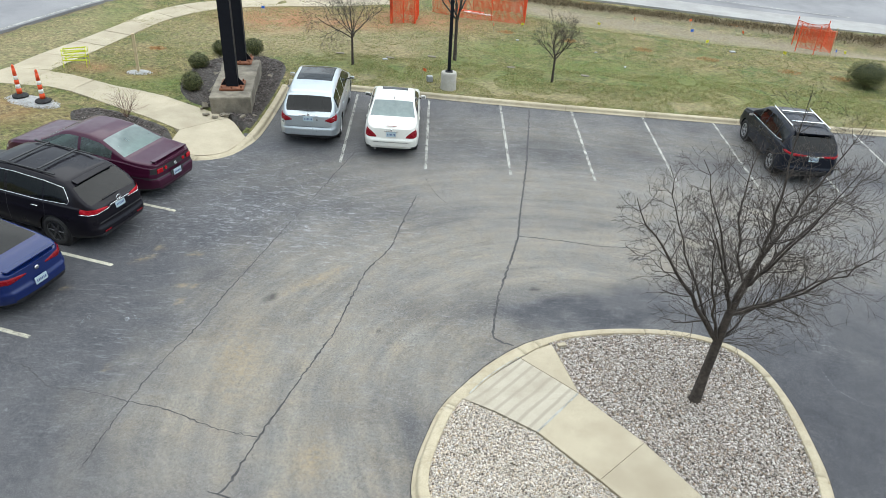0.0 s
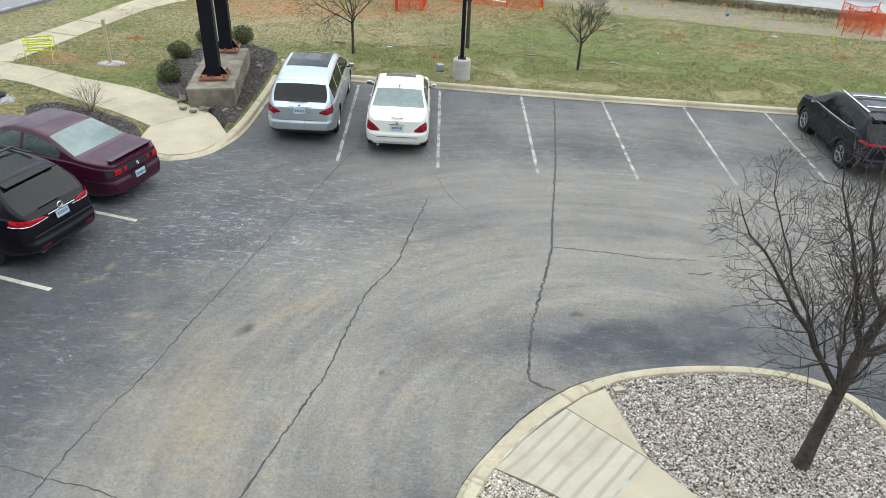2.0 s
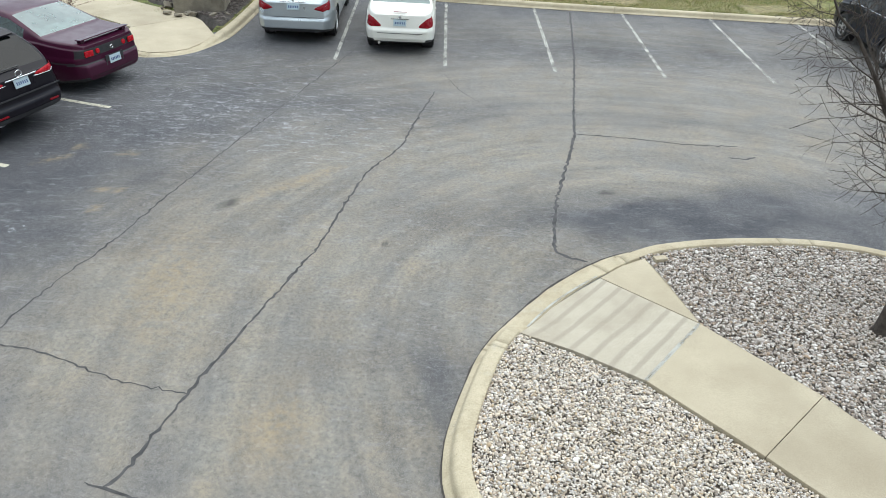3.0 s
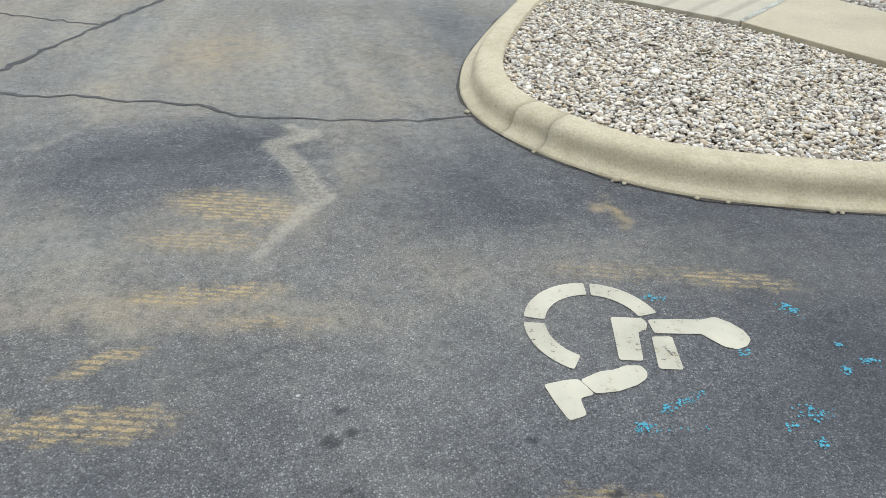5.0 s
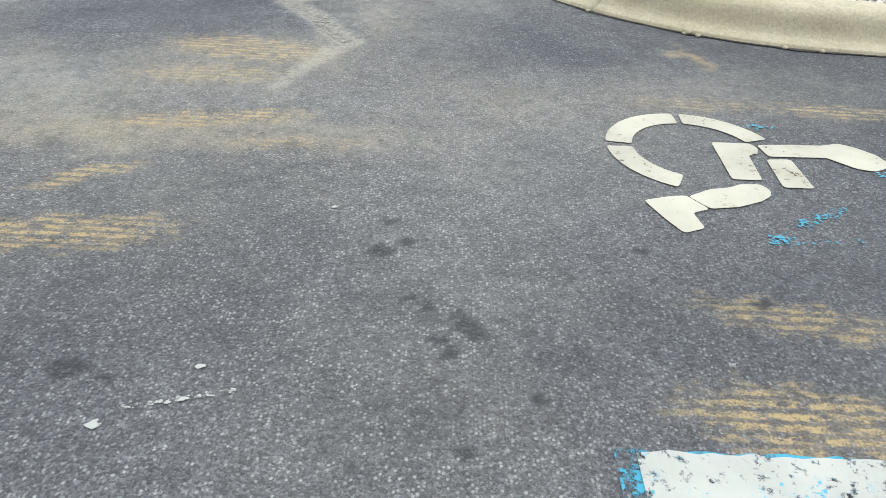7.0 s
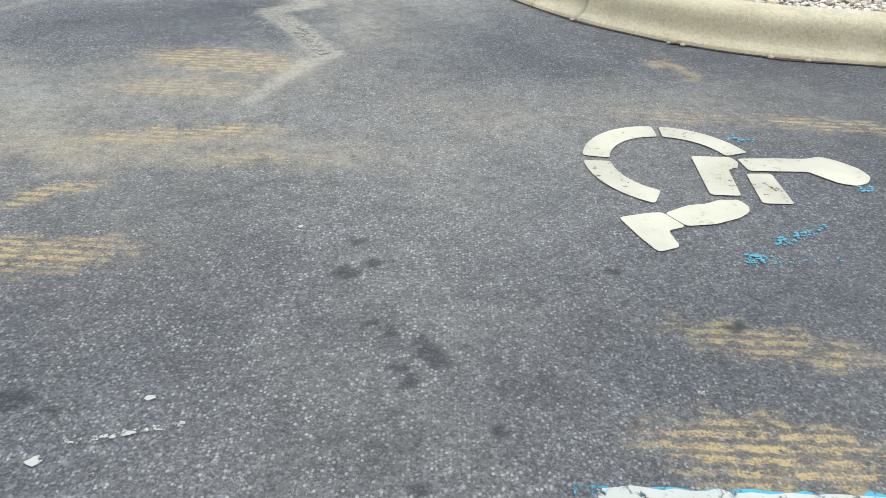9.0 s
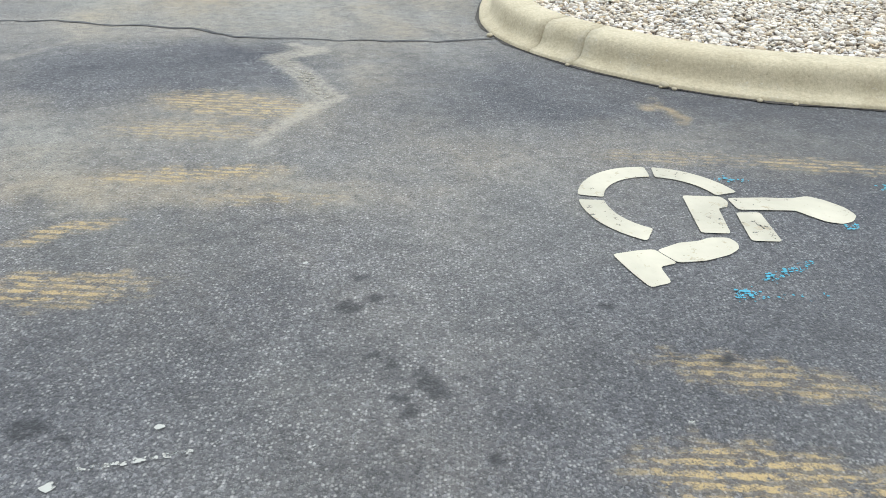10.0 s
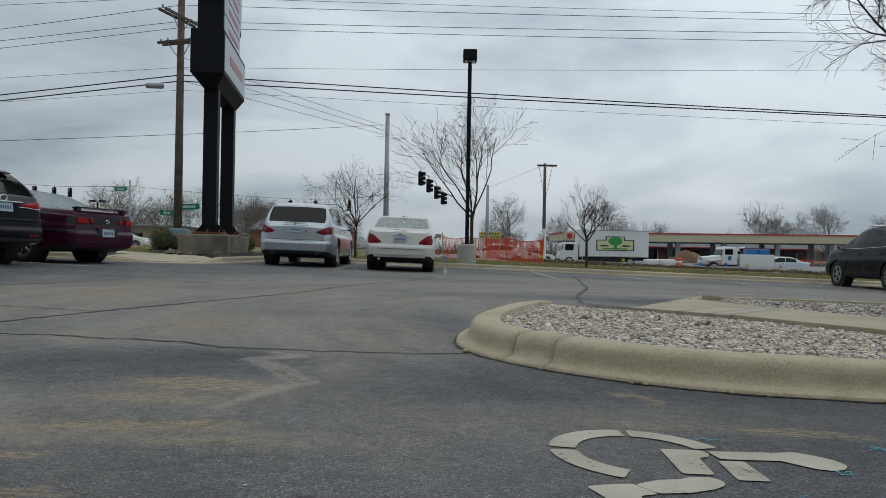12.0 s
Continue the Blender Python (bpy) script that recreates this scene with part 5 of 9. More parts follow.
def limbs_mesh(limbs, sides=(3, 4, 5, 7, 9)):
    vs, fs = [], []
    for pts, rad, level in limbs:
        n = sides[min(level, len(sides) - 1)]
        rows = []
        for i, (p, r) in enumerate(zip(pts, rad)):
            d = (pts[min(i + 1, len(pts) - 1)] - pts[max(i - 1, 0)]).normalized()
            u = d.orthogonal().normalized()
            v = d.cross(u)
            rows.append(len(vs))
            for k in range(n):
                a = 2 * math.pi * k / n
                vs.append(tuple(p + (u * math.cos(a) + v * math.sin(a)) * r))
        for a, b in zip(rows, rows[1:]):
            for k in range(n):
                fs.append((a + k, a + (k + 1) % n, b + (k + 1) % n, b + k))
    return vs, fs


def bare_tree(name, m, label, seed, trunk, height, stem_r, lean, boughs, kinds, spread_deg=38, up=0.55, min_r=0.004, group="", wood=BARK, twig=TWIG, first=1.5, fan=42):
    rng = random.Random(seed)
    top = thing(name, m, label, "tree", group)
    lean = Vector(lean)
    pts = [Vector((0, 0, -0.06)), Vector((0, 0, 0.05)) + lean * 0.03, Vector((0, 0, trunk * 0.5)) + lean * trunk * 0.5, Vector((0, 0, trunk)) + lean * trunk]
    trunk_limb = (pts, [stem_r * 1.5, stem_r * 1.12, stem_r * 0.95, stem_r * 0.86], 4)
    limbs = []
    for k in range(boughs):
        a = 2 * math.pi * k / boughs + rng.uniform(-0.35, 0.35)
        tilt = radians(fan + rng.uniform(-14, 12)) if k else radians(8)
        d = Vector((math.cos(a) * math.sin(tilt), math.sin(a) * math.sin(tilt), math.cos(tilt))) + lean * 0.4
        start = pts[2].lerp(pts[3], 0.5 + 0.5 * (k % 3 + 1) / 3)
        grow(rng, start, d, (height - trunk) * rng.uniform(0.66, 0.95), stem_r * rng.uniform(0.42, 0.58), len(kinds) - 1, 0, limbs, spread_deg, up, kinds, min_r)
    vs, fs = limbs_mesh([trunk_limb])
    raw("trunk", vs, fs, wood, top, True)
    small = [l for l in limbs if l[2] < 2]
    group_of = []
    for l in limbs:
        if l[2] == len(kinds) - 1:
            group_of.append([l])
        elif l[2] >= 2:
            group_of[-1].append(l)
    for some in group_of:
        vs, fs = limbs_mesh(some)
        raw("bough", vs, fs, wood, top, True)
    vs, fs = limbs_mesh(small)
    tagged(raw("crown", vs, fs, twig, top), "bare grey-brown twigs")
    return top



def island_tree():
    """Short leaning trunk that opens into a wide V of long boughs."""
    rng = random.Random(11)
    top = thing("bare_tree", stood(5.08, 9.93, 0, 0.1), "leafless spreading young tree with dark bark in the gravel", "tree")
    stem = [Vector(p) for p in ((0.04, 0, -0.06), (0.05, 0, 0.05), (0.08, 0, 0.7), (0.13, 0, 1.45), (0.17, 0, 2.1), (0.27, 0, 2.7), (0.4, 0, 3.35))]
    vs, fs = limbs_mesh([(stem, [0.17, 0.115, 0.092, 0.086, 0.075, 0.062, 0.05], 4)])
    raw("trunk", vs, fs, BARK, top, True)
    small = []
    # start height along the stem, middle, end, radius
    for k, mid, end, r in ((3, (-0.95, 0.0, 2.95), (-1.9, 0.3, 4.2), 0.058), (4, (-0.2, 0.2, 3.4), (-0.86, 0.35, 4.95), 0.046), (4, (-0.35, -0.2, 3.4), (-0.95, -0.3, 4.4), 0.04), (6, (0.42, 0.0, 4.2), (0.5, 0.3, 6.2), 0.05), (6, (1.0, 0.35, 4.15), (1.75, 0.6, 5.55), 0.048), (4, (1.2, -0.25, 2.85), (2.1, -0.5, 3.9), 0.045), (4, (1.45, 0.2, 2.62), (2.6, 0.3, 3.3), 0.042), (5, (0.25, 0.8, 3.6), (0.6, 1.6, 4.8), 0.042), (3, (-0.5, -0.5, 3.0), (-0.9, -0.9, 4.3), 0.04), (5, (0.7, -0.3, 3.8), (1.2, -0.5, 5.2), 0.04), (3, (-0.5, 0.9, 2.8), (-0.9, 1.7, 4.2), 0.038), (5, (1.3, 0.6, 3.5), (2.45, 1.0, 4.6), 0.042), (3, (0.9, 0.4, 2.1), (1.6, 0.7, 2.5), 0.026)):
        a, b, c = stem[k], Vector(mid), Vector(end)
        ctrl = b * 2 - (a + c) / 2
        pts, rad = [], []
        for i in range(13):
            t = i / 12
            p = a * (1 - t) ** 2 + ctrl * 2 * t * (1 - t) + c * t * t
            pts.append(p + Vector((rng.gauss(0, 0.022), rng.gauss(0, 0.022), rng.gauss(0, 0.018))) * (1 if i else 0))
            rad.append(max(0.005, r * 0.84 * (1 - 0.88 * t)))
        own = [(pts, rad, 3)]
        for j in range(20):
            f = 0.16 + 0.84 * (j + rng.random()) / 20
            i = min(11, int(f * 12))
            d = (pts[i + 1] - pts[i]).normalized()
            side = d.orthogonal()
            side.rotate(Matrix.Rotation(j * 2.4 + rng.uniform(-0.6, 0.6), 3, d))
            way = (d * math.cos(radians(48)) + side * math.sin(radians(48)) + Vector((0, 0, 0.12))).normalized()
            twigs = []
            grow(rng, pts[i], way, rng.uniform(0.35, 0.95) * (1.25 - 0.6 * f), max(0.006, rad[i] * 0.38), 2, 0, twigs, 42, 0.25, (0, 4, 5), 0.0024)
            own += [l for l in twigs if l[2] == 2]
            small += [l for l in twigs if l[2] < 2]
        vs, fs = limbs_mesh(own)
        raw("bough", vs, fs, BARK, top, True)
    # shoots from the foot of the crown
    for j in range(9):
        a = rng.uniform(-0.9, 1.6)
        grow(rng, Vector((0.14, 0, 1.5)), Vector((math.cos(a), math.sin(a), 0.35)), rng.uniform(0.5, 1.0), 0.008, 2, 0, small, 38, 0.2, (0, 4, 4), 0.0024)
    vs, fs = limbs_mesh(small)
    tagged(raw("crown", vs, fs, TWIG, top), "fine dark bare twigs")


island_tree()

# ---- vehicles ----
def car_paint(name, colour, metal=0.0, rough=0.35, dirt=(0.3, 0.28, 0.25), coat=0.6, spec=0.3):
    m, nt, b = tree_of(name)
    film = ramp_of(nt, noise_of(nt, 2.3, 6, 0.65), (0.5, grey(0)), (0.9, grey(0.07)))
    flake = mixed(nt, 1.0, colour, ramp_of(nt, noise_of(nt, 260, 1, 0.5), (0.3, grey(0.9)), (0.7, grey(1.1))), "MULTIPLY")
    nt.links.new(mixed(nt, film, flake, dirt), b.inputs["Base Color"])
    nt.links.new(ramp_of(nt, noise_of(nt, 3.1, 5), (0.3, grey(rough)), (0.7, grey(rough + 0.15))), b.inputs["Roughness"])
    b.inputs["Metallic"].default_value = metal
    b.inputs["Coat Weight"].default_value = coat
    b.inputs["Coat Roughness"].default_value = 0.05
    b.inputs["Specular IOR Level"].default_value = spec
    return m


def car_glass(name, tint, gloss=0.05, ior=1.5, film=0.0):
    m = bpy.data.materials.new(name)
    m.use_nodes = True
    nt = m.node_tree
    nt.nodes.clear()
    out = nt.nodes.new("ShaderNodeOutputMaterial")
    clear = nt.nodes.new("ShaderNodeBsdfTransparent")
    clear.inputs["Color"].default_value = (*tint, 1)
    shine = nt.nodes.new("ShaderNodeBsdfGlossy")
    shine.inputs["Roughness"].default_value = gloss
    fres = nt.nodes.new("ShaderNodeFresnel")
    fres.inputs["IOR"].default_value = ior
    mix = nt.nodes.new("ShaderNodeMixShader")
    nt.links.new(fres.outputs["Fac"], mix.inputs["Fac"])
    # pale diffuse layer: the sky's reflection in the panes is painted with it
    dust_or_glare = nt.nodes.new("ShaderNodeBsdfDiffuse")
    dust_or_glare.inputs["Color"].default_value = (0.55, 0.68, 0.66, 1)
    veil = nt.nodes.new("ShaderNodeMixShader")
    haze = ramp_of(nt, noise_of(nt, 5, 5, 0.6), (0.3, grey(film * 0.85)), (0.75, grey(film * 1.12)))
    nt.links.new(haze, veil.inputs["Fac"])
    nt.links.new(clear.outputs["BSDF"], veil.inputs[1])
    nt.links.new(dust_or_glare.outputs["BSDF"], veil.inputs[2])
    nt.links.new(veil.outputs["Shader"], mix.inputs[1])
    nt.links.new(shine.outputs["BSDF"], mix.inputs[2])
    nt.links.new(mix.outputs["Shader"], out.inputs["Surface"])
    return m


GLASS_DARK = car_glass("privacy_glass", (0.02, 0.022, 0.025), ior=1.42, film=0.008)
# film sets how much painted sky reflection lies over the tint
GLASS_GREEN = car_glass("green_tinted_glass", (0.55, 0.7, 0.67), ior=1.6, film=0.32)
GLASS_SIDE = car_glass("side_glass", (0.2, 0.28, 0.27), ior=1.5, film=0.1)
TRIM = plain("black_plastic_trim", (0.018, 0.018, 0.02), 0.55)
TYRE = rough_surface("tyre_rubber", (0.012, 0.012, 0.013), (0.03, 0.03, 0.03), 6, 60, 0.85, 0.4)
RIM = plain("alloy_wheel", (0.5, 0.51, 0.52), 0.3, 0.85)
RIM_DARK = plain("dark_alloy_wheel", (0.12, 0.12, 0.125), 0.3, 0.8)
CHROME = plain("chrome", (0.75, 0.76, 0.77), 0.12, 1.0, speck=0.04)
TAIL = plain("red_tail_lens", (0.2, 0.004, 0.01), 0.25)
TAIL_BRIGHT = plain("bright_red_lens", (0.38, 0.008, 0.016), 0.25)
for lens in (TAIL, TAIL_BRIGHT):
    lens.node_tree.nodes["Principled BSDF"].inputs["Specular IOR Level"].default_value = 0.25
CLEAR_LENS = plain("clear_lens", (0.6, 0.6, 0.6), 0.12, 0.2, coat=0.6)
PLATE = plain("pale_blue_plate", (0.4, 0.5, 0.55), 0.45)
PLATE_BAR = plain("plate_bars", (0.05, 0.08, 0.2), 0.5)
SEAT_GREY = rough_surface("pale_seat_cloth", (0.42, 0.42, 0.4), (0.56, 0.56, 0.53), 6, 90, 0.9, 0.3)
SEAT_DARK = rough_surface("dark_seat_cloth", (0.03, 0.03, 0.032), (0.06, 0.06, 0.062), 6, 90, 0.9, 0.3)


def smooth_keys(keys, xs, reach=0.05):
    kx, kz = [k[0] for k in keys], [k[1] for k in keys]
    out = np.zeros(len(xs))
    for o in (-1, -0.6, -0.2, 0.2, 0.6, 1):
        out += np.interp(np.clip(np.array(xs) + o * reach, kx[0], kx[-1]), kx, kz)
    return out / 6


def wheel(car, x, y, r, width, rim_mat, spokes, face):
    """A tyre with a spoked rim; face is the outward side."""
    bm = bmesh.new()
    w = width / 2
    lathe(bm, ((r * 0.62, -w * 0.9), (r * 0.9, -w), (r * 0.985, -w * 0.75), (r, -w * 0.3), (r, w * 0.3), (r * 0.985, w * 0.75), (r * 0.9, w), (r * 0.68, w * 0.92), (r * 0.66, w * 0.5), (r * 0.1, w * 0.4)), 28, "Y")
    tyre = part("wheel", bm, TYRE, car, smooth=True)
    tyre.location = (x, y, r)
    if face < 0:
        tyre.rotation_euler = (0, 0, math.pi)
    bm = bmesh.new()
    lathe(bm, ((r * 0.66, w * 0.5), (r * 0.66, w * 0.93), (r * 0.61, w * 0.95), (r * 0.59, w * 0.6)), 28, "Y")
    for k in range(spokes):
        a = 360 * k / spokes
        m = Matrix.Rotation(radians(a), 4, "Y")
        made = bmesh.ops.create_cube(bm, size=1.0, matrix=m @ Matrix.Translation((r * 0.34, w * 0.78, 0)) @ Matrix.Diagonal((r * 0.58, w * 0.22, r * 0.1, 1)))["verts"]
        bmesh.ops.bevel(bm, geom=list({e for v in made for e in v.link_edges}), offset=r * 0.015, segments=1, affect="EDGES")
    lathe(bm, ((r * 0.15, w * 0.6), (r * 0.15, w * 0.92), (r * 0.08, w * 0.96)), 14, "Y")
    part("rim", bm, rim_mat, tyre, smooth=False)
    bm = bmesh.new()
    lathe(bm, ((r * 0.6, w * 0.42), (r * 0.6, w * 0.46)), 20, "Y")
    part("brake_disc", bm, TRIM, tyre)
    return tyre


def car(name, m, label, spec):
    """A car whose body, windows and lamps are cut from one lofted shell. x points ahead."""
    L, W = spec["L"], spec["W"]
    top = thing(name, m, label, spec.get("category", "car"))
    xs = sorted(set([round(-L / 2 + L * i / 110, 4) for i in range(111)] + [round(-L / 2 + 0.018 * i, 4) for i in range(34)] + [round(d + e, 4) for d in spec["doors"] for e in (-0.007, 0.007)]))
    u = np.array(xs) * 2 / L
    ztop = smooth_keys(spec["top"], xs)
    zbelt = np.minimum(smooth_keys(spec["belt"], xs), ztop - 0.035)
    zlow = smooth_keys(spec.get("low", ((-L / 2, 0.32), (-L / 2 + 0.5, 0.22), (L / 2 - 0.5, 0.2), (L / 2, 0.26))), xs)
    plan = (1 - spec.get("round", 0.2) * np.clip((np.abs(u) - 0.74) / 0.26, 0, 1) ** 2.3) * (1 - 0.1 * np.clip((np.abs(u) - 0.93) / 0.07, 0, 1) ** 2)
    half = W / 2 * plan
    cabin = np.clip((ztop - zbelt - 0.1) / 0.4, 0, 1)
    gw = half * (0.9 - spec.get("tumble", 0.16) * cabin)
    kinds, rows = [], []
    for i, x in enumerate(xs):
        w, zb, zs, zt = half[i], zlow[i], zbelt[i], ztop[i]
        pts = [(0, zb), (0.8 * w, zb), (0.93 * w, zb + 0.03), (0.965 * w, zb + 0.08)]
        for f in [0.05 + 0.92 * j / 19 for j in range(20)]:
            bulge = 1 - 0.035 * abs(f - 0.5) ** 1.5 * 2.8 - (0.012 if f > 0.7 else 0)
            pts.append((w * bulge, zb + 0.06 + (zs - zb - 0.06) * f))
        pts.append((0.955 * w, zs))
        pts.append((0.935 * w, zs + 0.012))
        h = zt - zs
        for f in (0.1, 0.3, 0.5, 0.7, 0.86):
            pts.append((0.93 * w + (gw[i] - 0.93 * w) * f ** 1.15, zs + 0.012 + (h - 0.02) * f * 0.98))
        pts.append((gw[i] * 0.975, zs + h * 0.955))
        for f, c in ((0.92, 0.985), (0.82, 0.993), (0.66, 0.997), (0.44, 0.999), (0.2, 1.0), (0, 1.0)):
            pts.append((gw[i] * f, zs + h * c + 0.02 * cabin[i] * (1 - f * f)))
        rows.append(pts)
    n = len(rows[0])
    kinds = ["under"] * 3 + ["side"] * 22 + ["green"] * 6 + ["roof"] * (n - 1 - 31)
    verts, index = [], {}
    shear_r, shear_f = spec.get("shear_r", 0.12), spec.get("shear_f", 0.2)

    def put(i, k, s):
        y, z = rows[i][k]
        key = (i, k, s if y > 1e-6 else 0)
        if key not in index:
            x = xs[i]
            r, f = max(0, (-u[i] - 0.8) / 0.2), max(0, (u[i] - 0.8) / 0.2)
            zc = min(z, 1.1)
            x += r * shear_r * max(0, zc - 0.6) - f * shear_f * max(0, zc - 0.5) + r * 0.1 * max(0, 0.42 - z) - f * 0.15 * max(0, 0.35 - z)
            x -= 0.04 * r * min(1.0, max(0.0, (0.66 - z) / 0.06)) * min(1.0, max(0.0, (z - 0.2) / 0.1))
            if 3 <= k <= 24:
                for cx, cr in ((spec["rear"], spec["r"]), (spec["front"], spec["r"])):
                    d = math.hypot(x - cx, z - cr)
                    R = cr * 1.17
                    if abs(d - R) < 0.03 and z > 0.1:
                        x, z = cx + (x - cx) * R / d, cr + (z - cr) * R / d
            index[key] = len(verts)
            verts.append((x, s * y, z))
        return index[key]

    faces = []
    for i in range(len(xs) - 1):
        for k in range(n - 1):
            for s in (1, -1):
                quad = [put(i, k, s), put(i + 1, k, s), put(i + 1, k + 1, s), put(i, k + 1, s)]
                quad = list(dict.fromkeys(quad))
                if len(quad) < 3:
                    continue
                c = np.mean([verts[q] for q in quad], axis=0)
                if kinds[k] in ("side", "under") and k >= 2:
                    if any(math.hypot(c[0] - cx, c[2] - spec["r"]) < spec["r"] * 1.17 for cx in (spec["rear"], spec["front"])):
                        continue
                faces.append((quad if s < 0 else quad[::-1], kinds[k], c, i, k))
    # end caps
    cols = 46
    for i, kind, push in ((0, "back", -1), (len(xs) - 1, "nose", 1)):
        grid = []
        for k in range(n):
            a, b = verts[put(i, k, 1)], verts[put(i, k, -1)]
            line = []
            for j in range(cols + 1):
                f = j / cols
                if j == 0 or j == cols or k in (0,):
                    if k == 0:
                        line.append(put(i, 0, 1))
                    else:
                        line.append(put(i, k, 1) if j == 0 else put(i, k, -1))
                    continue
                if k == n - 1:
                    line.append(put(i, n - 1, 1))
                    continue
                y = a[1] + (b[1] - a[1]) * f
                bow = 0.045 * (1 - (2 * f - 1) ** 2) * min(1, k / 4)
                verts.append((a[0] + push * bow, y, a[2]))
                line.append(len(verts) - 1)
            grid.append(line)
        for k in range(n - 1):
            for j in range(cols):
                quad = list(dict.fromkeys([grid[k][j], grid[k][j + 1], grid[k + 1][j + 1], grid[k + 1][j]]))
                if len(quad) >= 3:
                    c = np.mean([verts[q] for q in quad], axis=0)
                    faces.append((quad if push < 0 else quad[::-1], kind, c, i, k))
    groups = {}
    for quad, kind, c, i, k in faces:
        where = "body"
        for pname, rule in spec["cuts"]:
            if rule(kind, c[0], c[1], c[2], k, ztop[i] - zbelt[i]) if pname.startswith("pane_") else rule(kind, c[0], c[1], c[2]):
                pname = pname.removeprefix("pane_")
                where = pname
                break
        else:
            if kind == "side" and any(abs(c[0] - d) < 0.0065 for d in spec["doors"]) and c[2] > 0.3:
                near = min(range(len(spec["doors"])), key=lambda q: abs(c[0] - spec["doors"][q]))
                where = "door_seam_%d" % (2 * near + (c[1] > 0))
            elif kind == "under" or c[2] < spec.get("skirt", 0.0):
                where = "underbody"
        groups.setdefault(where, []).append(quad)
    looks = {"body": spec["paint"], "door_seam": TRIM, "underbody": TRIM, "trim": TRIM}
    looks.update(spec["looks"])
    shell = None
    order = sorted(groups, key=lambda g: g != "body")
    for gname in order:
        quads = groups[gname]
        used = sorted({q for quad in quads for q in quad})
        where = {q: k for k, q in enumerate(used)}
        plain_name = gname.rstrip("0123456789_")
        parent = top if shell is None or plain_name not in ("door_seam",) else shell
        fixed = []
        for quad in quads:
            p = [Vector(verts[q]) for q in quad[:3]]
            c = sum((Vector(verts[q]) for q in quad), Vector()) / len(quad)
            out = c - Vector((max(-L / 2 + 0.4, min(L / 2 - 0.4, c.x)), 0, 0.65))
            fixed.append(quad if (p[1] - p[0]).cross(p[2] - p[0]).dot(out) > 0 else quad[::-1])
        quads = fixed
        ob = raw(plain_name, [verts[q] for q in used], [[where[q] for q in quad] for quad in quads], looks[gname] if gname in looks else looks[plain_name], parent, True)
        if gname == "body":
            shell = ob
    # lamps that wrap the rear corners: s runs from the back (minus) round to the flank (plus)
    side_k = range(3, 26)

    def flank(i, z):
        zz = [rows[i][k][1] for k in side_k]
        yy = [rows[i][k][0] for k in side_k]
        return float(np.interp(z, zz, yy))

    def corner(s_pos, z, out):
        x0 = xs[0] + shear_r * max(0, z - 0.6) + 0.1 * max(0, 0.42 - z)
        if s_pos <= 0:
            y = flank(0, z)
            f = 0.5 + 0.5 * (y + s_pos) / max(y, 0.01)
            return x0 - 0.045 * (1 - (2 * f - 1) ** 2) - out, y + s_pos
        x = xs[0] + s_pos
        i = min(range(len(xs)), key=lambda q: abs(xs[q] - x))
        fade = max(0, 1 - s_pos / (0.1 * L))
        return x + (x0 - xs[0]) * fade, flank(i, z) + out
    for lname, lmat, s0, s1, lows, highs in spec.get("lamps", ()):
        for sgn in (1, -1):
            bm = bmesh.new()
            grid = []
            nn, mm = 22, 7
            for a in range(nn + 1):
                f = a / nn
                sp_ = s0 + (s1 - s0) * f
                lo = float(np.interp(f, [0, 0.5, 1], lows))
                hi = float(np.interp(f, [0, 0.5, 1], highs))
                colm = []
                for b in range(mm + 1):
                    g_ = b / mm
                    rim_ = min(1.0, 4 * min(f, 1 - f) + 0.05) * min(1.0, 3.5 * min(g_, 1 - g_) + 0.05)
                    z = lo + (hi - lo) * g_
                    x, y = corner(sp_, z, -0.004 + 0.018 * rim_ ** 0.5)
                    colm.append(bm.verts.new((x, sgn * y, z)))
                grid.append(colm)
            for a in range(nn):
                for b in range(mm):
                    bm.faces.new((grid[a][b], grid[a + 1][b], grid[a + 1][b + 1], grid[a][b + 1]))
            part(lname, bm, lmat, top, smooth=True)
    # bright strips round the side windows
    for line in spec.get("brightwork", ()):
        for sgn in (1, -1):
            pts = []
            for (ax, az), (bx, bz) in zip(line, line[1:]):
                for j in range(8):
                    x, z = ax + (bx - ax) * j / 8, az + (bz - az) * j / 8
                    i = min(range(len(xs)), key=lambda q: abs(xs[q] - x))
                    y = float(np.interp(z, [rows[i][k][1] for k in range(3, 32)], [rows[i][k][0] for k in range(3, 32)]))
                    pts.append(Vector((x, sgn * (y + 0.004), z)))
            vs, fs = limbs_mesh([(pts, [0.011] * len(pts), 2)])
            raw("window_strip", vs, fs, CHROME, top, True)
    # wells, floor, seats
    r = spec["r"]
    for cx in (spec["rear"], spec["front"]):
        for s in (1, -1):
            bm = bmesh.new()
            lathe(bm, ((r * 1.18, -0.02), (r * 1.18, 0.24)), 22, "Y")
            ob = part("wheel_arch", bm, TRIM, top)
            ob.location = (cx, s * (W / 2 - 0.27) - (0.02 if s > 0 else 0.2), r)
            wheel(top, cx, s * (W / 2 - 0.13), r, spec.get("tw", 0.22), spec.get("rim", RIM), spec.get("spokes", 7), s)
    bm = bmesh.new()
    box(bm, (L * 0.86, W * 0.66, 0.12), (0, 0, 0.36), bevel=0.03)
    box(bm, (L * 0.52, W * 0.84, 0.16), (-0.1, 0, 0.42), bevel=0.03)
    part("floor_pan", bm, TRIM, top)
    seat_mat = spec.get("seat", SEAT_DARK)
    base = spec["belt"][len(spec["belt"]) // 2][1] - 0.42
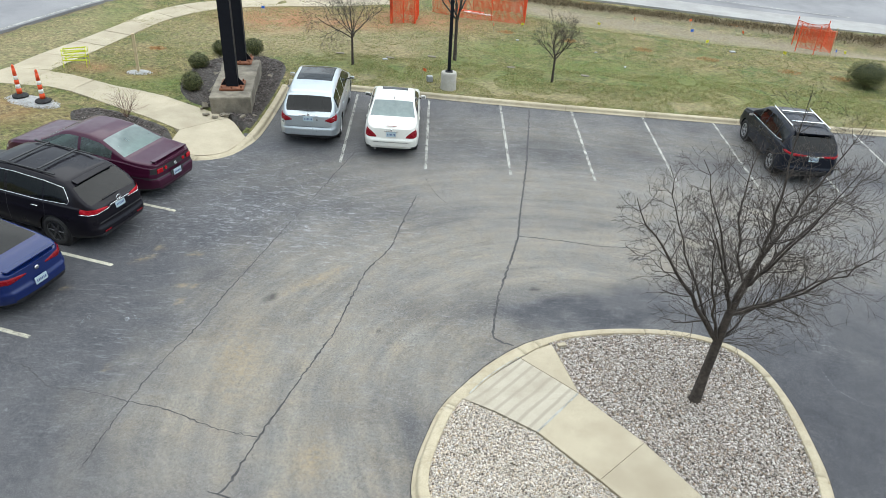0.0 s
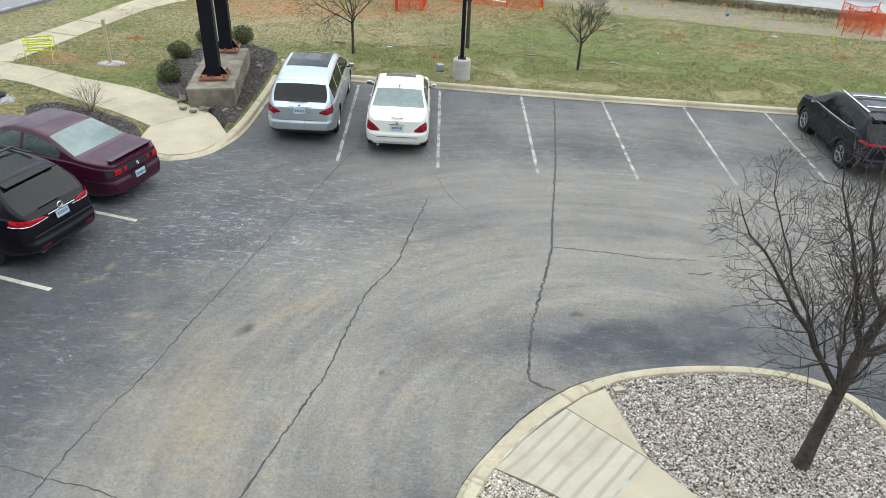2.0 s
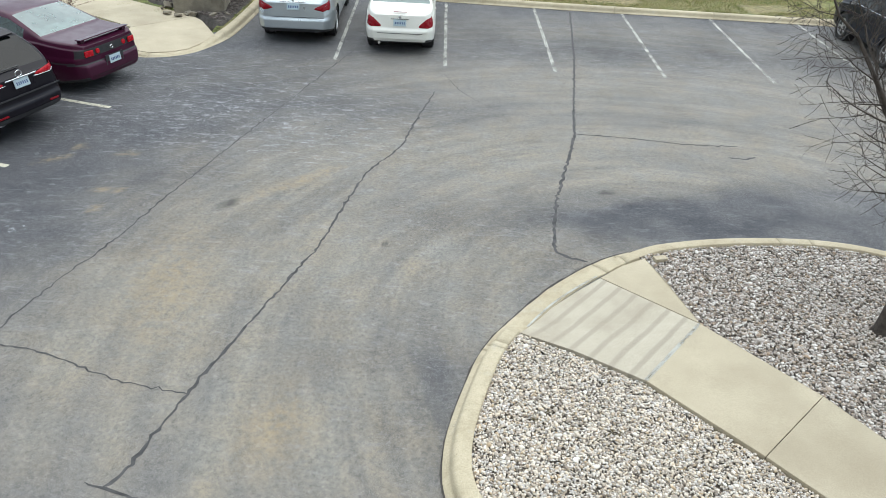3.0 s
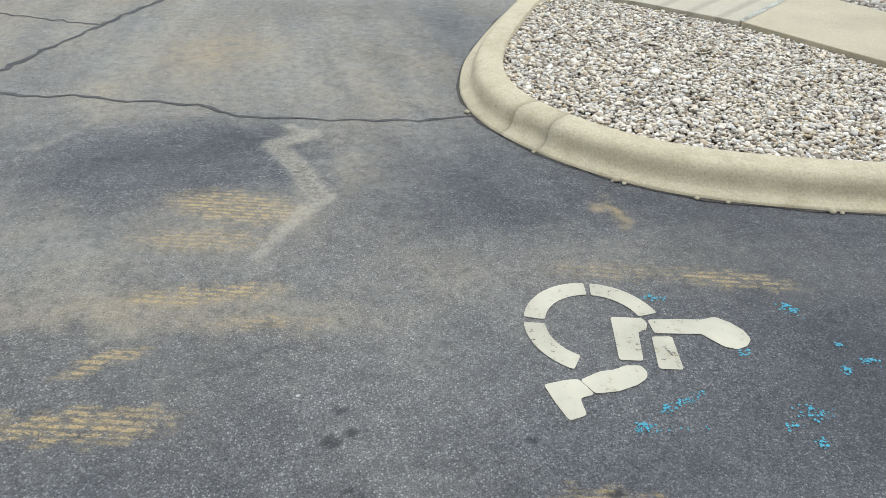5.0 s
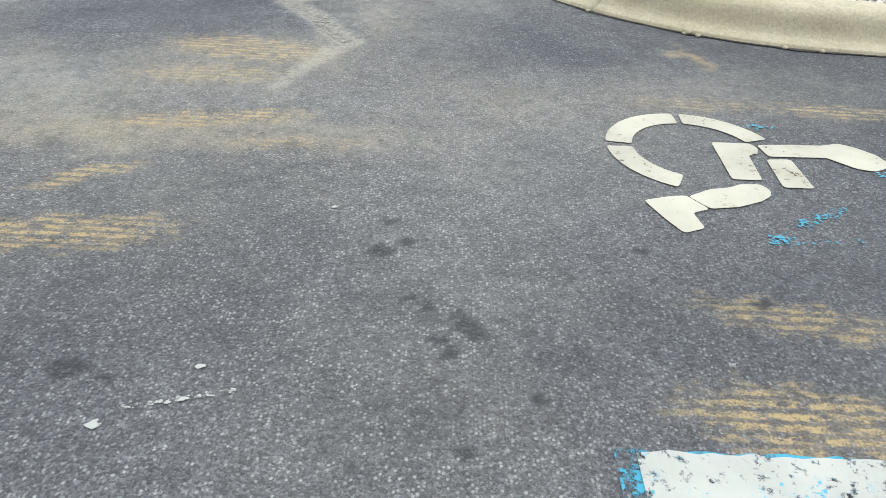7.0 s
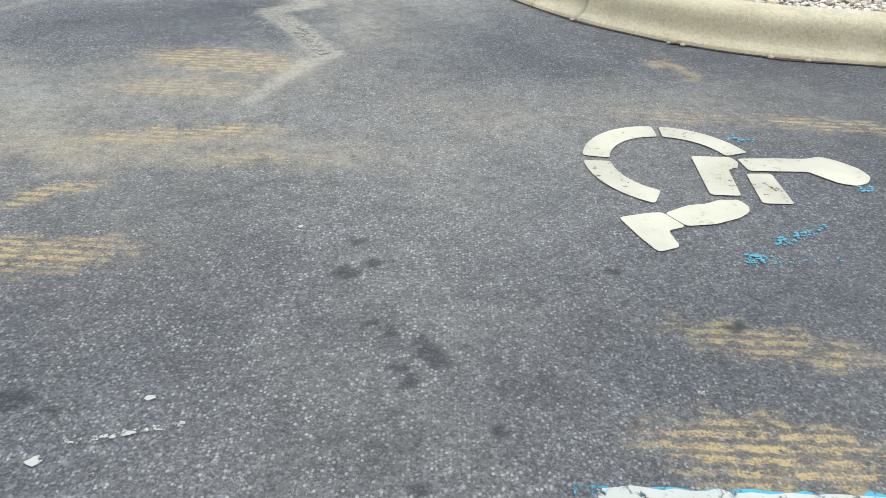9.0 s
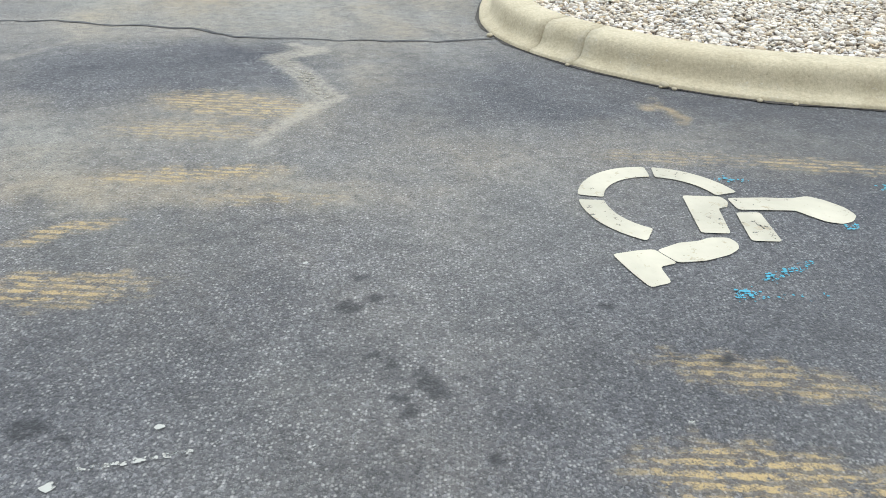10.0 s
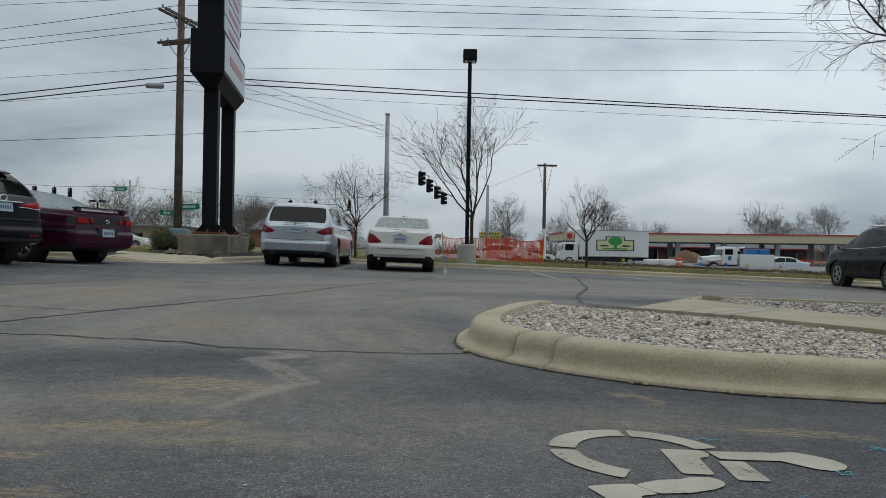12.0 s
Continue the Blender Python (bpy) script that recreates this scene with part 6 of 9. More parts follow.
    for sx, n_seats in ((spec["seat_x"], 2), (spec["seat_x"] - 0.85, 3)):
        room = float(np.interp(sx - 0.46, xs, ztop)) - 0.1
        drop = max(0.0, base + 0.79 - room)
        for j in range(n_seats):
            y = (j - (n_seats - 1) / 2) * (0.74 if n_seats == 2 else 0.48)
            bm = bmesh.new()
            wd = 0.5 if n_seats == 2 else 0.47
            box(bm, (0.5, wd, 0.2), (0, 0, 0), bevel=0.05)
            box(bm, (0.16, wd, 0.6), (-0.27, 0, 0.3), (0, -14, 0), bevel=0.06)
            box(bm, (0.1, 0.26, 0.18), (-0.37, 0, 0.68), (0, -10, 0), bevel=0.045)
            part("seat", bm, seat_mat, top, smooth=True).location = (sx, y, base - drop)
    bm = bmesh.new()
    box(bm, (0.35, W * 0.74, 0.2), (spec["seat_x"] + 0.85, 0, base + 0.32), bevel=0.07)
    part("dashboard", bm, seat_mat, top, smooth=True)
    if "shelf" in spec:
        bm = box(bmesh.new(), (0.6, W * 0.7, 0.03), (spec["shelf"][0], 0, spec["shelf"][1]), bevel=0.01)
        part("parcel_shelf", bm, seat_mat, top)
    # mirrors
    mx, mz = spec["mirror"]
    for s in (1, -1):
        bm = bmesh.new()
        box(bm, (0.09, 0.18, 0.12), (mx, s * (W / 2 + 0.09), mz), (0, 0, s * -12), 0.045, 3)
        ob = part("mirror", bm, spec.get("mirror_mat", spec["paint"]), top, smooth=True)
        bm = bmesh.new()
        box(bm, (0.006, 0.14, 0.085), (mx - 0.047, s * (W / 2 + 0.09), mz), (0, 0, s * -12))
        part("mirror_glass", bm, CHROME, ob)
        bm = bmesh.new()
        box(bm, (0.05, 0.14, 0.04), (mx + 0.03, s * (W / 2 - 0.03), mz - 0.06), (0, 0, 0), 0.012)
        part("mirror_foot", bm, TRIM, ob)
    # handles
    for hx in spec["handles"]:
        for s in (1, -1):
            bm = box(bmesh.new(), (0.2, 0.03, 0.03), (hx, s * (W / 2 * 0.992), spec["handle_z"]), bevel=0.012)
            part("door_handle", bm, spec.get("handle_mat", spec["paint"]), top, smooth=True)
    # plate with bars in place of its characters
    px, pz, tilt = spec["plate"]
    bm = box(bmesh.new(), (0.012, 0.31, 0.155), (0, 0, 0), bevel=0.004)
    plate = part("number_plate", bm, PLATE, top)
    plate.location, plate.rotation_euler = (px, 0, pz), (0, radians(tilt), 0)
    for j in range(6):
        bm = box(bmesh.new(), (0.004, 0.022, 0.055), (-0.0075, (j - 2.5) * 0.042, -0.005))
        part("bar", bm, PLATE_BAR, plate)
    for pname, mat, build in spec.get("extras", ()):
        bm = bmesh.new()
        build(bm)
        part(pname, bm, mat, top, smooth=False)
    return top


def glass_cuts(spec_x):
    """Window rules from x ranges: windscreen, rear window and the side panes, edged by the lines of the shell."""
    def roof_rule(x0, x1, first, z0):
        def rule(kind, x, y, z, k, h):
            return kind == "roof" and k >= first and x0 < x < x1 and z > z0
        return rule

    def side_rule(x0, x1, side):
        return lambda kind, x, y, z, k, h: kind == "green" and 26 <= k <= 29 and x0 < x < x1 and h > (0.17 if x > 0 else 0.26) and y * side > 0
    cuts = []
    for pname, kind_want, x0, x1, half_w, z0, z1 in spec_x:
        if kind_want == "green":
            ahead = 0.35 if x1 > 0.8 else 0.0
            cuts.append(("pane_" + pname + "_1", side_rule(x0, x1 + ahead, 1)))
            cuts.append(("pane_" + pname + "_2", side_rule(x0, x1 + ahead, -1)))
        else:
            cuts.append(("pane_" + pname, roof_rule(x0, x1, 34 if half_w < 0.5 else 33 if pname == "glass_roof" else 32, z0)))
    return cuts


WHITE_PAINT = car_paint("white_car_paint", (0.66, 0.66, 0.61), 0.0, 0.3)
SILVER_PAINT = car_paint("silver_car_paint", (0.45, 0.5, 0.53), 0.7, 0.26, coat=0.8)
PURPLE_PAINT = car_paint("maroon_car_paint", (0.046, 0.0055, 0.0225), 0.1, 0.3, (0.12, 0.07, 0.08), 0.5, 0.12)
BLACK_PAINT = car_paint("black_car_paint", (0.009, 0.008, 0.0115), 0.0, 0.25, (0.03, 0.03, 0.032), 0.3, 0.05)
BLUE_PAINT = car_paint("blue_car_paint", (0.003, 0.014, 0.09), 0.0, 0.28, (0.05, 0.06, 0.09), 0.5, 0.22)
CHARCOAL_PAINT = car_paint("charcoal_car_paint", (0.01, 0.0125, 0.02), 0.0, 0.24, (0.04, 0.04, 0.042), 0.3, 0.05)


def bar(size, at, rot=(0, 0, 0), bevel=0.008):
    return lambda bm: box(bm, size, at, rot, bevel)


def tube(a, b, r):
    return lambda bm: rod(bm, a, b, r, sides=10)


def disc(at, r, thick=0.015, squash=1.0):
    def build(bm):
        lathe(bm, ((r, -thick), (r, thick * 0.4), (r * 0.85, thick)), 18, "X", (0, 0, 0))
        for v in bm.verts:
            v.co = Vector((-v.co.x + at[0], v.co.y * squash + at[1], v.co.z + at[2]))
    return build


def ring(at, r):
    def build(bm):
        for k in range(16):
            a, b = 2 * math.pi * k / 16, 2 * math.pi * (k + 1) / 16
            rod(bm, (at[0], at[1] + r * math.cos(a), at[2] + r * 0.8 * math.sin(a)), (at[0], at[1] + r * math.cos(b), at[2] + r * 0.8 * math.sin(b)), 0.009, sides=6)
    return build


white = dict(lamps=(("tail_lamp", TAIL, -0.2, 0.22, (0.68, 0.67, 0.7), (0.72, 0.88, 0.93)),), L=4.53, W=1.74, r=0.32, rear=-1.33, front=1.4, paint=WHITE_PAINT, doors=(-1.15, -0.2, 0.95), round=0.15, tumble=0.17, seat=SEAT_GREY,
             top=((-2.265, 0.95), (-2.2, 1.0), (-1.6, 1.06), (-1.5, 1.07), (-0.78, 1.38), (-0.3, 1.43), (0.25, 1.42), (0.45, 1.37), (1.12, 1.0), (1.2, 0.98), (1.9, 0.86), (2.15, 0.74), (2.265, 0.6)),
             belt=((-2.265, 0.86), (-1.5, 0.96), (0, 0.94), (1.0, 0.92), (1.9, 0.8), (2.265, 0.54)), seat_x=0.05, shelf=(-1.2, 0.98), shear_r=0.16,
             mirror=(0.75, 0.97), handles=(-0.9, 0.05), handle_z=0.83, plate=(-2.29, 0.79, 8), spokes=7,
             looks={"windscreen": GLASS_GREEN, "rear_window": GLASS_GREEN, "side_window": GLASS_DARK, "quarter_window": GLASS_DARK, "sunroof": GLASS_DARK, "tail_lamp": TAIL, "headlamp": CLEAR_LENS, "rear_diffuser": TRIM},
             cuts=glass_cuts((("rear_window", "roof", -1.47, -0.82, 0.6, 0, 9), ("windscreen", "roof", 0.5, 1.1, 0.66, 0, 9), ("side_window", "green", -0.15, 0.85, 9, 1.0, 1.345), ("quarter_window", "green", -1.05, -0.22, 9, 1.0, 1.345), ("sunroof", "roof", -0.02, 0.34, 0.43, 0, 9)))
+ [("headlamp_1", lambda k, x, y, z: k in ("side", "roof", "green") and x > 2.0 and y > 0.5 and z > 0.6), ("headlamp_2", lambda k, x, y, z: k in ("side", "roof", "green") and x > 2.0 and y < -0.5 and z > 0.6), ("rear_diffuser", lambda k, x, y, z: k == "back" and z < 0.36)],
             extras=(("boot_handle", CHROME, bar((0.02, 0.44, 0.02), (-2.285, 0, 0.885))), ("brake_lamp", TAIL, bar((0.03, 0.32, 0.012), (-2.16, 0, 1.018))), ("badge", CHROME, disc((-2.275, 0, 0.925), 0.035)), ("roof_aerial", TRIM, bar((0.12, 0.03, 0.03), (-0.72, 0, 1.415), (0, -12, 0))),
                     ("bumper_strip", TRIM, bar((0.012, 1.1, 0.008), (-2.353, 0, 0.55))), ("exhaust", CHROME, tube((-2.3, 0.5, 0.3), (-2.15, 0.5, 0.3), 0.035))))
car("sedan", lying(-1.69, 22.6, 91.5), "white four-door saloon with red tail lamps by the lawn", white)

silver = dict(lamps=(("tail_lamp", TAIL, -0.2, 0.24, (0.86, 0.81, 0.86), (0.89, 0.98, 1.06)),), L=5.15, W=1.92, r=0.36, rear=-1.5, front=1.68, paint=SILVER_PAINT, doors=(-1.25, -0.15, 1.1), round=0.14, tumble=0.16,
              top=((-2.575, 0.98), (-2.5, 1.1), (-2.44, 1.14), (-2.08, 1.54), (-1.95, 1.6), (-1.4, 1.645), (-0.4, 1.665), (0.3, 1.64), (0.75, 1.55), (1.65, 1.08), (1.75, 1.05), (2.3, 0.92), (2.5, 0.76), (2.575, 0.6)),
              belt=((-2.575, 0.9), (-2.3, 1.06), (0, 1.03), (1.5, 1.0), (2.2, 0.85), (2.575, 0.54)), seat_x=0.35, shear_r=0.1,
              mirror=(1.1, 1.1), handles=(-1.0, 0.15), handle_z=0.95, plate=(-2.61, 0.93, 10), spokes=5,
              looks={"windscreen": GLASS_GREEN, "rear_window": GLASS_DARK, "side_window": GLASS_DARK, "rear_side_window": GLASS_DARK, "quarter_window": GLASS_DARK, "glass_roof": GLASS_DARK, "tail_lamp": TAIL, "headlamp": CLEAR_LENS, "rear_diffuser": TRIM},
              cuts=glass_cuts((("rear_window", "roof", -2.43, -2.1, 0.72, 0, 9), ("windscreen", "roof", 0.8, 1.62, 0.74, 0, 9), ("side_window", "green", -0.1, 1.25, 9, 1.09, 1.585), ("rear_side_window", "green", -1.25, -0.2, 9, 1.09, 1.585), ("quarter_window", "green", -2.05, -1.33, 9, 1.12, 1.56), ("glass_roof", "roof", -1.05, 0.62, 0.56, 0, 9)))
+ [("headlamp_1", lambda k, x, y, z: k in ("side", "roof", "green") and x > 2.25 and y > 0.55 and z > 0.66), ("headlamp_2", lambda k, x, y, z: k in ("side", "roof", "green") and x > 2.25 and y < -0.55 and z > 0.66), ("rear_diffuser", lambda k, x, y, z: k == "back" and z < 0.38)],
              extras=(("tailgate_handle", CHROME, bar((0.025, 0.62, 0.02), (-2.6, 0, 1.04))), ("bumper_strip", TRIM, bar((0.012, 1.5, 0.01), (-2.64, 0, 0.68))), ("rear_wiper", TRIM, bar((0.03, 0.5, 0.02), (-2.46, 0.05, 1.16))),
                      ("exhaust", TRIM, tube((-2.62, 0.55, 0.34), (-2.45, 0.55, 0.34), 0.045)), ("exhaust", TRIM, tube((-2.62, -0.55, 0.34), (-2.45, -0.55, 0.34), 0.045)), ("badge", CHROME, disc((-2.6, 0, 1.085), 0.035))))
car("estate_car", lying(-4.38, 23.35, 92), "silver estate car with a dark glass roof by the lawn", silver)

purple = dict(L=5.08, W=1.86, r=0.33, rear=-1.42, front=1.42, paint=PURPLE_PAINT, doors=(-1.2, -0.2, 0.95), round=0.13, tumble=0.19, seat=SEAT_GREY,
              top=((-2.54, 0.98), (-2.47, 1.04), (-1.75, 1.07), (-1.65, 1.08), (-0.85, 1.4), (-0.4, 1.455), (0.2, 1.45), (0.45, 1.39), (1.2, 1.02), (1.3, 1.0), (2.1, 0.88), (2.4, 0.76), (2.54, 0.6)),
              belt=((-2.54, 0.92), (-1.6, 0.98), (0, 0.95), (1.1, 0.93), (2.1, 0.82), (2.54, 0.54)), seat_x=0.05, shelf=(-1.35, 1.0), shear_r=0.05,
              mirror=(0.85, 1.0), handles=(-0.95, 0.05), handle_z=0.84, plate=(-2.628, 0.62, 4), spokes=5, tw=0.22,
              looks={"windscreen": GLASS_GREEN, "rear_window": GLASS_GREEN, "side_window": GLASS_SIDE, "quarter_window": GLASS_SIDE, "lamp_panel": TRIM, "headlamp": CLEAR_LENS, "bumper_trim": TRIM},
              cuts=glass_cuts((("rear_window", "roof", -1.6, -0.88, 0.64, 0, 9), ("windscreen", "roof", 0.5, 1.18, 0.68, 0, 9), ("side_window", "green", -0.15, 0.9, 9, 1.0, 1.37), ("quarter_window", "green", -1.3, -0.22, 9, 1.0, 1.36)))
              + [("lamp_panel", lambda k, x, y, z: 0.76 < z < 0.93 and (k == "back" or (k == "side" and x < -2.4))), ("headlamp_1", lambda k, x, y, z: k == "side" and x > 2.3 and y > 0 and z > 0.6), ("headlamp_2", lambda k, x, y, z: k == "side" and x > 2.3 and y < 0 and z > 0.6), ("bumper_trim", lambda k, x, y, z: k in ("side", "back") and 0.635 < z < 0.675 and x < -1.9)],
              extras=tuple(("tail_lamp", TAIL_BRIGHT, bar((0.03, 0.2, 0.115), (-2.562, y, 0.845), (0, 0, y * -14), 0.012)) for y in (-0.6, 0.6)) + tuple(("tail_lamp", TAIL_BRIGHT, disc((-2.572, y, 0.845), 0.05, 0.012)) for y in (-0.37, 0.37))
              + (("badge", CHROME, ring((-2.592, 0, 0.845), 0.04)), ("boot_spoiler", PURPLE_PAINT, bar((0.15, 1.34, 0.022), (-2.42, 0, 1.098), (0, 5, 0), 0.01)), ("spoiler_post", PURPLE_PAINT, bar((0.1, 0.1, 0.07), (-2.4, 0.58, 1.06))), ("spoiler_post", PURPLE_PAINT, bar((0.1, 0.1, 0.07), (-2.4, -0.58, 1.06))), ("plate_recess", TRIM, bar((0.01, 0.5, 0.2), (-2.616, 0, 0.62)))))
purple_car = car("sedan", lying(-9.75, 18.0, 162), "maroon four-door saloon with a boot spoiler in an angled stall", purple)

black = dict(brightwork=(((1.2, 1.12), (-1.0, 1.13), (-1.88, 1.18), (-1.92, 1.26), (-1.74, 1.52), (-1.2, 1.585), (-0.3, 1.625), (0.4, 1.6), (0.72, 1.51), (1.2, 1.15)),), lamps=(("tail_lamp", TAIL_BRIGHT, -0.36, 0.32, (1.0, 0.98, 1.0), (1.04, 1.09, 1.12)), ("lamp_trim", CHROME, -0.4, 0.36, (0.985, 0.965, 0.975), (1.0, 0.98, 1.0))), L=5.07, W=1.94, r=0.38, rear=-1.42, front=1.48, paint=BLACK_PAINT, doors=(-1.2, -0.1, 1.05), round=0.14, tumble=0.17, skirt=0.3, low=((-2.535, 0.4), (-2.0, 0.28), (2.0, 0.26), (2.535, 0.3)),
             top=((-2.535, 1.05), (-2.47, 1.14), (-2.4, 1.18), (-1.9, 1.56), (-1.75, 1.63), (-1.2, 1.69), (-0.3, 1.725), (0.3, 1.7), (0.65, 1.63), (1.5, 1.15), (1.6, 1.13), (2.3, 1.0), (2.48, 0.84), (2.535, 0.66)),
             belt=((-2.535, 0.95), (-2.2, 1.12), (0, 1.08), (1.4, 1.05), (2.2, 0.92), (2.535, 0.6)), seat_x=0.3, shear_r=0.1,
             mirror=(1.05, 1.15), handles=(-0.95, 0.2), handle_z=0.98, handle_mat=CHROME, plate=(-2.57, 0.98, 10), spokes=6, rim=RIM_DARK, tw=0.25,
             looks={"windscreen": GLASS_DARK, "rear_window": GLASS_DARK, "side_window": GLASS_DARK, "rear_side_window": GLASS_DARK, "quarter_window": GLASS_DARK, "tail_lamp": TAIL_BRIGHT, "headlamp": CLEAR_LENS, "bumper_skin": TRIM},
             cuts=glass_cuts((("rear_window", "roof", -2.38, -1.92, 0.72, 0, 9), ("windscreen", "roof", 0.7, 1.48, 0.76, 0, 9), ("side_window", "green", -0.05, 1.15, 9, 1.13, 1.62), ("rear_side_window", "green", -1.15, -0.14, 9, 1.13, 1.61), ("quarter_window", "green", -1.85, -1.2, 9, 1.17, 1.56)))
             + [("headlamp_1", lambda k, x, y, z: k in ("side", "roof", "green") and x > 2.25 and y > 0.55 and z > 0.72), ("headlamp_2", lambda k, x, y, z: k in ("side", "roof", "green") and x > 2.25 and y < -0.55 and z > 0.72), ("bumper_skin", lambda k, x, y, z: k == "back" and z < 0.46)],
             extras=(("tailgate_bar", CHROME, bar((0.02, 0.66, 0.025), (-2.575, 0, 1.07))), ("badge", CHROME, ring((-2.545, 0, 1.13), 0.065)), ("roof_rail", TRIM, tube((-1.4, 0.62, 1.73), (0.35, 0.62, 1.75), 0.022)), ("roof_rail", TRIM, tube((-1.4, -0.62, 1.73), (0.35, -0.62, 1.75), 0.022)), ("cross_bar", TRIM, bar((0.06, 1.24, 0.025), (-0.95, 0, 1.775))), ("cross_bar", TRIM, bar((0.06, 1.24, 0.025), (-0.1, 0, 1.785))), ("roof_spoiler", BLACK_PAINT, bar((0.16, 1.16, 0.025), (-1.9, 0, 1.605), (0, -16, 0), 0.01)),
                     ("rear_wiper", TRIM, bar((0.03, 0.5, 0.02), (-2.41, 0.1, 1.2))), ("exhaust", CHROME, bar((0.12, 0.14, 0.06), (-2.5, 0.58, 0.4), (0, 0, 0), 0.02)), ("exhaust", CHROME, bar((0.12, 0.14, 0.06), (-2.5, -0.58, 0.4), (0, 0, 0), 0.02)), ("reflector", TAIL, bar((0.012, 0.2, 0.035), (-2.606, 0.55, 0.52))), ("reflector", TAIL, bar((0.012, 0.2, 0.035), (-2.606, -0.55, 0.52))), ("bumper_strip", TRIM, bar((0.014, 1.5, 0.03), (-2.6, 0, 0.78)))))
car("sport_utility_vehicle", lying(-10.16, 15.38, 162), "glossy black sport utility vehicle with roof bars, parked", black)

blue = dict(lamps=(("tail_lamp", TAIL, -0.4, 0.3, (0.84, 0.8, 0.82), (0.87, 0.92, 0.95)),), L=4.63, W=1.86, r=0.34, rear=-1.35, front=1.45, paint=BLUE_PAINT, doors=(-0.55, 0.9), round=0.2, tumble=0.22,
            top=((-2.315, 0.98), (-2.2, 1.03), (-1.8, 1.05), (-1.7, 1.06), (-0.7, 1.35), (-0.2, 1.385), (0.2, 1.36), (1.1, 0.98), (1.2, 0.96), (2.0, 0.82), (2.2, 0.72), (2.315, 0.58)),
            belt=((-2.315, 0.9), (-1.5, 1.0), (0, 0.94), (1.1, 0.9), (2.0, 0.76), (2.315, 0.52)), seat_x=-0.05, shear_r=0.14,
            mirror=(0.75, 0.98), handles=(-0.3,), handle_z=0.84, plate=(-2.4, 0.62, 6), spokes=5,
            looks={"windscreen": GLASS_DARK, "rear_window": GLASS_DARK, "side_window": GLASS_DARK, "tail_lamp": TAIL, "headlamp": CLEAR_LENS, "rear_diffuser": TRIM},
            cuts=glass_cuts((("rear_window", "roof", -1.66, -0.75, 0.58, 0, 9), ("windscreen", "roof", 0.25, 1.08, 0.66, 0, 9), ("side_window", "green", -1.1, 0.85, 9, 1.0, 1.31)))+ [("headlamp_1", lambda k, x, y, z: k in ("side", "roof", "green") and x > 2.05 and y > 0.5 and z > 0.6), ("headlamp_2", lambda k, x, y, z: k in ("side", "roof", "green") and x > 2.05 and y < -0.5 and z > 0.6), ("rear_diffuser", lambda k, x, y, z: k == "back" and z < 0.42)],
            extras=(("boot_spoiler", BLUE_PAINT, bar((0.14, 1.25, 0.03), (-2.2, 0, 1.06), (0, 8, 0), 0.012)), ("badge", CHROME, disc((-2.35, 0, 0.88), 0.04, squash=1.4))))
car("coupe", lying(-10.6, 12.56, 162), "metallic blue two-door coupe in an angled stall", blue)

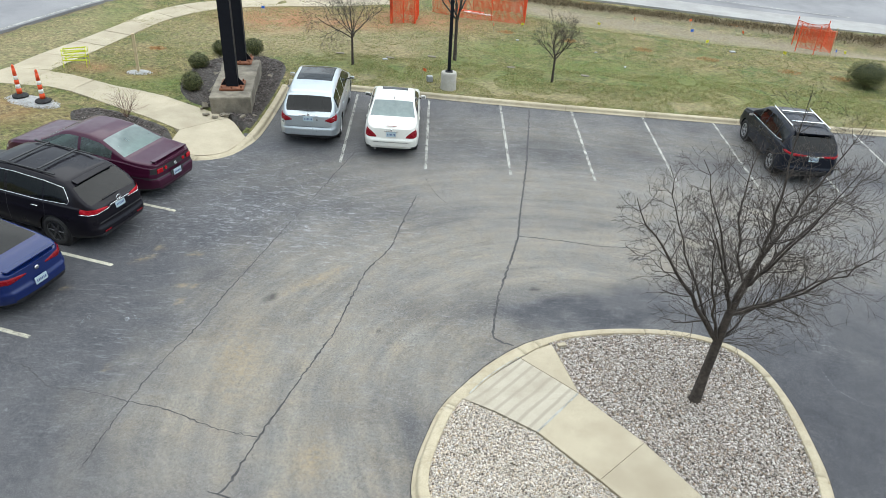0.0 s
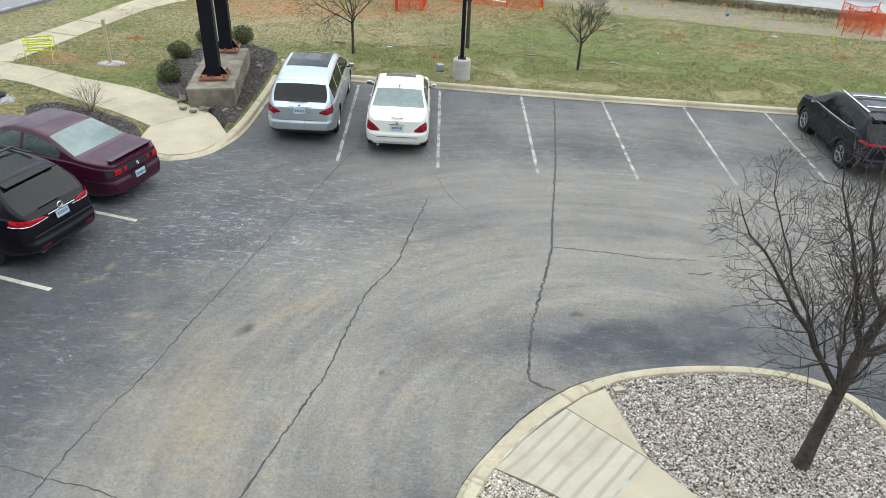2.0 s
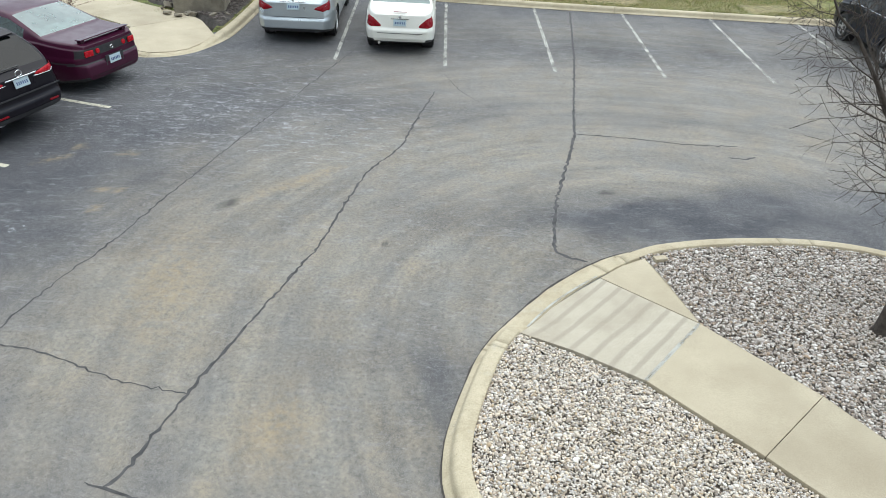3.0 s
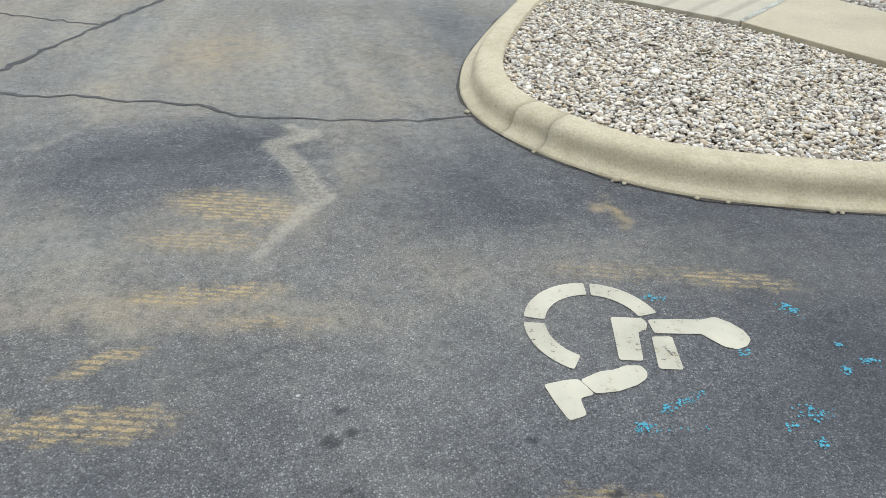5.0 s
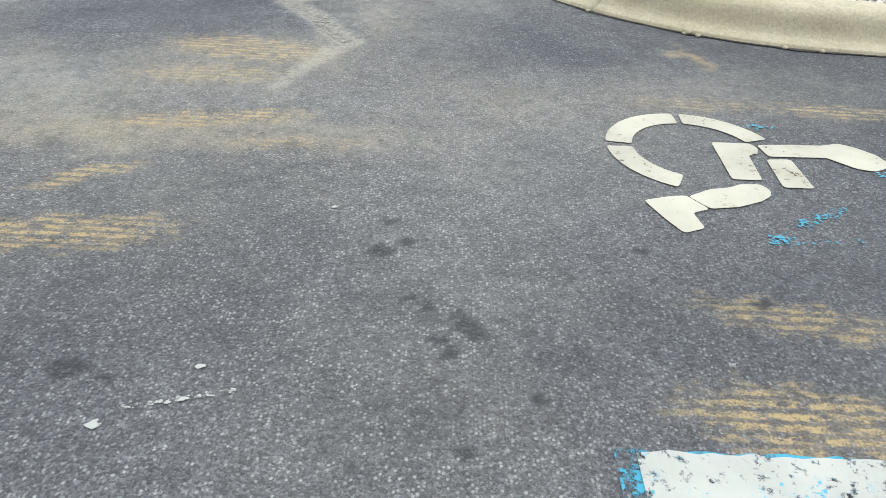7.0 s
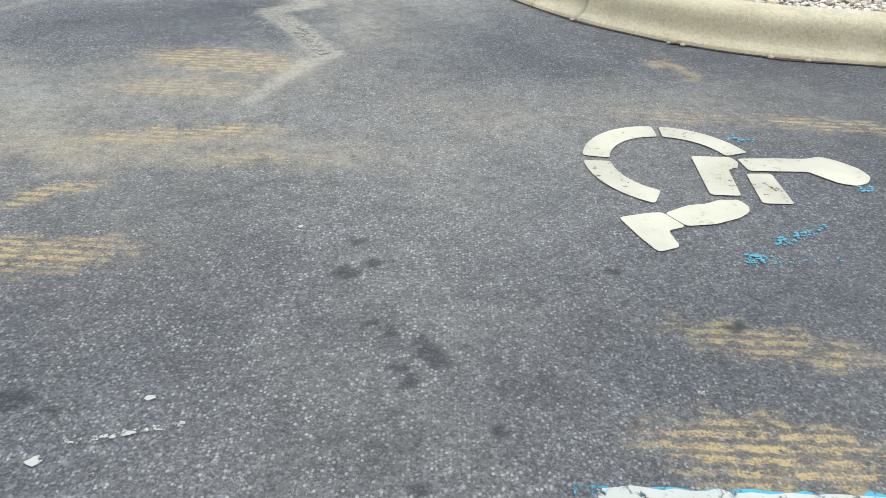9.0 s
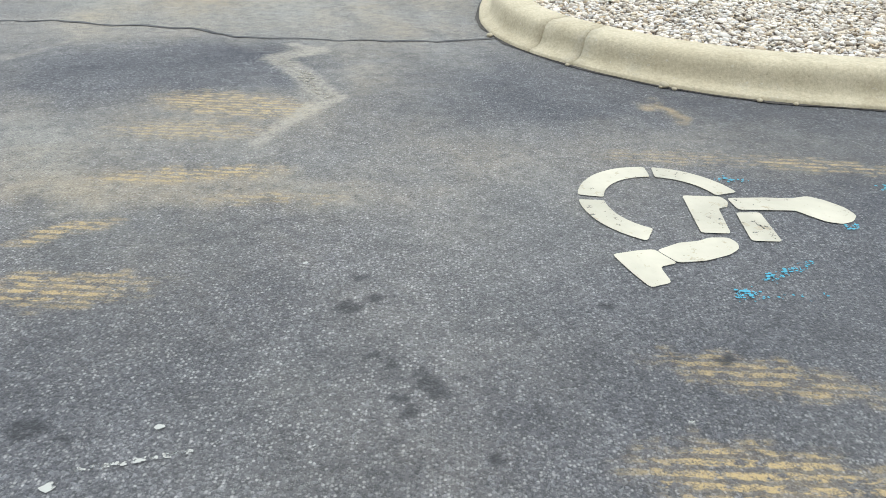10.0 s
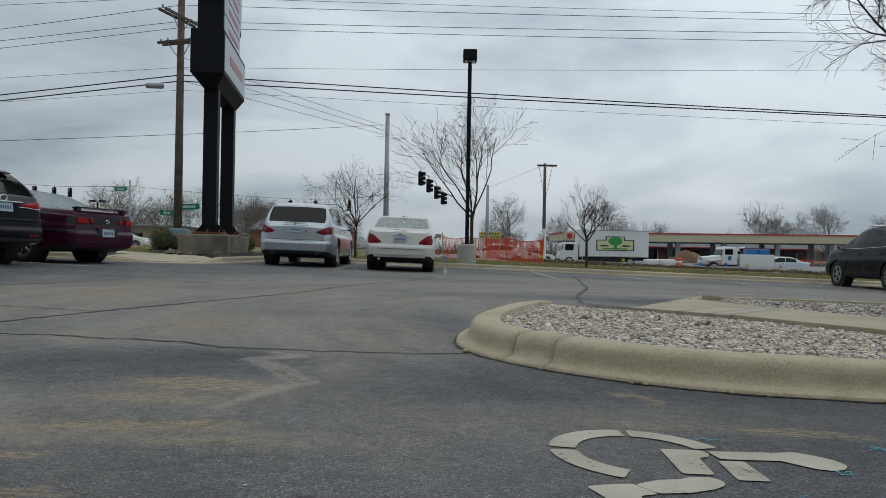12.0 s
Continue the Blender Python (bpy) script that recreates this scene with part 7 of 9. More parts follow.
charcoal = dict(brightwork=(((1.05, 1.09), (0.0, 1.11), (-1.2, 1.15), (-1.6, 1.22)),), lamps=(("tail_lamp", TAIL_BRIGHT, -0.42, 0.34, (1.0, 0.98, 1.02), (1.05, 1.07, 1.09)),), L=4.6, W=1.84, r=0.36, rear=-1.3, front=1.36, paint=CHARCOAL_PAINT, doors=(-1.1, -0.05, 0.95), round=0.14, tumble=0.17, skirt=0.34, low=((-2.3, 0.4), (-1.8, 0.28), (1.8, 0.26), (2.3, 0.3)),
                top=((-2.3, 1.02), (-2.24, 1.1), (-2.18, 1.15), (-1.78, 1.55), (-1.65, 1.61), (-1.1, 1.67), (-0.3, 1.7), (0.25, 1.67), (0.55, 1.6), (1.3, 1.14), (1.4, 1.12), (2.05, 1.0), (2.22, 0.86), (2.3, 0.66)),
                belt=((-2.3, 0.92), (-2.0, 1.12), (0, 1.07), (1.2, 1.03), (2.0, 0.92), (2.3, 0.58)), seat_x=0.2, shear_r=0.08,
                mirror=(0.95, 1.13), handles=(-0.85, 0.15), handle_z=0.96, plate=(-2.33, 0.93, 8), spokes=5, rim=RIM, tw=0.23,
                looks={"windscreen": GLASS_DARK, "rear_window": GLASS_DARK, "side_window": GLASS_DARK, "rear_side_window": GLASS_DARK, "quarter_window": GLASS_DARK, "tail_lamp": TAIL_BRIGHT, "headlamp": CLEAR_LENS, "bumper_skin": TRIM},
                cuts=glass_cuts((("rear_window", "roof", -2.17, -1.82, 0.66, 0, 9), ("windscreen", "roof", 0.6, 1.28, 0.7, 0, 9), ("side_window", "green", 0.0, 1.05, 9, 1.12, 1.6), ("rear_side_window", "green", -1.05, -0.1, 9, 1.12, 1.59), ("quarter_window", "green", -1.7, -1.12, 9, 1.16, 1.54)))
+ [("headlamp_1", lambda k, x, y, z: k in ("side", "roof", "green") and x > 2.05 and y > 0.5 and z > 0.72), ("headlamp_2", lambda k, x, y, z: k in ("side", "roof", "green") and x > 2.05 and y < -0.5 and z > 0.72), ("bumper_skin", lambda k, x, y, z: k == "back" and z < 0.55)],
                extras=(("roof_rail", CHROME, tube((-1.5, 0.6, 1.69), (0.2, 0.6, 1.73), 0.024)), ("roof_rail", CHROME, tube((-1.5, -0.6, 1.69), (0.2, -0.6, 1.73), 0.024)), ("cross_bar", CHROME, bar((0.08, 1.1, 0.03), (-1.2, 0, 1.75))), ("cross_bar", CHROME, bar((0.08, 1.1, 0.03), (-0.3, 0, 1.76))), ("tailgate_bar", CHROME, bar((0.02, 0.6, 0.025), (-2.33, 0, 1.02))), ("roof_spoiler", CHARCOAL_PAINT, bar((0.22, 1.2, 0.03), (-1.78, 0, 1.62), (0, -8, 0), 0.012))))
car("sport_utility_vehicle", lying(11.88, 22.75, 88), "dark charcoal compact sport utility vehicle with silver roof rails", charcoal)

# ---- sign, poles, lawn things ----
STEEL = plain("dark_painted_steel", (0.008, 0.009, 0.013), 0.55, 0.0)
STEEL.node_tree.nodes["Principled BSDF"].inputs["Specular IOR Level"].default_value = 0.15
RUST = rough_surface("rusty_steel", (0.14, 0.05, 0.025), (0.28, 0.11, 0.055), 4, 50, 0.9, 0.6, 0.006)
WOOD_POLE = rough_surface("weathered_pole_wood", (0.07, 0.055, 0.042), (0.15, 0.12, 0.095), 3, 40, 0.95, 0.8, 0.01)
GALV = plain("galvanised_steel", (0.34, 0.36, 0.38), 0.5, 0.5)
SIGN_FACE = plain("pale_sign_panel", (0.5, 0.53, 0.56), 0.4)
SIGN_RED = plain("faded_red_panel", (0.42, 0.16, 0.17), 0.45)
GREEN_SIGN = plain("green_street_sign", (0.0, 0.2, 0.13), 0.45)
PALE_BAR = plain("sign_bars", (0.6, 0.66, 0.62), 0.5)
LUMBER = rough_surface("new_lumber", (0.42, 0.33, 0.19), (0.55, 0.45, 0.29), 4, 40, 0.85, 0.4)
ORANGE = plain("orange_plastic", (0.72, 0.075, 0.015), 0.6)
WHITE_BAND = plain("white_band", (0.75, 0.74, 0.7), 0.5)
YELLOW = plain("yellow_green_plastic", (0.6, 0.66, 0.04), 0.5)
SALT = rough_surface("white_crushed_stone", (0.42, 0.42, 0.41), (0.62, 0.62, 0.61), 6, 45, 0.95, 1.0, 0.02)
WIRE = plain("black_cable", (0.02, 0.02, 0.022), 0.6)

AXIS = math.degrees(math.atan2(26.6 - 23.68, -7.85 + 7.42))
ux, uy = math.cos(radians(AXIS)), math.sin(radians(AXIS))


def along(d, side=0.0):
    """A plan point on the sign's own axis, d metres from the first column."""
    return -7.42 + ux * d - uy * side, 23.68 + uy * d + ux * side


# pedestal
bm = bmesh.new()
box(bm, (1.36, 4.15, 0.9), (0, 0, 0.27), bevel=0.05, segments=2)
bmesh.ops.subdivide_edges(bm, edges=bm.edges[:], cuts=6, use_grid_fill=True)
for v in bm.verts:
    k = noise.noise(v.co * 2.3) * 0.05 + noise.noise(v.co * 7) * 0.03
    v.co += Vector((k, noise.noise(v.co * 2.9 + Vector((9, 0, 0))) * 0.03, k * 0.4))
px, py = along(1.0)
ped = link("sign_pedestal", bm, OLD_CONCRETE)
ped.matrix_world = stood(px, py, AXIS - 90)
tagged(ped, "chipped weathered concrete pedestal under the sign columns", "pedestal")

rubble_rng = random.Random(17)
for k in range(16):
    d, side = rubble_rng.uniform(-1.3, 3.0), rubble_rng.choice((-1, 1)) * rubble_rng.uniform(0.8, 1.05)
    if k < 6:
        d, side = rubble_rng.uniform(-1.6, -1.2), rubble_rng.uniform(-0.9, 0.9)
    size = rubble_rng.uniform(0.08, 0.24)
    bm = box(bmesh.new(), (size, size * rubble_rng.uniform(0.5, 0.9), size * rubble_rng.uniform(0.25, 0.5)), (0, 0, 0), (rubble_rng.uniform(-25, 25), rubble_rng.uniform(-25, 25), 0), size * 0.06)
    for v in bm.verts:
        v.co += Vector((noise.noise(v.co * 11 + Vector((k, 0, 0))), noise.noise(v.co * 11 + Vector((0, k, 0))), noise.noise(v.co * 11))) * size * 0.14
    chunk = link("rubble", bm, OLD_CONCRETE)
    rx, ry = along(d, side)
    chunk.matrix_world = stood(rx, ry, 47 * k, 0.19)
    tagged(chunk, "broken lump of grey concrete beside the pedestal", "rubble", "lumps of rubble")

# the sign with its two columns
sx, sy = along(0)
sign = thing("pylon_sign", stood(sx, sy, AXIS - 90), "tall dark steel pylon sign on two columns", "sign")
for d in (0.0, 2.88):
    bm = box(bmesh.new(), (0.4, 0.4, 7.2), (0, d, 4.35), bevel=0.015)
    col = part("column", bm, STEEL, sign)
    bm = bmesh.new()
    box(bm, (0.82, 0.95, 0.05), (0, d, 0.775), bevel=0.008)
    part("base_plate", bm, RUST, col)
    for x, y in ((-0.33, -0.38), (0.33, -0.38), (-0.33, 0.38), (0.33, 0.38), (0, -0.4), (0, 0.4)):
        part("anchor_bolt", rod(bmesh.new(), (x, d + y, 0.79), (x, d + y, 0.88), 0.03, sides=6), RUST, col)
    for s in (-1, 1):
        bm = bmesh.new()
        vs = [bm.verts.new((s * 0.2, d + t, z)) for t in (-0.02, 0.02) for z in (0.8, 1.08)] + [bm.verts.new((s * 0.4, d + t, 0.8)) for t in (-0.02, 0.02)]
        bm.faces.new((vs[0], vs[1], vs[4])), bm.faces.new((vs[2], vs[3], vs[5]))
        bm.faces.new((vs[1], vs[3], vs[5], vs[4])), bm.faces.new((vs[0], vs[2], vs[5], vs[4]))
        part("gusset", bm, STEEL, col)
    bm = box(bmesh.new(), (0.72, 0.86, 0.06), (0, d, 0.735), bevel=0.01)
    part("grout_pad", bm, RUST, col)


def cabinet(y0, y1, z0, z1, thick, faces, label):
    bm = bmesh.new()
    box(bm, (thick, y1 - y0, z1 - z0), (0, (y0 + y1) / 2, (z0 + z1) / 2), bevel=0.02)
    cab = part("cabinet", bm, STEEL, sign, label)
    for s in (-1, 1):
        for fz0, fz1, mat in faces:
            bm = box(bmesh.new(), (0.02, y1 - y0 - 0.16, fz1 - fz0), (s * (thick / 2 + 0.006), (y0 + y1) / 2, (fz0 + fz1) / 2), bevel=0.005)
            face = part("sign_panel", bm, mat, cab)
            bm = box(bmesh.new(), (0.008, (y1 - y0) * 0.6, (fz1 - fz0) * 0.26), (s * (thick / 2 + 0.018), (y0 + y1) / 2 + 0.15, (fz0 + fz1) / 2))
            part("bar", bm, SIGN_RED if mat is SIGN_FACE else SIGN_FACE, face)
    return cab


cabinet(-0.85, 3.15, 5.25, 6.5, 0.92, ((5.36, 6.38, SIGN_FACE),), "dark lower cabinet with a faded pale and red face")
bm = bmesh.new()
vs = [bm.verts.new(p) for p in ((-0.44, -0.8, 5.25), (0.44, -0.8, 5.25), (0.2, -0.4, 4.95), (-0.2, -0.4, 4.95), (-0.44, 3.1, 5.25), (0.44, 3.1, 5.25), (0.2, 3.1, 4.95), (-0.2, 3.1, 4.95))]
for q in ((0, 1, 2, 3), (4, 5, 6, 7), (0, 1, 5, 4), (1, 2, 6, 5), (2, 3, 7, 6), (3, 0, 4, 7)):
    bm.faces.new([vs[i] for i in q])
part("cabinet_foot", bm, STEEL, sign)
cabinet(-0.45, 2.6, 6.45, 9.4, 0.72, tuple((6.55 + 0.58 * k, 7.08 + 0.58 * k, SIGN_FACE) for k in range(5)), "dark upper cabinet with pale letter panels")
cabinet(-0.6, 3.6, 7.55, 10.6, 0.5, ((7.7, 10.4, SIGN_FACE),), "topmost sign cabinet")

# parking light
lamp = thing("parking_lamp", stood(0.16, 26.93), "black square-headed car park light on a concrete footing", "street lamp")
bm = bmesh.new()
lathe(bm, ((0.3, -0.2), (0.31, 0.0), (0.305, 0.72), (0.29, 0.78), (0.26, 0.8)), 28)
part("footing", bm, rough_surface("footing_concrete", (0.34, 0.33, 0.29), (0.46, 0.44, 0.4), 2, 60, 0.9, 0.5), lamp, smooth=True)
bm = box(bmesh.new(), (0.13, 0.13, 6.2), (0, 0, 3.9), bevel=0.012)
pole = part("pole", bm, STEEL, lamp)
part("base_plate", box(bmesh.new(), (0.28, 0.28, 0.03), (0, 0, 0.815), bevel=0.005), STEEL, pole)
bm = bmesh.new()
lathe(bm, ((0.3, 6.94), (0.33, 7.0), (0.33, 7.28), (0.28, 7.32)), 4)
bmesh.ops.rotate(bm, verts=bm.verts[:], cent=(0, 0, 0), matrix=Matrix.Rotation(radians(45), 3, "Z"))
head = part("lamp_head", bm, STEEL, lamp)
part("lens", box(bmesh.new(), (0.34, 0.34, 0.02), (0, 0, 6.935), bevel=0.005), CLEAR_LENS, head)

# small posts and cones
post = thing("wooden_post", stood(-11.7, 26.1, 12, 0.1), "plain new timber post set in white crushed stone", "post")
part("timber", box(bmesh.new(), (0.1, 0.1, 1.55), (0, 0, 0.72), (0, 1.5, 0), 0.006), LUMBER, post)


def stone_patch(name, cx, cy, rx, ry, turn, label):
    rng = random.Random(int(rx * 1000))
    vs, fs = [], []
    base = 0
    shapes = pebble_shapes(4, rng)
    for _ in range(int(rx * ry * 7000)):
        a, r = rng.uniform(0, 6.3), math.sqrt(rng.random()) * (1 + 0.18 * math.sin(rng.uniform(0, 6.3)))
        u, v = rx * r * math.cos(a), ry * r * math.sin(a)
        c, s = math.cos(radians(turn)), math.sin(radians(turn))
        x, y = cx + u * c - v * s, cy + u * s + v * c
        sv, sf = shapes[rng.randrange(4)]
        k = rng.uniform(0.01, 0.024)
        vs.append(sv * np.array((k, k, k * 0.6)) + np.array((x, y, gz(x) + 0.13 + 0.06 * (1 - r))))
        fs.append(sf + base)
        base += len(sv)
    return tagged(raw(name, np.concatenate(vs).tolist(), np.concatenate(fs).tolist(), SALT), label, "crushed stone", kind="stuff")


stone_patch("crushed_stone", -11.7, 26.1, 0.42, 0.3, 10, "white crushed stone round a timber post")
stone_patch("crushed_stone", -13.9, 22.45, 0.95, 0.42, -18, "white crushed stone under the striped cones")


def traffic_cone(m, first):
    c = thing("traffic_cone", m, "tall orange channelizer cone with white bands and black foot", "traffic cone", "cones by the path")
    bm = bmesh.new()
    lathe(bm, ((0.26, 0), (0.27, 0.05), (0.2, 0.09), (0.13, 0.12)), 8)
    part("foot", bm, TYRE, c)
    levels = ((0.1, 0.3, ORANGE), (0.3, 0.44, WHITE_BAND), (0.44, 0.6, ORANGE), (0.6, 0.73, WHITE_BAND), (0.73, 0.98, ORANGE))
    for z0, z1, mat in levels:
        bm = bmesh.new()
        lathe(bm, ((0.095 - 0.045 * z0, z0), (0.095 - 0.045 * z1, z1)), 18)
        part("band", bm, mat, c, smooth=True)
    bm = bmesh.new()
    lathe(bm, ((0.03, 0.98), (0.045, 1.0), (0.045, 1.05), (0.02, 1.1)), 10)
    part("grip", bm, ORANGE, c, smooth=True)
    return c


cone = traffic_cone(stood(-14.42, 22.7, 10, 0.18), True)
copy_thing(cone, stood(-13.5, 22.4, 40, 0.18))


def barricade(m, label):
    """A light folding frame that has half collapsed."""
    b = thing("folding_barrier", m, label, "barrier")
    feet = ((-0.42, -0.2), (0.38, -0.26), (-0.34, 0.24), (0.44, 0.2))
    for x, y in feet:
        part("leg", rod(bmesh.new(), (x, y, 0), (x * 1.04 + 0.03, y * 0.6, 0.72), 0.011, sides=6), YELLOW, b)
    for y, skew in ((-0.19, 0.05), (0.19, -0.07)):
        for z in (0.3, 0.5, 0.66):
            part("rail", box(bmesh.new(), (0.84, 0.012, 0.045), (0.02, y, z), (0, math.degrees(skew), math.degrees(skew)), 0.004), YELLOW, b)
        part("cross_strap", rod(bmesh.new(), (-0.4, y, 0.3), (0.4, y, 0.68), 0.009, sides=5), YELLOW, b)
    for x in (-0.4, 0.42):
        part("end_rail", rod(bmesh.new(), (x, -0.19, 0.62), (x, 0.19, 0.64), 0.012, sides=6), YELLOW, b)
    return b


barricade(stood(-14.15, 26.3, 20, 0.1), "yellow-green folding barrier frame leaning on the lawn")


def shrub(m, label, rx, rz, seed, mat, count=2600):
    """An evergreen of many small leaves round a dense core."""
    rng = random.Random(seed)
    s = thing("evergreen_shrub", m, label, "shrub", "evergreen shrubs")
    vs, fs = [], []
    for _ in range(count):
        d = Vector((rng.gauss(0, 1), rng.gauss(0, 1), rng.gauss(0, 1))).normalized()
        r = rng.uniform(0.62, 1.0) * (1 + 0.16 * noise.noise(d * 2.1 + Vector((seed, 0, 0))) + 0.1 * noise.noise(d * 6))
        p = Vector((d.x * rx * r, d.y * rx * r, rz + d.z * rz * r))
        k = rng.uniform(0.018, 0.036)
        a = Vector((rng.gauss(0, 1), rng.gauss(0, 1), rng.gauss(0, 1))).normalized()
        b = a.cross(d).normalized()
        base = len(vs)
        vs += [tuple(p - a * k), tuple(p + b * k * 0.45), tuple(p + a * k), tuple(p - b * k * 0.45)]
        fs.append((base, base + 1, base + 2, base + 3))
    raw("crown", vs, fs, mat, s)
    part("trunk", rod(bmesh.new(), (0, 0, -0.1), (0, 0, rz), 0.05, 0.03, 7), BARK, s)
    bm = bmesh.new()
    bmesh.ops.create_icosphere(bm, subdivisions=3, radius=1.0)
    for v in bm.verts:
        k = 0.7 * (1 + 0.16 * noise.noise(v.co * 2.1 + Vector((seed, 0, 0))))
        v.co = Vector((v.co.x * rx * k, v.co.y * rx * k, rz + v.co.z * rz * k))
    part("inner_growth", bm, SHRUB_CORE, s, smooth=True)
    return s


LEAF = island_material("shrub_leaves", ((0.0, (0.035, 0.045, 0.014)), (0.5, (0.085, 0.1, 0.03)), (1.0, (0.17, 0.16, 0.06))), 0.7, 20)
SHRUB_CORE = rough_surface("shrub_core", (0.01, 0.016, 0.007), (0.025, 0.035, 0.014), 12, 60, 0.95, 1.0, 0.04)
for (x, y, rx, rz, seed) in ((-9.7, 27.1, 0.4, 0.32, 1), (-9.15, 24.55, 0.37, 0.38, 2), (-8.05, 29.3, 0.41, 0.37, 3), (-9.4, 29.1, 0.34, 0.3, 4), (19.2, 31.3, 0.95, 0.6, 5), (22.6, 31.5, 0.9, 0.6, 6)):
    shrub(stood(x, y, 30 * seed, 0.1), "dark green clipped evergreen shrub on the lawn" if x > 0 else "dark green evergreen shrub in the sign bed", rx, rz, seed, LEAF, 4200 if rx < 0.7 else 9000)

# bare shrub in the small bed, lawn trees
def bare_shrub(m, label, seed, n, h):
    rng = random.Random(seed)
    s = thing("bare_shrub", m, label, "shrub")
    wood = rough_surface("reddish_stems", (0.1, 0.055, 0.04), (0.2, 0.12, 0.09), 6, 40, 0.9, 0.3)
    for k in range(n):
        limbs = []
        a = rng.uniform(0, 6.3)
        d = Vector((math.cos(a) * 0.5, math.sin(a) * 0.5, 1))
        grow(rng, Vector((0, 0, -0.02)), d, h * rng.uniform(0.6, 1.0), 0.008, 1, 0, limbs, 35, 0.3, (0, 5), 0.003)
        vs, fs = limbs_mesh(limbs)
        raw("stem", vs, fs, wood, s)
    return s


bare_shrub(stood(-10.4, 21.6, 0, 0.15), "leafless reddish shrub in a mulch bed", 3, 16, 0.9)
bare_tree("lawn_tree", stood(-3.88, 29.0, 30, 0.1), "small leafless ornamental tree on the lawn", 21, 1.35, 3.5, 0.05, (0, 0, 0), 8, (0, 6, 6, 4), 38, 0.2, 0.003, "lawn trees", fan=52)
bare_tree("lawn_tree", stood(0.42, 30.7, 100, 0.1), "tall leafless young tree behind the light pole", 22, 1.9, 5.75, 0.075, (0, 0, 0), 7, (0, 4, 5, 4), 34, 0.5, 0.006, "lawn trees", fan=30)
bare_tree("lawn_tree", stood(4.52, 28.7, 200, 0.1), "small leafless vase-shaped tree on the lawn", 23, 1.15, 2.75, 0.05, (0, 0, 0), 7, (0, 5, 6, 4), 36, 0.35, 0.003, "lawn trees", fan=46)

# orange safety netting
def net_material():
    m, nt, b = tree_of("orange_safety_net")
    b.inputs["Base Color"].default_value = (0.72, 0.1, 0.03, 1)
    b.inputs["Roughness"].default_value = 0.55
    return m


NET = net_material()


def safety_fence(points, height, label, posts=True, sag=0.12, droop=()):
    """Plastic mesh of separate strands hung between stakes."""
    fx, fy = points[0]
    top = thing("safety_fence", Matrix.Translation((0, 0, 0)), label, "fence", "orange safety fences")
    rng = random.Random(int(abs(fx) * 10))
    line = []
    for (ax, ay), (bx, by) in zip(points, points[1:]):
        n = max(3, int(math.hypot(bx - ax, by - ay) / 0.06))
        for i in range(n):
            line.append((ax + (bx - ax) * i / n, ay + (by - ay) * i / n, i / n))
    line.append((*points[-1], 0))
    vs, fs = [], []
    rows = int(height / 0.055)
    grid = []
    for x, y, f in line:
        dip = sag * math.sin(math.pi * f) * (1 + 0.4 * noise.noise((x, y, 0)))
        bulge = 0.16 * noise.noise((x * 1.3, y * 1.3, 4))
        grid.append([(x + bulge, y + bulge, gz(x) + 0.12 + (height - dip) * k / rows) for k in range(rows + 1)])

    def strand(p, q, w):
        p, q = Vector(p), Vector(q)
        d = (q - p).normalized()
        n = d.cross(Vector((0, 1, 0.2))).normalized() * w
        base = len(vs)
        vs.extend([tuple(p - n), tuple(p + n), tuple(q + n), tuple(q - n)])
        fs.append((base, base + 1, base + 2, base + 3))
    for i, colm in enumerate(grid):
        for k in range(rows):
            strand(colm[k], colm[k + 1], 0.0065)
            if i:
                strand(grid[i - 1][k], colm[k], 0.0075)
        if i:
            strand(grid[i - 1][rows], colm[rows], 0.018)
    tagged(raw("netting", vs, fs, NET, top), kind="stuff")
    for x, y in points:
        part("stake", rod(bmesh.new(), (x, y, gz(x) - 0.1), (x + rng.uniform(-0.06, 0.06), y, gz(x) + height + 0.3), 0.025, sides=6), ORANGE if rng.random() < 0.5 else LUMBER, top)
    return top


safety_fence([(-2.8, 36.0), (-2.2, 36.3), (-1.6, 36.3), (-1.5, 38.0), (-2.9, 38.2), (-2.8, 36.0)], 1.2, "orange plastic safety netting boxed round a pit")
safety_fence([(-0.8, 39.2), (0.4, 38.4), (2.4, 38.1), (4.1, 37.9), (4.3, 40.2), (1.5, 41.0)], 1.15, "orange plastic safety netting round the dug clay")
safety_fence([(18.6, 37.5), (19.4, 37.1), (20.2, 36.9), (20.4, 38.4), (19.0, 38.9)], 1.1, "orange plastic safety netting beside the ditch")

# ---- lawn litter and grass ----
def tuft_field(name, count, x0, x1, y0, y1, h, seed, label):
    rng = random.Random(seed)
    vs, fs = [], []
    made = 0
    while made < count:
        x, y = rng.uniform(x0, x1), rng.uniform(y0, y1)
        base_z = lawn_height(x, y)
        if base_z < -0.05 or noise.noise((x * 0.8, y * 0.8, 5)) < -0.25:
            made += 1
            continue
        made += 1
        for _ in range(3):
            a = rng.uniform(0, 6.3)
            w, hh = rng.uniform(0.006, 0.014), h * rng.uniform(0.4, 1.1)
            cx, cy = x + rng.uniform(-0.06, 0.06), y + rng.uniform(-0.06, 0.06)
            dx, dy = math.cos(a) * w, math.sin(a) * w
            b = len(vs)
            z = gz(cx) + base_z - 0.01
            vs += [(cx - dx, cy - dy, z), (cx + dx, cy + dy, z), (cx + rng.uniform(-1, 1) * hh * 0.9, cy + rng.uniform(-1, 1) * hh * 0.9, z + hh)]
            fs.append((b, b + 1, b + 2))
    return tagged(raw(name, vs, fs, BLADES), label, "grass", kind="stuff")


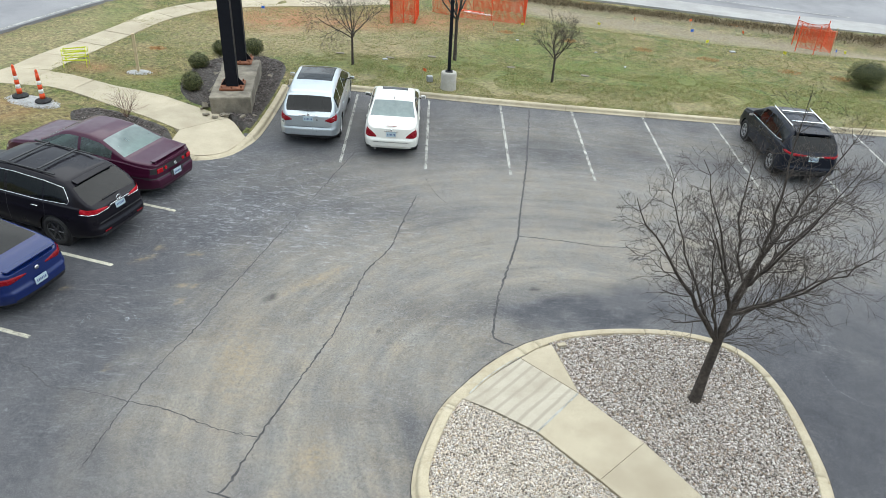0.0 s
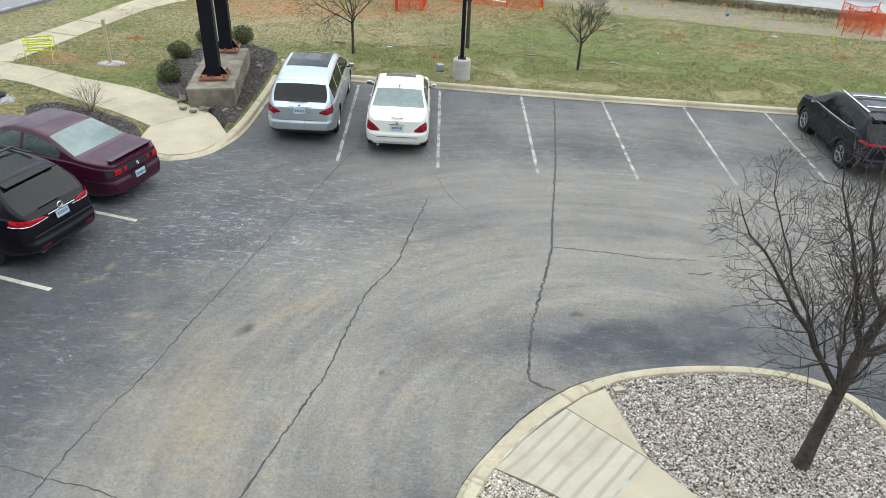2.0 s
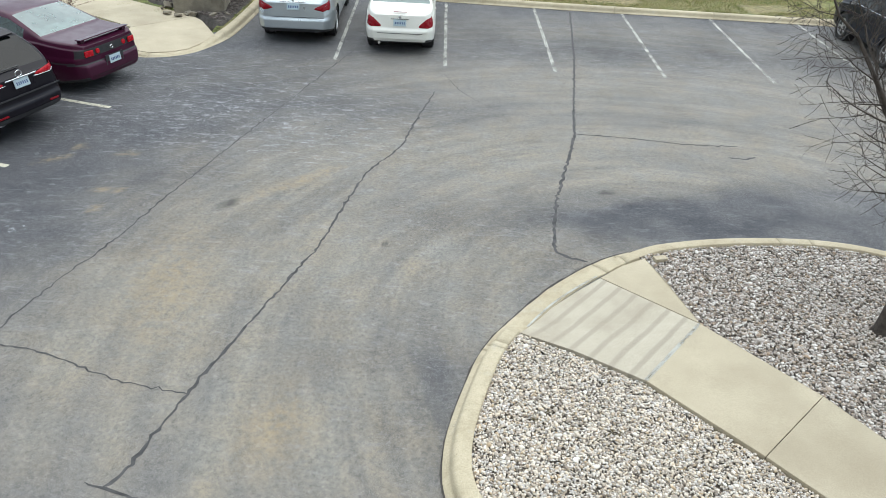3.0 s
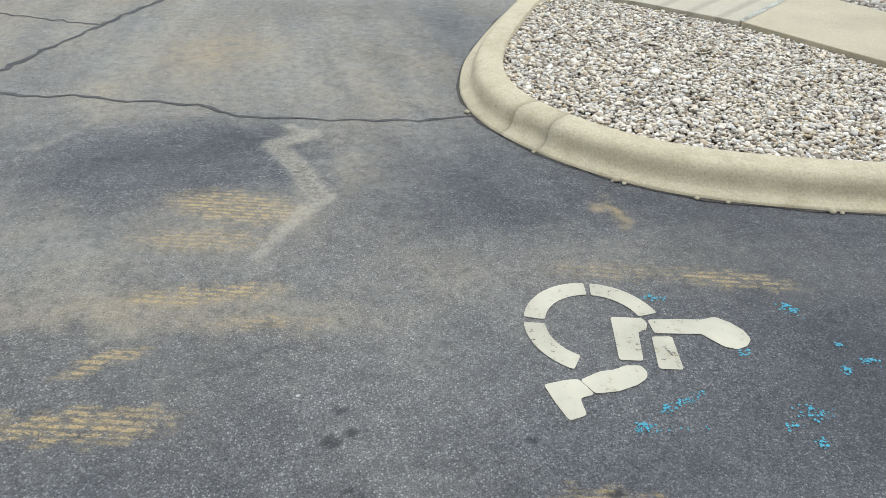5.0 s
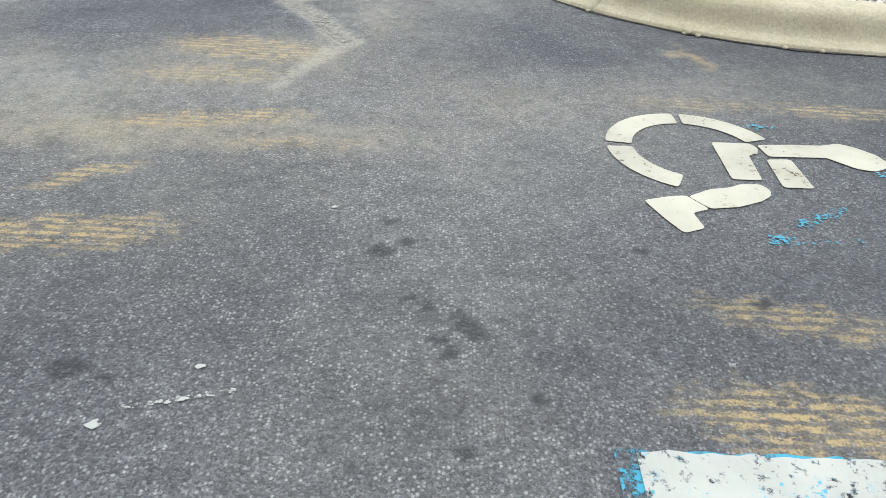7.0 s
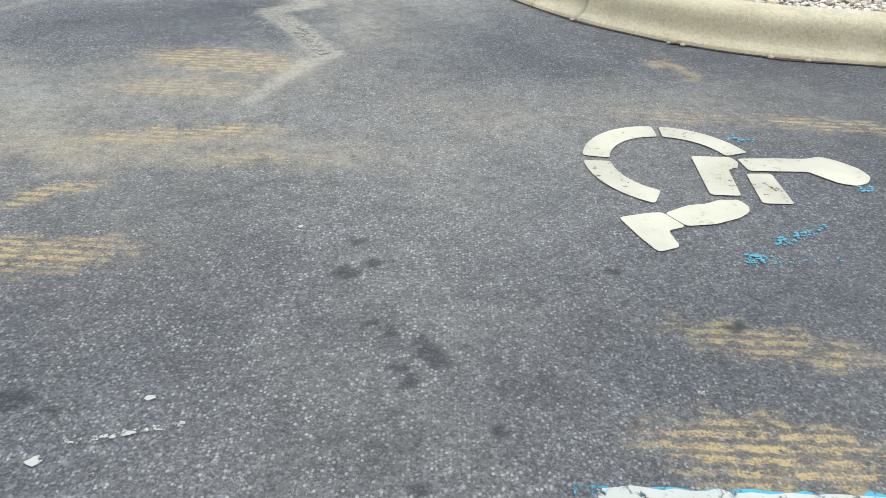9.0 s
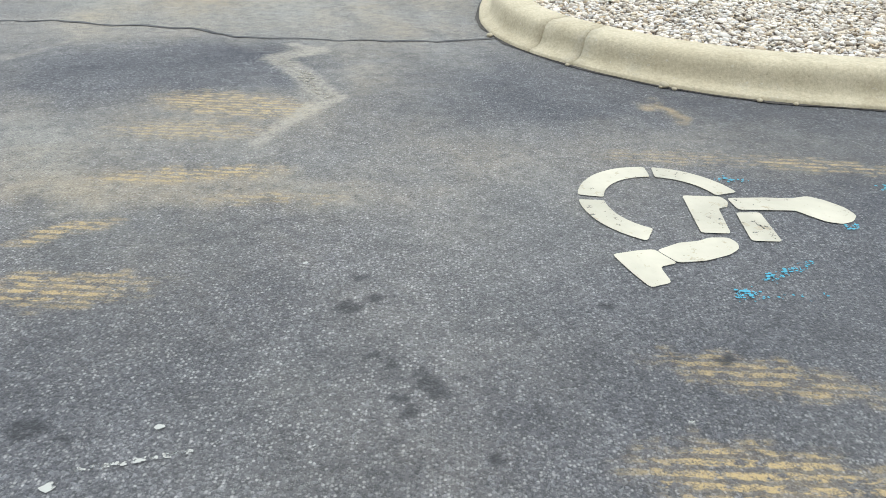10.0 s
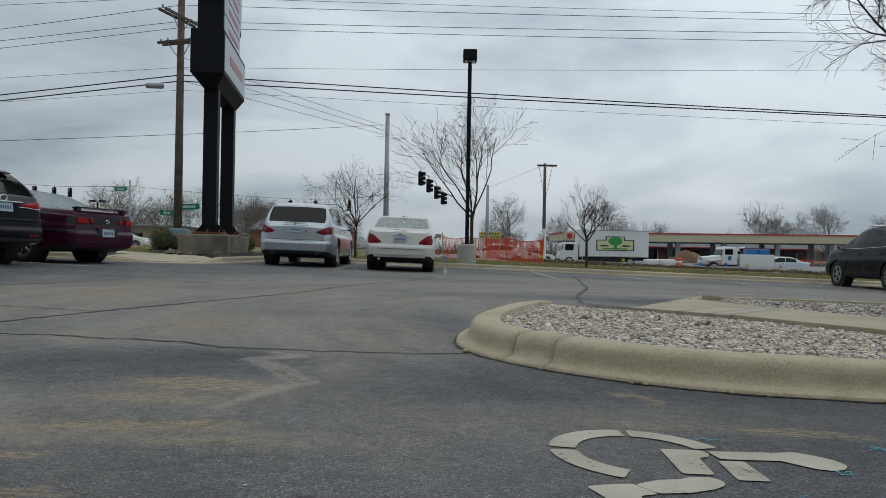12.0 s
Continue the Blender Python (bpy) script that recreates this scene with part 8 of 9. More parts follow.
tuft_field("grass", 44000, -6, 22, 26.0, 30.5, 0.06, 1, "short patchy winter grass, green and straw coloured")
tuft_field("grass", 34000, -6, 24, 30.5, 40, 0.06, 2, "short patchy winter grass, green and straw coloured")
tuft_field("grass", 14000, -15, -6, 22.5, 38, 0.06, 3, "short patchy grass between path and sign")

LITTER = (((0.42, 0.44, 0.46), "small pale scrap of litter on the lawn"), ((0.02, 0.12, 0.6), "small blue marker flag on the lawn"), ((0.65, 0.6, 0.05), "small yellow marker flag on the lawn"), ((0.75, 0.16, 0.05), "small orange marker flag on the lawn"))
flag_mats = [plain("marker_colour", c, 0.5) for c, _ in LITTER]


def marker_flag(x, y, k):
    f = thing("marker_flag", stood(x, y, 40 * x, 0.1), LITTER[k][1], "marker flag", "marker flags")
    part("wire", rod(bmesh.new(), (0, 0, 0), (0.03, 0, 0.4), 0.006, sides=5), GALV, f)
    bm = bmesh.new()
    box(bm, (0.16, 0.006, 0.12), (0.1, 0, 0.34), (4, 8, 5))
    part("flag", bm, flag_mats[k], f)


for x, y, k in ((13.2, 38.0, 1), (13.4, 36.0, 2), (16.8, 35.0, 2), (20.0, 36.0, 1), (20.4, 35.8, 2), (8.0, 38.0, 2), (10.3, 39.6, 3), (6.2, 38.6, 2), (2.4, 36.0, 3), (13.8, 40.4, 3), (16.0, 38.6, 3), (-9.3, 36.0, 1), (4.0, 36.6, 2), (-0.9, 28.1, 3)):
    marker_flag(x, y, k)


def scrap(name, x, y, size, turn, mat, label, category):
    bm = box(bmesh.new(), size, (0, 0, size[2] / 2), (0, 3, 0), min(size) * 0.2)
    for v in bm.verts:
        v.co.z += 0.01 * noise.noise(v.co * 9)
    ob = link(name, bm, mat)
    ob.matrix_world = stood(x, y, turn, 0.13)
    return tagged(ob, label, category)


for x, y, s, t in ((14.5, 35.5, 0.3, 10), (8.2, 31.5, 0.12, 60), (3.5, 34.6, 0.13, 0), (-2.6, 30.0, 0.2, 30), (7.2, 33.5, 0.12, 10)):
    scrap("litter", x, y, (s, s * 0.6, 0.05), t, flag_mats[0], "pale scrap of paper litter on the grass", "litter")
for x, y, t in ((-4.6, 30.4, 8), (-2.4, 30.3, -5), (-0.6, 30.9, 0), (2.9, 30.2, 15), (6.1, 29.8, -10)):
    scrap("flat_stone", x, y, (0.36, 0.2, 0.03), t, OLD_CONCRETE, "flat grey stone sunk in the lawn", "stone")
box_ob = scrap("junction_box", -0.6, 27.55, (0.24, 0.2, 0.24), 20, GALV, "small grey utility box on the lawn", "utility box")
scrap("timber_plank", 1.7, 39.3, (1.6, 0.14, 0.05), -12, WHITE_BAND, "white plank lying on the dug clay", "plank")
scrap("timber_plank", 1.2, 39.7, (1.7, 0.2, 0.06), -12, ORANGE, "orange plank lying on the dug clay", "plank")
scrap("steel_plate", -2.6, 42.6, (2.6, 1.0, 0.06), -25, RUST, "rusty brown steel plate on the ground", "plate")
cab_ob = scrap("utility_cabinet", -14.1, 38.6, (0.95, 0.5, 0.95), 10, plain("teal_cabinet", (0.16, 0.25, 0.27), 0.5), "teal grey utility cabinet by the pavement", "utility cabinet")
stone = scrap("edge_stone", 2.68, 11.3, (0.2, 0.1, 0.05), 20, FACE, "broken pale stone at the gravel's edge", "stone")
for x, y, s in ((0.515, 6.335, 0.022), (0.555, 6.3, 0.012), (0.5, 6.325, 0.01), (0.9, 6.185, 0.013), (-0.255, 7.1, 0.018), (1.05, 6.16, 0.012), (1.55, 6.115, 0.02), (1.6, 6.11, 0.011), (0.11, 6.61, 0.011)):
    bm = bmesh.new()
    bmesh.ops.create_icosphere(bm, subdivisions=2, radius=s)
    for v in bm.verts:
        v.co *= 1 + 0.25 * noise.noise(v.co * 30)
        v.co.z *= 0.7
    ob = link("pebble", bm, FACE, smooth=True)
    ob.matrix_world = stood(x, y, 0, s * 0.55)
    tagged(ob, "stray pale pebble in the gutter of the kerb", "pebble", "stray pebbles")


def sprayed_grass(x, y, r, seed):
    """A patch of grass marked with spray paint."""
    rng = random.Random(seed)
    vs, fs = [], []
    for _ in range(230):
        a, d = rng.uniform(0, 6.3), r * rng.random() ** 0.7
        cx, cy, w, h = x + d * math.cos(a) * 1.3, y + d * math.sin(a), rng.uniform(0.01, 0.022), rng.uniform(0.03, 0.07)
        z, t = gz(cx) + lawn_height(cx, cy) - 0.005, rng.uniform(0, 6.3)
        b = len(vs)
        vs += [(cx - w * math.cos(t), cy - w * math.sin(t), z), (cx + w * math.cos(t), cy + w * math.sin(t), z), (cx + rng.uniform(-h, h), cy + rng.uniform(-h, h), z + h)]
        fs.append((b, b + 1, b + 2))
    return tagged(raw("painted_grass", vs, fs, SPRAY), "grass marked with orange spray paint", "paint mark", kind="stuff")


SPRAY = island_material("spray_painted_grass", ((0.0, (0.5, 0.2, 0.08)), (0.6, (0.5, 0.29, 0.13)), (1.0, (0.3, 0.22, 0.09))), 0.9, 30)
for k, (x, y, r) in enumerate(((9.72, 34.67, 0.38), (12.77, 33.9, 0.42), (16.36, 32.8, 0.42), (18.56, 32.2, 0.42), (6.06, 35.3, 0.35), (12.69, 43.0, 0.45), (16.77, 41.5, 0.5), (3.03, 36.0, 0.35), (8.48, 44.0, 0.4), (-12.1, 29.2, 0.3))):
    sprayed_grass(x, y, r, k)
def bank_weeds(count, seed):
    """Matted dead weeds on the bank between the ditch and the road."""
    rng = random.Random(seed)
    vs, fs = [], []
    for _ in range(count):
        x = rng.uniform(2.5, 34)
        y = (44.9 - 0.19 * x if x < 22 else 40.72 - 0.08 * (x - 22)) + rng.gauss(0, 0.42) + 0.25 * noise.noise((x * 0.9, 1, 2))
        hh, a, w = rng.uniform(0.08, 0.3) * (0.7 + 0.6 * noise.noise((x * 1.7, y * 1.7, 8))), rng.uniform(0, 6.3), rng.uniform(0.012, 0.03)
        z = gz(x) + lawn_height(x, y) - 0.02
        b = len(vs)
        vs += [(x - w * math.cos(a), y - w * math.sin(a), z), (x + w * math.cos(a), y + w * math.sin(a), z), (x + rng.uniform(-1, 1) * hh, y + rng.uniform(-1, 1) * hh, z + abs(hh))]
        fs.append((b, b + 1, b + 2))
    return tagged(raw("weeds", vs, fs, WEEDS), "rough brown weeds along the bank below the road", "grass", kind="stuff")


WEEDS = island_material("dead_weeds", ((0.0, (0.05, 0.038, 0.022)), (0.4, (0.14, 0.11, 0.06)), (0.75, (0.25, 0.2, 0.11)), (1.0, (0.36, 0.3, 0.18))), 0.95, 30)
bank_weeds(26000, 7)

# ---- street corner, traffic and buildings beyond the lawn ----
def far_pole(name, x, y, z0, z1, r0, r1, mat, label, category="utility pole"):
    top = thing(name, pose(x, y, z0), label, category)
    bm = bmesh.new()
    rod(bm, (0, 0, -0.3), (0, 0, z1 - z0), r0, r1, 14)
    part("shaft", bm, mat, top, smooth=True)
    return top


upole = far_pole("utility_pole", -15.5, 42.0, 0.2, 15.5, 0.24, 0.17, WOOD_POLE, "tall weathered wooden utility pole with crossarms")
for (ax, ay, bx, by), az in (((-0.4, -1.65, 0.42, 1.45), 12.9), ((-1.0, -0.35, 1.4, -1.1), 11.4)):
    a, b = Vector((ax, ay, az)), Vector((bx, by, az))
    d = (b - a).normalized()
    side = Vector((-d.y, d.x, 0)) * 0.2
    turn = math.degrees(math.atan2(d.y, d.x))
    for k in (-1, 1):
        bm = box(bmesh.new(), ((b - a).length, 0.1, 0.14), (0, 0, 0), bevel=0.01)
        arm = part("crossarm", bm, WOOD_POLE, upole)
        arm.matrix_local = pose(*((a + b) / 2 + side * k), 0, 0, turn)
        part("brace", rod(bmesh.new(), (0, 0, az - 0.85), tuple((a + b) / 2 + d * 0.75 * k), 0.025, sides=6), GALV, upole)
    for k in (-0.95, -0.6, 0.6, 0.95):
        bm = bmesh.new()
        lathe(bm, ((0.03, 0), (0.07, 0.05), (0.05, 0.12), (0.06, 0.16), (0.02, 0.2)), 8)
        ob = part("insulator", bm, GALV, upole, smooth=True)
        ob.location = (a + b) / 2 + d * k * (b - a).length / 2 + Vector((0, 0, 0.07))
bm = bmesh.new()
lathe(bm, ((0.04, -0.52), (0.15, -0.46), (0.16, 0.42), (0.05, 0.5)), 14, "X")
can = part("splice_case", bm, GALV, upole, smooth=True)
can.location = (-1.35, -0.1, 9.15)

steel_pole = far_pole("signal_pole", -5.22, 55.0, -0.7, 10.45, 0.23, 0.15, GALV, "grey galvanised steel traffic signal pole")
part("cap", rod(bmesh.new(), (0, 0, 11.1), (0, 0, 11.2), 0.18, sides=12), GALV, steel_pole)
part("control_box", box(bmesh.new(), (0.9, 0.35, 0.45), (0.5, -0.2, 3.1), bevel=0.03), STEEL, steel_pole)
thin_pole = far_pole("signal_pole", 2.95, 70.0, -0.7, 6.8, 0.2, 0.13, GALV, "slim grey steel pole at the crossing")
wood_right = far_pole("utility_pole", 8.95, 75.0, -0.7, 9.5, 0.2, 0.14, WOOD_POLE, "leaning utility pole with a short crossarm")
part("crossarm", box(bmesh.new(), (2.0, 0.14, 0.2), (0.2, 0, 10.0), bevel=0.02), WOOD_POLE, wood_right)
part("sleeve", rod(bmesh.new(), (0, 0, 0), (0, 0, 3.6), 0.24, 0.22, 12), WHITE_BAND, wood_right)
for s in (-0.6, 0.75):
    part("cable", rod(bmesh.new(), (s, 0, 9.9), (0.05, 0, 6.4), 0.02, sides=5), WIRE, wood_right)
left_pole = far_pole("signal_pole", -27.35, 62.0, 0.2, 5.95, 0.12, 0.08, GALV, "slim grey steel signal pole by the side road")
lamp_far = far_pole("street_lamp", -36.6, 75.0, 0.2, 4.9, 0.12, 0.09, STEEL, "twin-headed lamp on a dark pole", "street lamp")
for s in (-1, 1):
    part("lamp_head", box(bmesh.new(), (0.6, 0.35, 0.18), (s * 0.5, 0, 4.75), bevel=0.04), STEEL, lamp_far)

# wires
def wire(points, r, label="dark overhead cable between poles"):
    line = [Vector(p) for p in points]
    fine = []
    for a, b in zip(line, line[1:]):
        sag = (b - a).length * 0.002
        for i in range(8):
            t = i / 8
            fine.append(a.lerp(b, t) - Vector((0, 0, sag * 4 * t * (1 - t))))
    fine.append(line[-1])
    vs, fs = limbs_mesh([(fine, [r] * len(fine), 1)])
    return tagged(raw("overhead_cable", vs, fs, WIRE), label, "cable", "overhead cables")


for zl, za, zr, r in ((11.95, 14.3, 13.8, 0.012), (7.6, 13.85, 13.46, 0.016), (7.85, 12.95, 12.79, 0.016), (7.2, 12.6, 12.32, 0.015), (7.4, 10.4, 10.83, 0.01), (4.7, 9.98, 8.29, 0.034), (4.4, 9.65, 8.2, 0.036), (5.8, 9.15, 7.77, 0.01)):
    wire([(-60, 42, zl), (-15.5, 42, za), (24, 42, zr), (70, 42, zr + (zr - za) * 46 / 39.5)], r)
wire([(-60, 42, 4.7), (-15.5, 42, 6.7), (-5.2, 55, 9.7)], 0.016)
for za, zb in ((11.0, 9.5), (10.4, 9.2), (9.7, 8.9)):
    wire([(-15.5, 42, za), (-5.2, 55, zb)], 0.014)
wire([(-5.2, 55, 9.4), (-2.9, 58, 6.9), (-1.2, 67, 6.0), (2.95, 70, 6.4)], 0.014)
wire([(2.95, 70, 6.5), (9, 75, 9.4)], 0.014)
SPAN = [(-60, 60.5, 6.9), (-44, 61.2, 5.75), (-35.08, 61.55, 5.4), (-33.5, 61.65, 5.33), (-32.2, 61.7, 5.3), (-27.35, 62, 5.44), (-17.5, 59, 4.6), (-12.8, 57.4, 4.3), (-10.75, 56.8, 4.26), (-8.05, 55.9, 4.26), (-5.2, 55, 4.6)]
wire(SPAN, 0.016)

GREEN_LAMP = bpy.data.materials.new("green_signal_light")
RED_LAMP = bpy.data.materials.new("red_signal_light")
for mt, colr in ((GREEN_LAMP, (0.05, 1.0, 0.55)), (RED_LAMP, (1.0, 0.06, 0.03))):
    mt.use_nodes = True
    bs = mt.node_tree.nodes["Principled BSDF"]
    bs.inputs["Base Color"].default_value = (*colr, 1)
    bs.inputs["Emission Color"].default_value = (*colr, 1)
    bs.inputs["Emission Strength"].default_value = 1.2


def signal(x, y, z, turn, lit, label, hang=0.95, size=1.0):
    s = thing("traffic_signal", pose(x, y, z, 0, 0, turn) @ Matrix.Diagonal((size, size, size, 1)), label, "traffic light", "traffic signals")
    part("housing", box(bmesh.new(), (0.36, 0.26, 1.1), (0, 0, 0), bevel=0.04), STEEL, s)
    part("hanger", rod(bmesh.new(), (0, 0, 0.55), (0, 0, hang / size), 0.03, sides=6), STEEL, s)
    for k, name in ((0.35, "red"), (0, "amber"), (-0.35, "green")):
        bm = bmesh.new()
        lathe(bm, ((0.15, 0.0), (0.15, 0.24), (0.135, 0.24), (0.13, 0.02)), 14, "Y", (0, 0, 0))
        for v in bm.verts:
            v.co = Vector((v.co.x, -0.13 - v.co.y, v.co.z + k))
        lens_mat = RED_LAMP if (lit == "red" and k > 0.1) else GREEN_LAMP if (lit == "green" and k < -0.1) else TRIM
        visor = part("visor", bm, STEEL, s)
        bm = bmesh.new()
        lathe(bm, ((0.13, 0.0), (0.12, 0.03)), 14, "Y")
        for v in bm.verts:
            v.co = Vector((v.co.x, -0.14 - v.co.y, v.co.z + k))
        part("lens", bm, lens_mat, visor)
    return s


for y, z in ((58.2, 6.1), (61, 5.8), (64, 5.5), (66.8, 5.2)):
    f = (y - 58) / 9
    signal(-2.9 + 1.7 * f, y, z, 62, "", "black three-light traffic signal hung on a wire, turned aside", 6.9 - 0.9 * f - 0.075 * f * (1 - f) - z + 0.02)
for x, y, z in (SPAN[2], SPAN[3], SPAN[4]):
    signal(x, y, z - 0.5, 0, "red", "small black traffic signal on a span wire", 0.52, 0.7)
for x, y, z in (SPAN[7], SPAN[8], SPAN[9]):
    signal(x, y, z - 0.5, 0, "green", "small black traffic signal on a span wire", 0.52, 0.7)


def street_sign(x, y, z, w, h, tilt, label):
    s = thing("street_sign", pose(x, y, z, 0, tilt, 0), label, "street sign", "green street signs")
    part("blade", box(bmesh.new(), (w, 0.02, h), (0, 0, 0), bevel=0.008), GREEN_SIGN, s)
    n = max(3, int(w / 0.16))
    for k in range(n - 1):
        part("bar", box(bmesh.new(), (0.08, 0.006, h * 0.4), ((k - (n - 2) / 2) * w * 0.72 / n, -0.014, 0)), PALE_BAR, s)
    if z > 4:
        for k in (-0.35, 0.35):
            part("hanger", rod(bmesh.new(), (k, 0, h / 2), (k, 0, 0.42), 0.015, sides=5), STEEL, s)
    return s


street_sign(-28.1, 61.95, 5.2, 1.05, 0.32, -3, "green street name sign hung from a wire")
street_sign(-15.62, 44, 2.83, 1.2, 0.34, -2, "long green street name sign on a post")
street_sign(-16.93, 44, 2.45, 0.75, 0.3, 3, "short green street name sign on a post")
sp = far_pole("sign_post", -16.3, 44.05, 0.2, 3.05, 0.04, 0.035, GALV, "thin steel post carrying two green street signs", "post")
part("bracket", rod(bmesh.new(), (-0.7, 0, 2.25), (0.7, 0, 2.62), 0.02, sides=6), GALV, sp)

# trucks
TRUCK_WHITE = plain("truck_white_paint", (0.72, 0.73, 0.71), 0.4)
LOGO_YELLOW = plain("logo_pale_yellow", (0.62, 0.64, 0.3), 0.5)
LOGO_GREEN = plain("logo_green", (0.03, 0.3, 0.07), 0.5)
LOGO_NAVY = plain("logo_navy", (0.02, 0.03, 0.09), 0.5)
BLUE_TANK = plain("blue_tank", (0.02, 0.15, 0.42), 0.4)


def truck_wheels(t, xs, r, w):
    for x in xs:
        for s in (1, -1):
            wheel(t, x, s * w, r, 0.26, RIM, 6, s)


box_truck = thing("box_truck", pose(13.0, 66, -0.62, 0, 0, 180), "white cab-over box truck with a green tree emblem", "truck")
bm = box(bmesh.new(), (6.0, 2.3, 2.3), (-0.75, 0, 2.0), bevel=0.04)
cargo = part("cargo_box", bm, TRUCK_WHITE, box_truck)
for z in (0.86, 3.13):
    part("rail", box(bmesh.new(), (6.04, 2.34, 0.07), (-0.75, 0, z), bevel=0.01), GALV, cargo)
bm = bmesh.new()
box(bm, (1.65, 2.05, 1.55), (3.15, 0, 1.25), bevel=0.12, segments=3)
for v in bm.verts:
    if v.co.x > 3.3 and v.co.z > 1.25:
        v.co.x -= (v.co.z - 1.25) * 0.28
cab = part("cab", bm, TRUCK_WHITE, box_truck)
for s in (1, -1):
    part("side_window", box(bmesh.new(), (0.75, 0.03, 0.55), (3.1, s * 1.02, 1.62), bevel=0.03), GLASS_DARK, cab)
    part("mirror", box(bmesh.new(), (0.08, 0.16, 0.36), (3.75, s * 1.18, 1.6), bevel=0.03), TRIM, cab)
    part("headlamp", box(bmesh.new(), (0.05, 0.4, 0.18), (3.98, s * 0.72, 0.8), bevel=0.03), CLEAR_LENS, cab)
part("windscreen", box(bmesh.new(), (0.04, 1.8, 0.62), (3.83, 0, 1.6), (0, -16, 0), 0.02), GLASS_DARK, cab)
part("bumper", box(bmesh.new(), (0.16, 2.1, 0.26), (3.98, 0, 0.5), bevel=0.03), TRIM, box_truck)
part("chassis", box(bmesh.new(), (7.6, 0.9, 0.24), (-0.1, 0, 0.66), bevel=0.02), TRIM, box_truck)
part("underframe", box(bmesh.new(), (3.2, 1.9, 0.34), (-0.2, 0, 0.6), bevel=0.03), TRIM, box_truck)
truck_wheels(box_truck, (3.1, -2.2), 0.4, 0.92)
lg = 1.162
for size, at, mt in (((3.3, 0.02, 0.95), (-0.85, lg, 1.85), LOGO_NAVY), ((1.7, 0.02, 0.35), (-0.85, lg, 2.45), LOGO_NAVY), ((3.1, 0.024, 0.8), (-0.85, lg + 0.004, 1.85), LOGO_YELLOW), ((1.5, 0.024, 0.34), (-0.85, lg + 0.004, 2.38), LOGO_YELLOW), ((0.28, 0.03, 0.5), (-0.85, lg + 0.006, 1.75), LOGO_GREEN), ((2.1, 0.03, 0.1), (-0.85, lg + 0.006, 1.55), LOGO_GREEN)):
    part("emblem", box(bmesh.new(), size, at, bevel=0.004), mt, cargo)
bm = bmesh.new()
lathe(bm, ((0.62, 0.0), (0.6, 0.03)), 20, "Y")
for v in bm.verts:
    v.co = Vector((v.co.x - 0.85, v.co.y + lg, v.co.z * 0.62 + 2.2))
part("emblem", bm, LOGO_GREEN, cargo)
for k in (-1, 1):
    part("bar", box(bmesh.new(), (0.7, 0.034, 0.12), (-0.85 + k * 0.95, lg + 0.006, 1.8)), LOGO_NAVY, cargo)

service = thing("service_truck", pose(21.2, 58, -0.82, 0, 0, 180), "white service truck with tool lockers and blue tanks", "truck")
bm = box(bmesh.new(), (2.6, 1.95, 0.95), (-1.6, 0, 0.98), bevel=0.04)
lockers = part("locker_body", bm, TRUCK_WHITE, service)
for k in range(3):
    part("locker_door", box(bmesh.new(), (0.78, 0.02, 0.6), (-2.42 + 0.84 * k, 0.985, 1.05), bevel=0.008), TRUCK_WHITE, lockers)
bm = bmesh.new()
box(bm, (1.25, 1.75, 1.35), (0.45, 0, 1.3), bevel=0.12, segments=3)
for v in bm.verts:
    if v.co.x > 0.6 and v.co.z > 1.4:
        v.co.x -= (v.co.z - 1.4) * 0.35
scab = part("cab", bm, TRUCK_WHITE, service)
bm = bmesh.new()
box(bm, (1.4, 1.5, 0.75), (1.65, 0, 1.0), bevel=0.14, segments=3)
for v in bm.verts:
    if v.co.z > 1.0:
        v.co.z -= (v.co.x - 0.95) * 0.12
part("hood", bm, TRUCK_WHITE, service)
part("grille", box(bmesh.new(), (0.05, 0.8, 0.5), (2.36, 0, 0.95), bevel=0.02), CHROME, service)
part("bumper", box(bmesh.new(), (0.2, 1.9, 0.26), (2.42, 0, 0.52), bevel=0.03), BLUE_TANK, service)
for s in (1, -1):
    part("side_window", box(bmesh.new(), (0.62, 0.03, 0.45), (0.5, s * 0.865, 1.62), bevel=0.03), GLASS_DARK, scab)
    part("fender", box(bmesh.new(), (1.0, 0.32, 0.16), (1.6, s * 0.82, 0.98), (0, 8, 0), 0.06), TRUCK_WHITE, service)
    part("door_emblem", box(bmesh.new(), (0.22, 0.02, 0.3), (0.45, s * 0.885, 1.15), bevel=0.05), BLUE_TANK, scab)
part("windscreen", box(bmesh.new(), (0.03, 1.5, 0.5), (0.98, 0, 1.62), (0, -22, 0), 0.02), GLASS_DARK, scab)
for k in (-1.4, -2.3):
    part("tank", box(bmesh.new(), (0.8, 0.8, 0.42), (k, 0.2, 1.67), bevel=0.06), BLUE_TANK, service)
for k in range(3):
    part("crane_boom", rod(bmesh.new(), (-0.3 - 0.4 * k, -0.2, 1.5 + 0.25 * k), (0.3 - 0.4 * k, 0.1, 1.95), 0.07, sides=8), TRUCK_WHITE, service)
part("light_bar", box(bmesh.new(), (0.3, 1.3, 0.1), (0.4, 0, 2.02), bevel=0.03), CLEAR_LENS, service)
part("chassis", box(bmesh.new(), (5.0, 0.8, 0.22), (-0.3, 0, 0.55), bevel=0.02), TRIM, service)
truck_wheels(service, (1.62, -1.75), 0.42, 0.8)

far_white = dict(white)
car("sedan", pose(2.6, 50, -0.4, 0, 0, 178), "white saloon passing behind the orange netting", far_white)
far_silver = dict(white)
far_silver.update(paint=SILVER_PAINT)
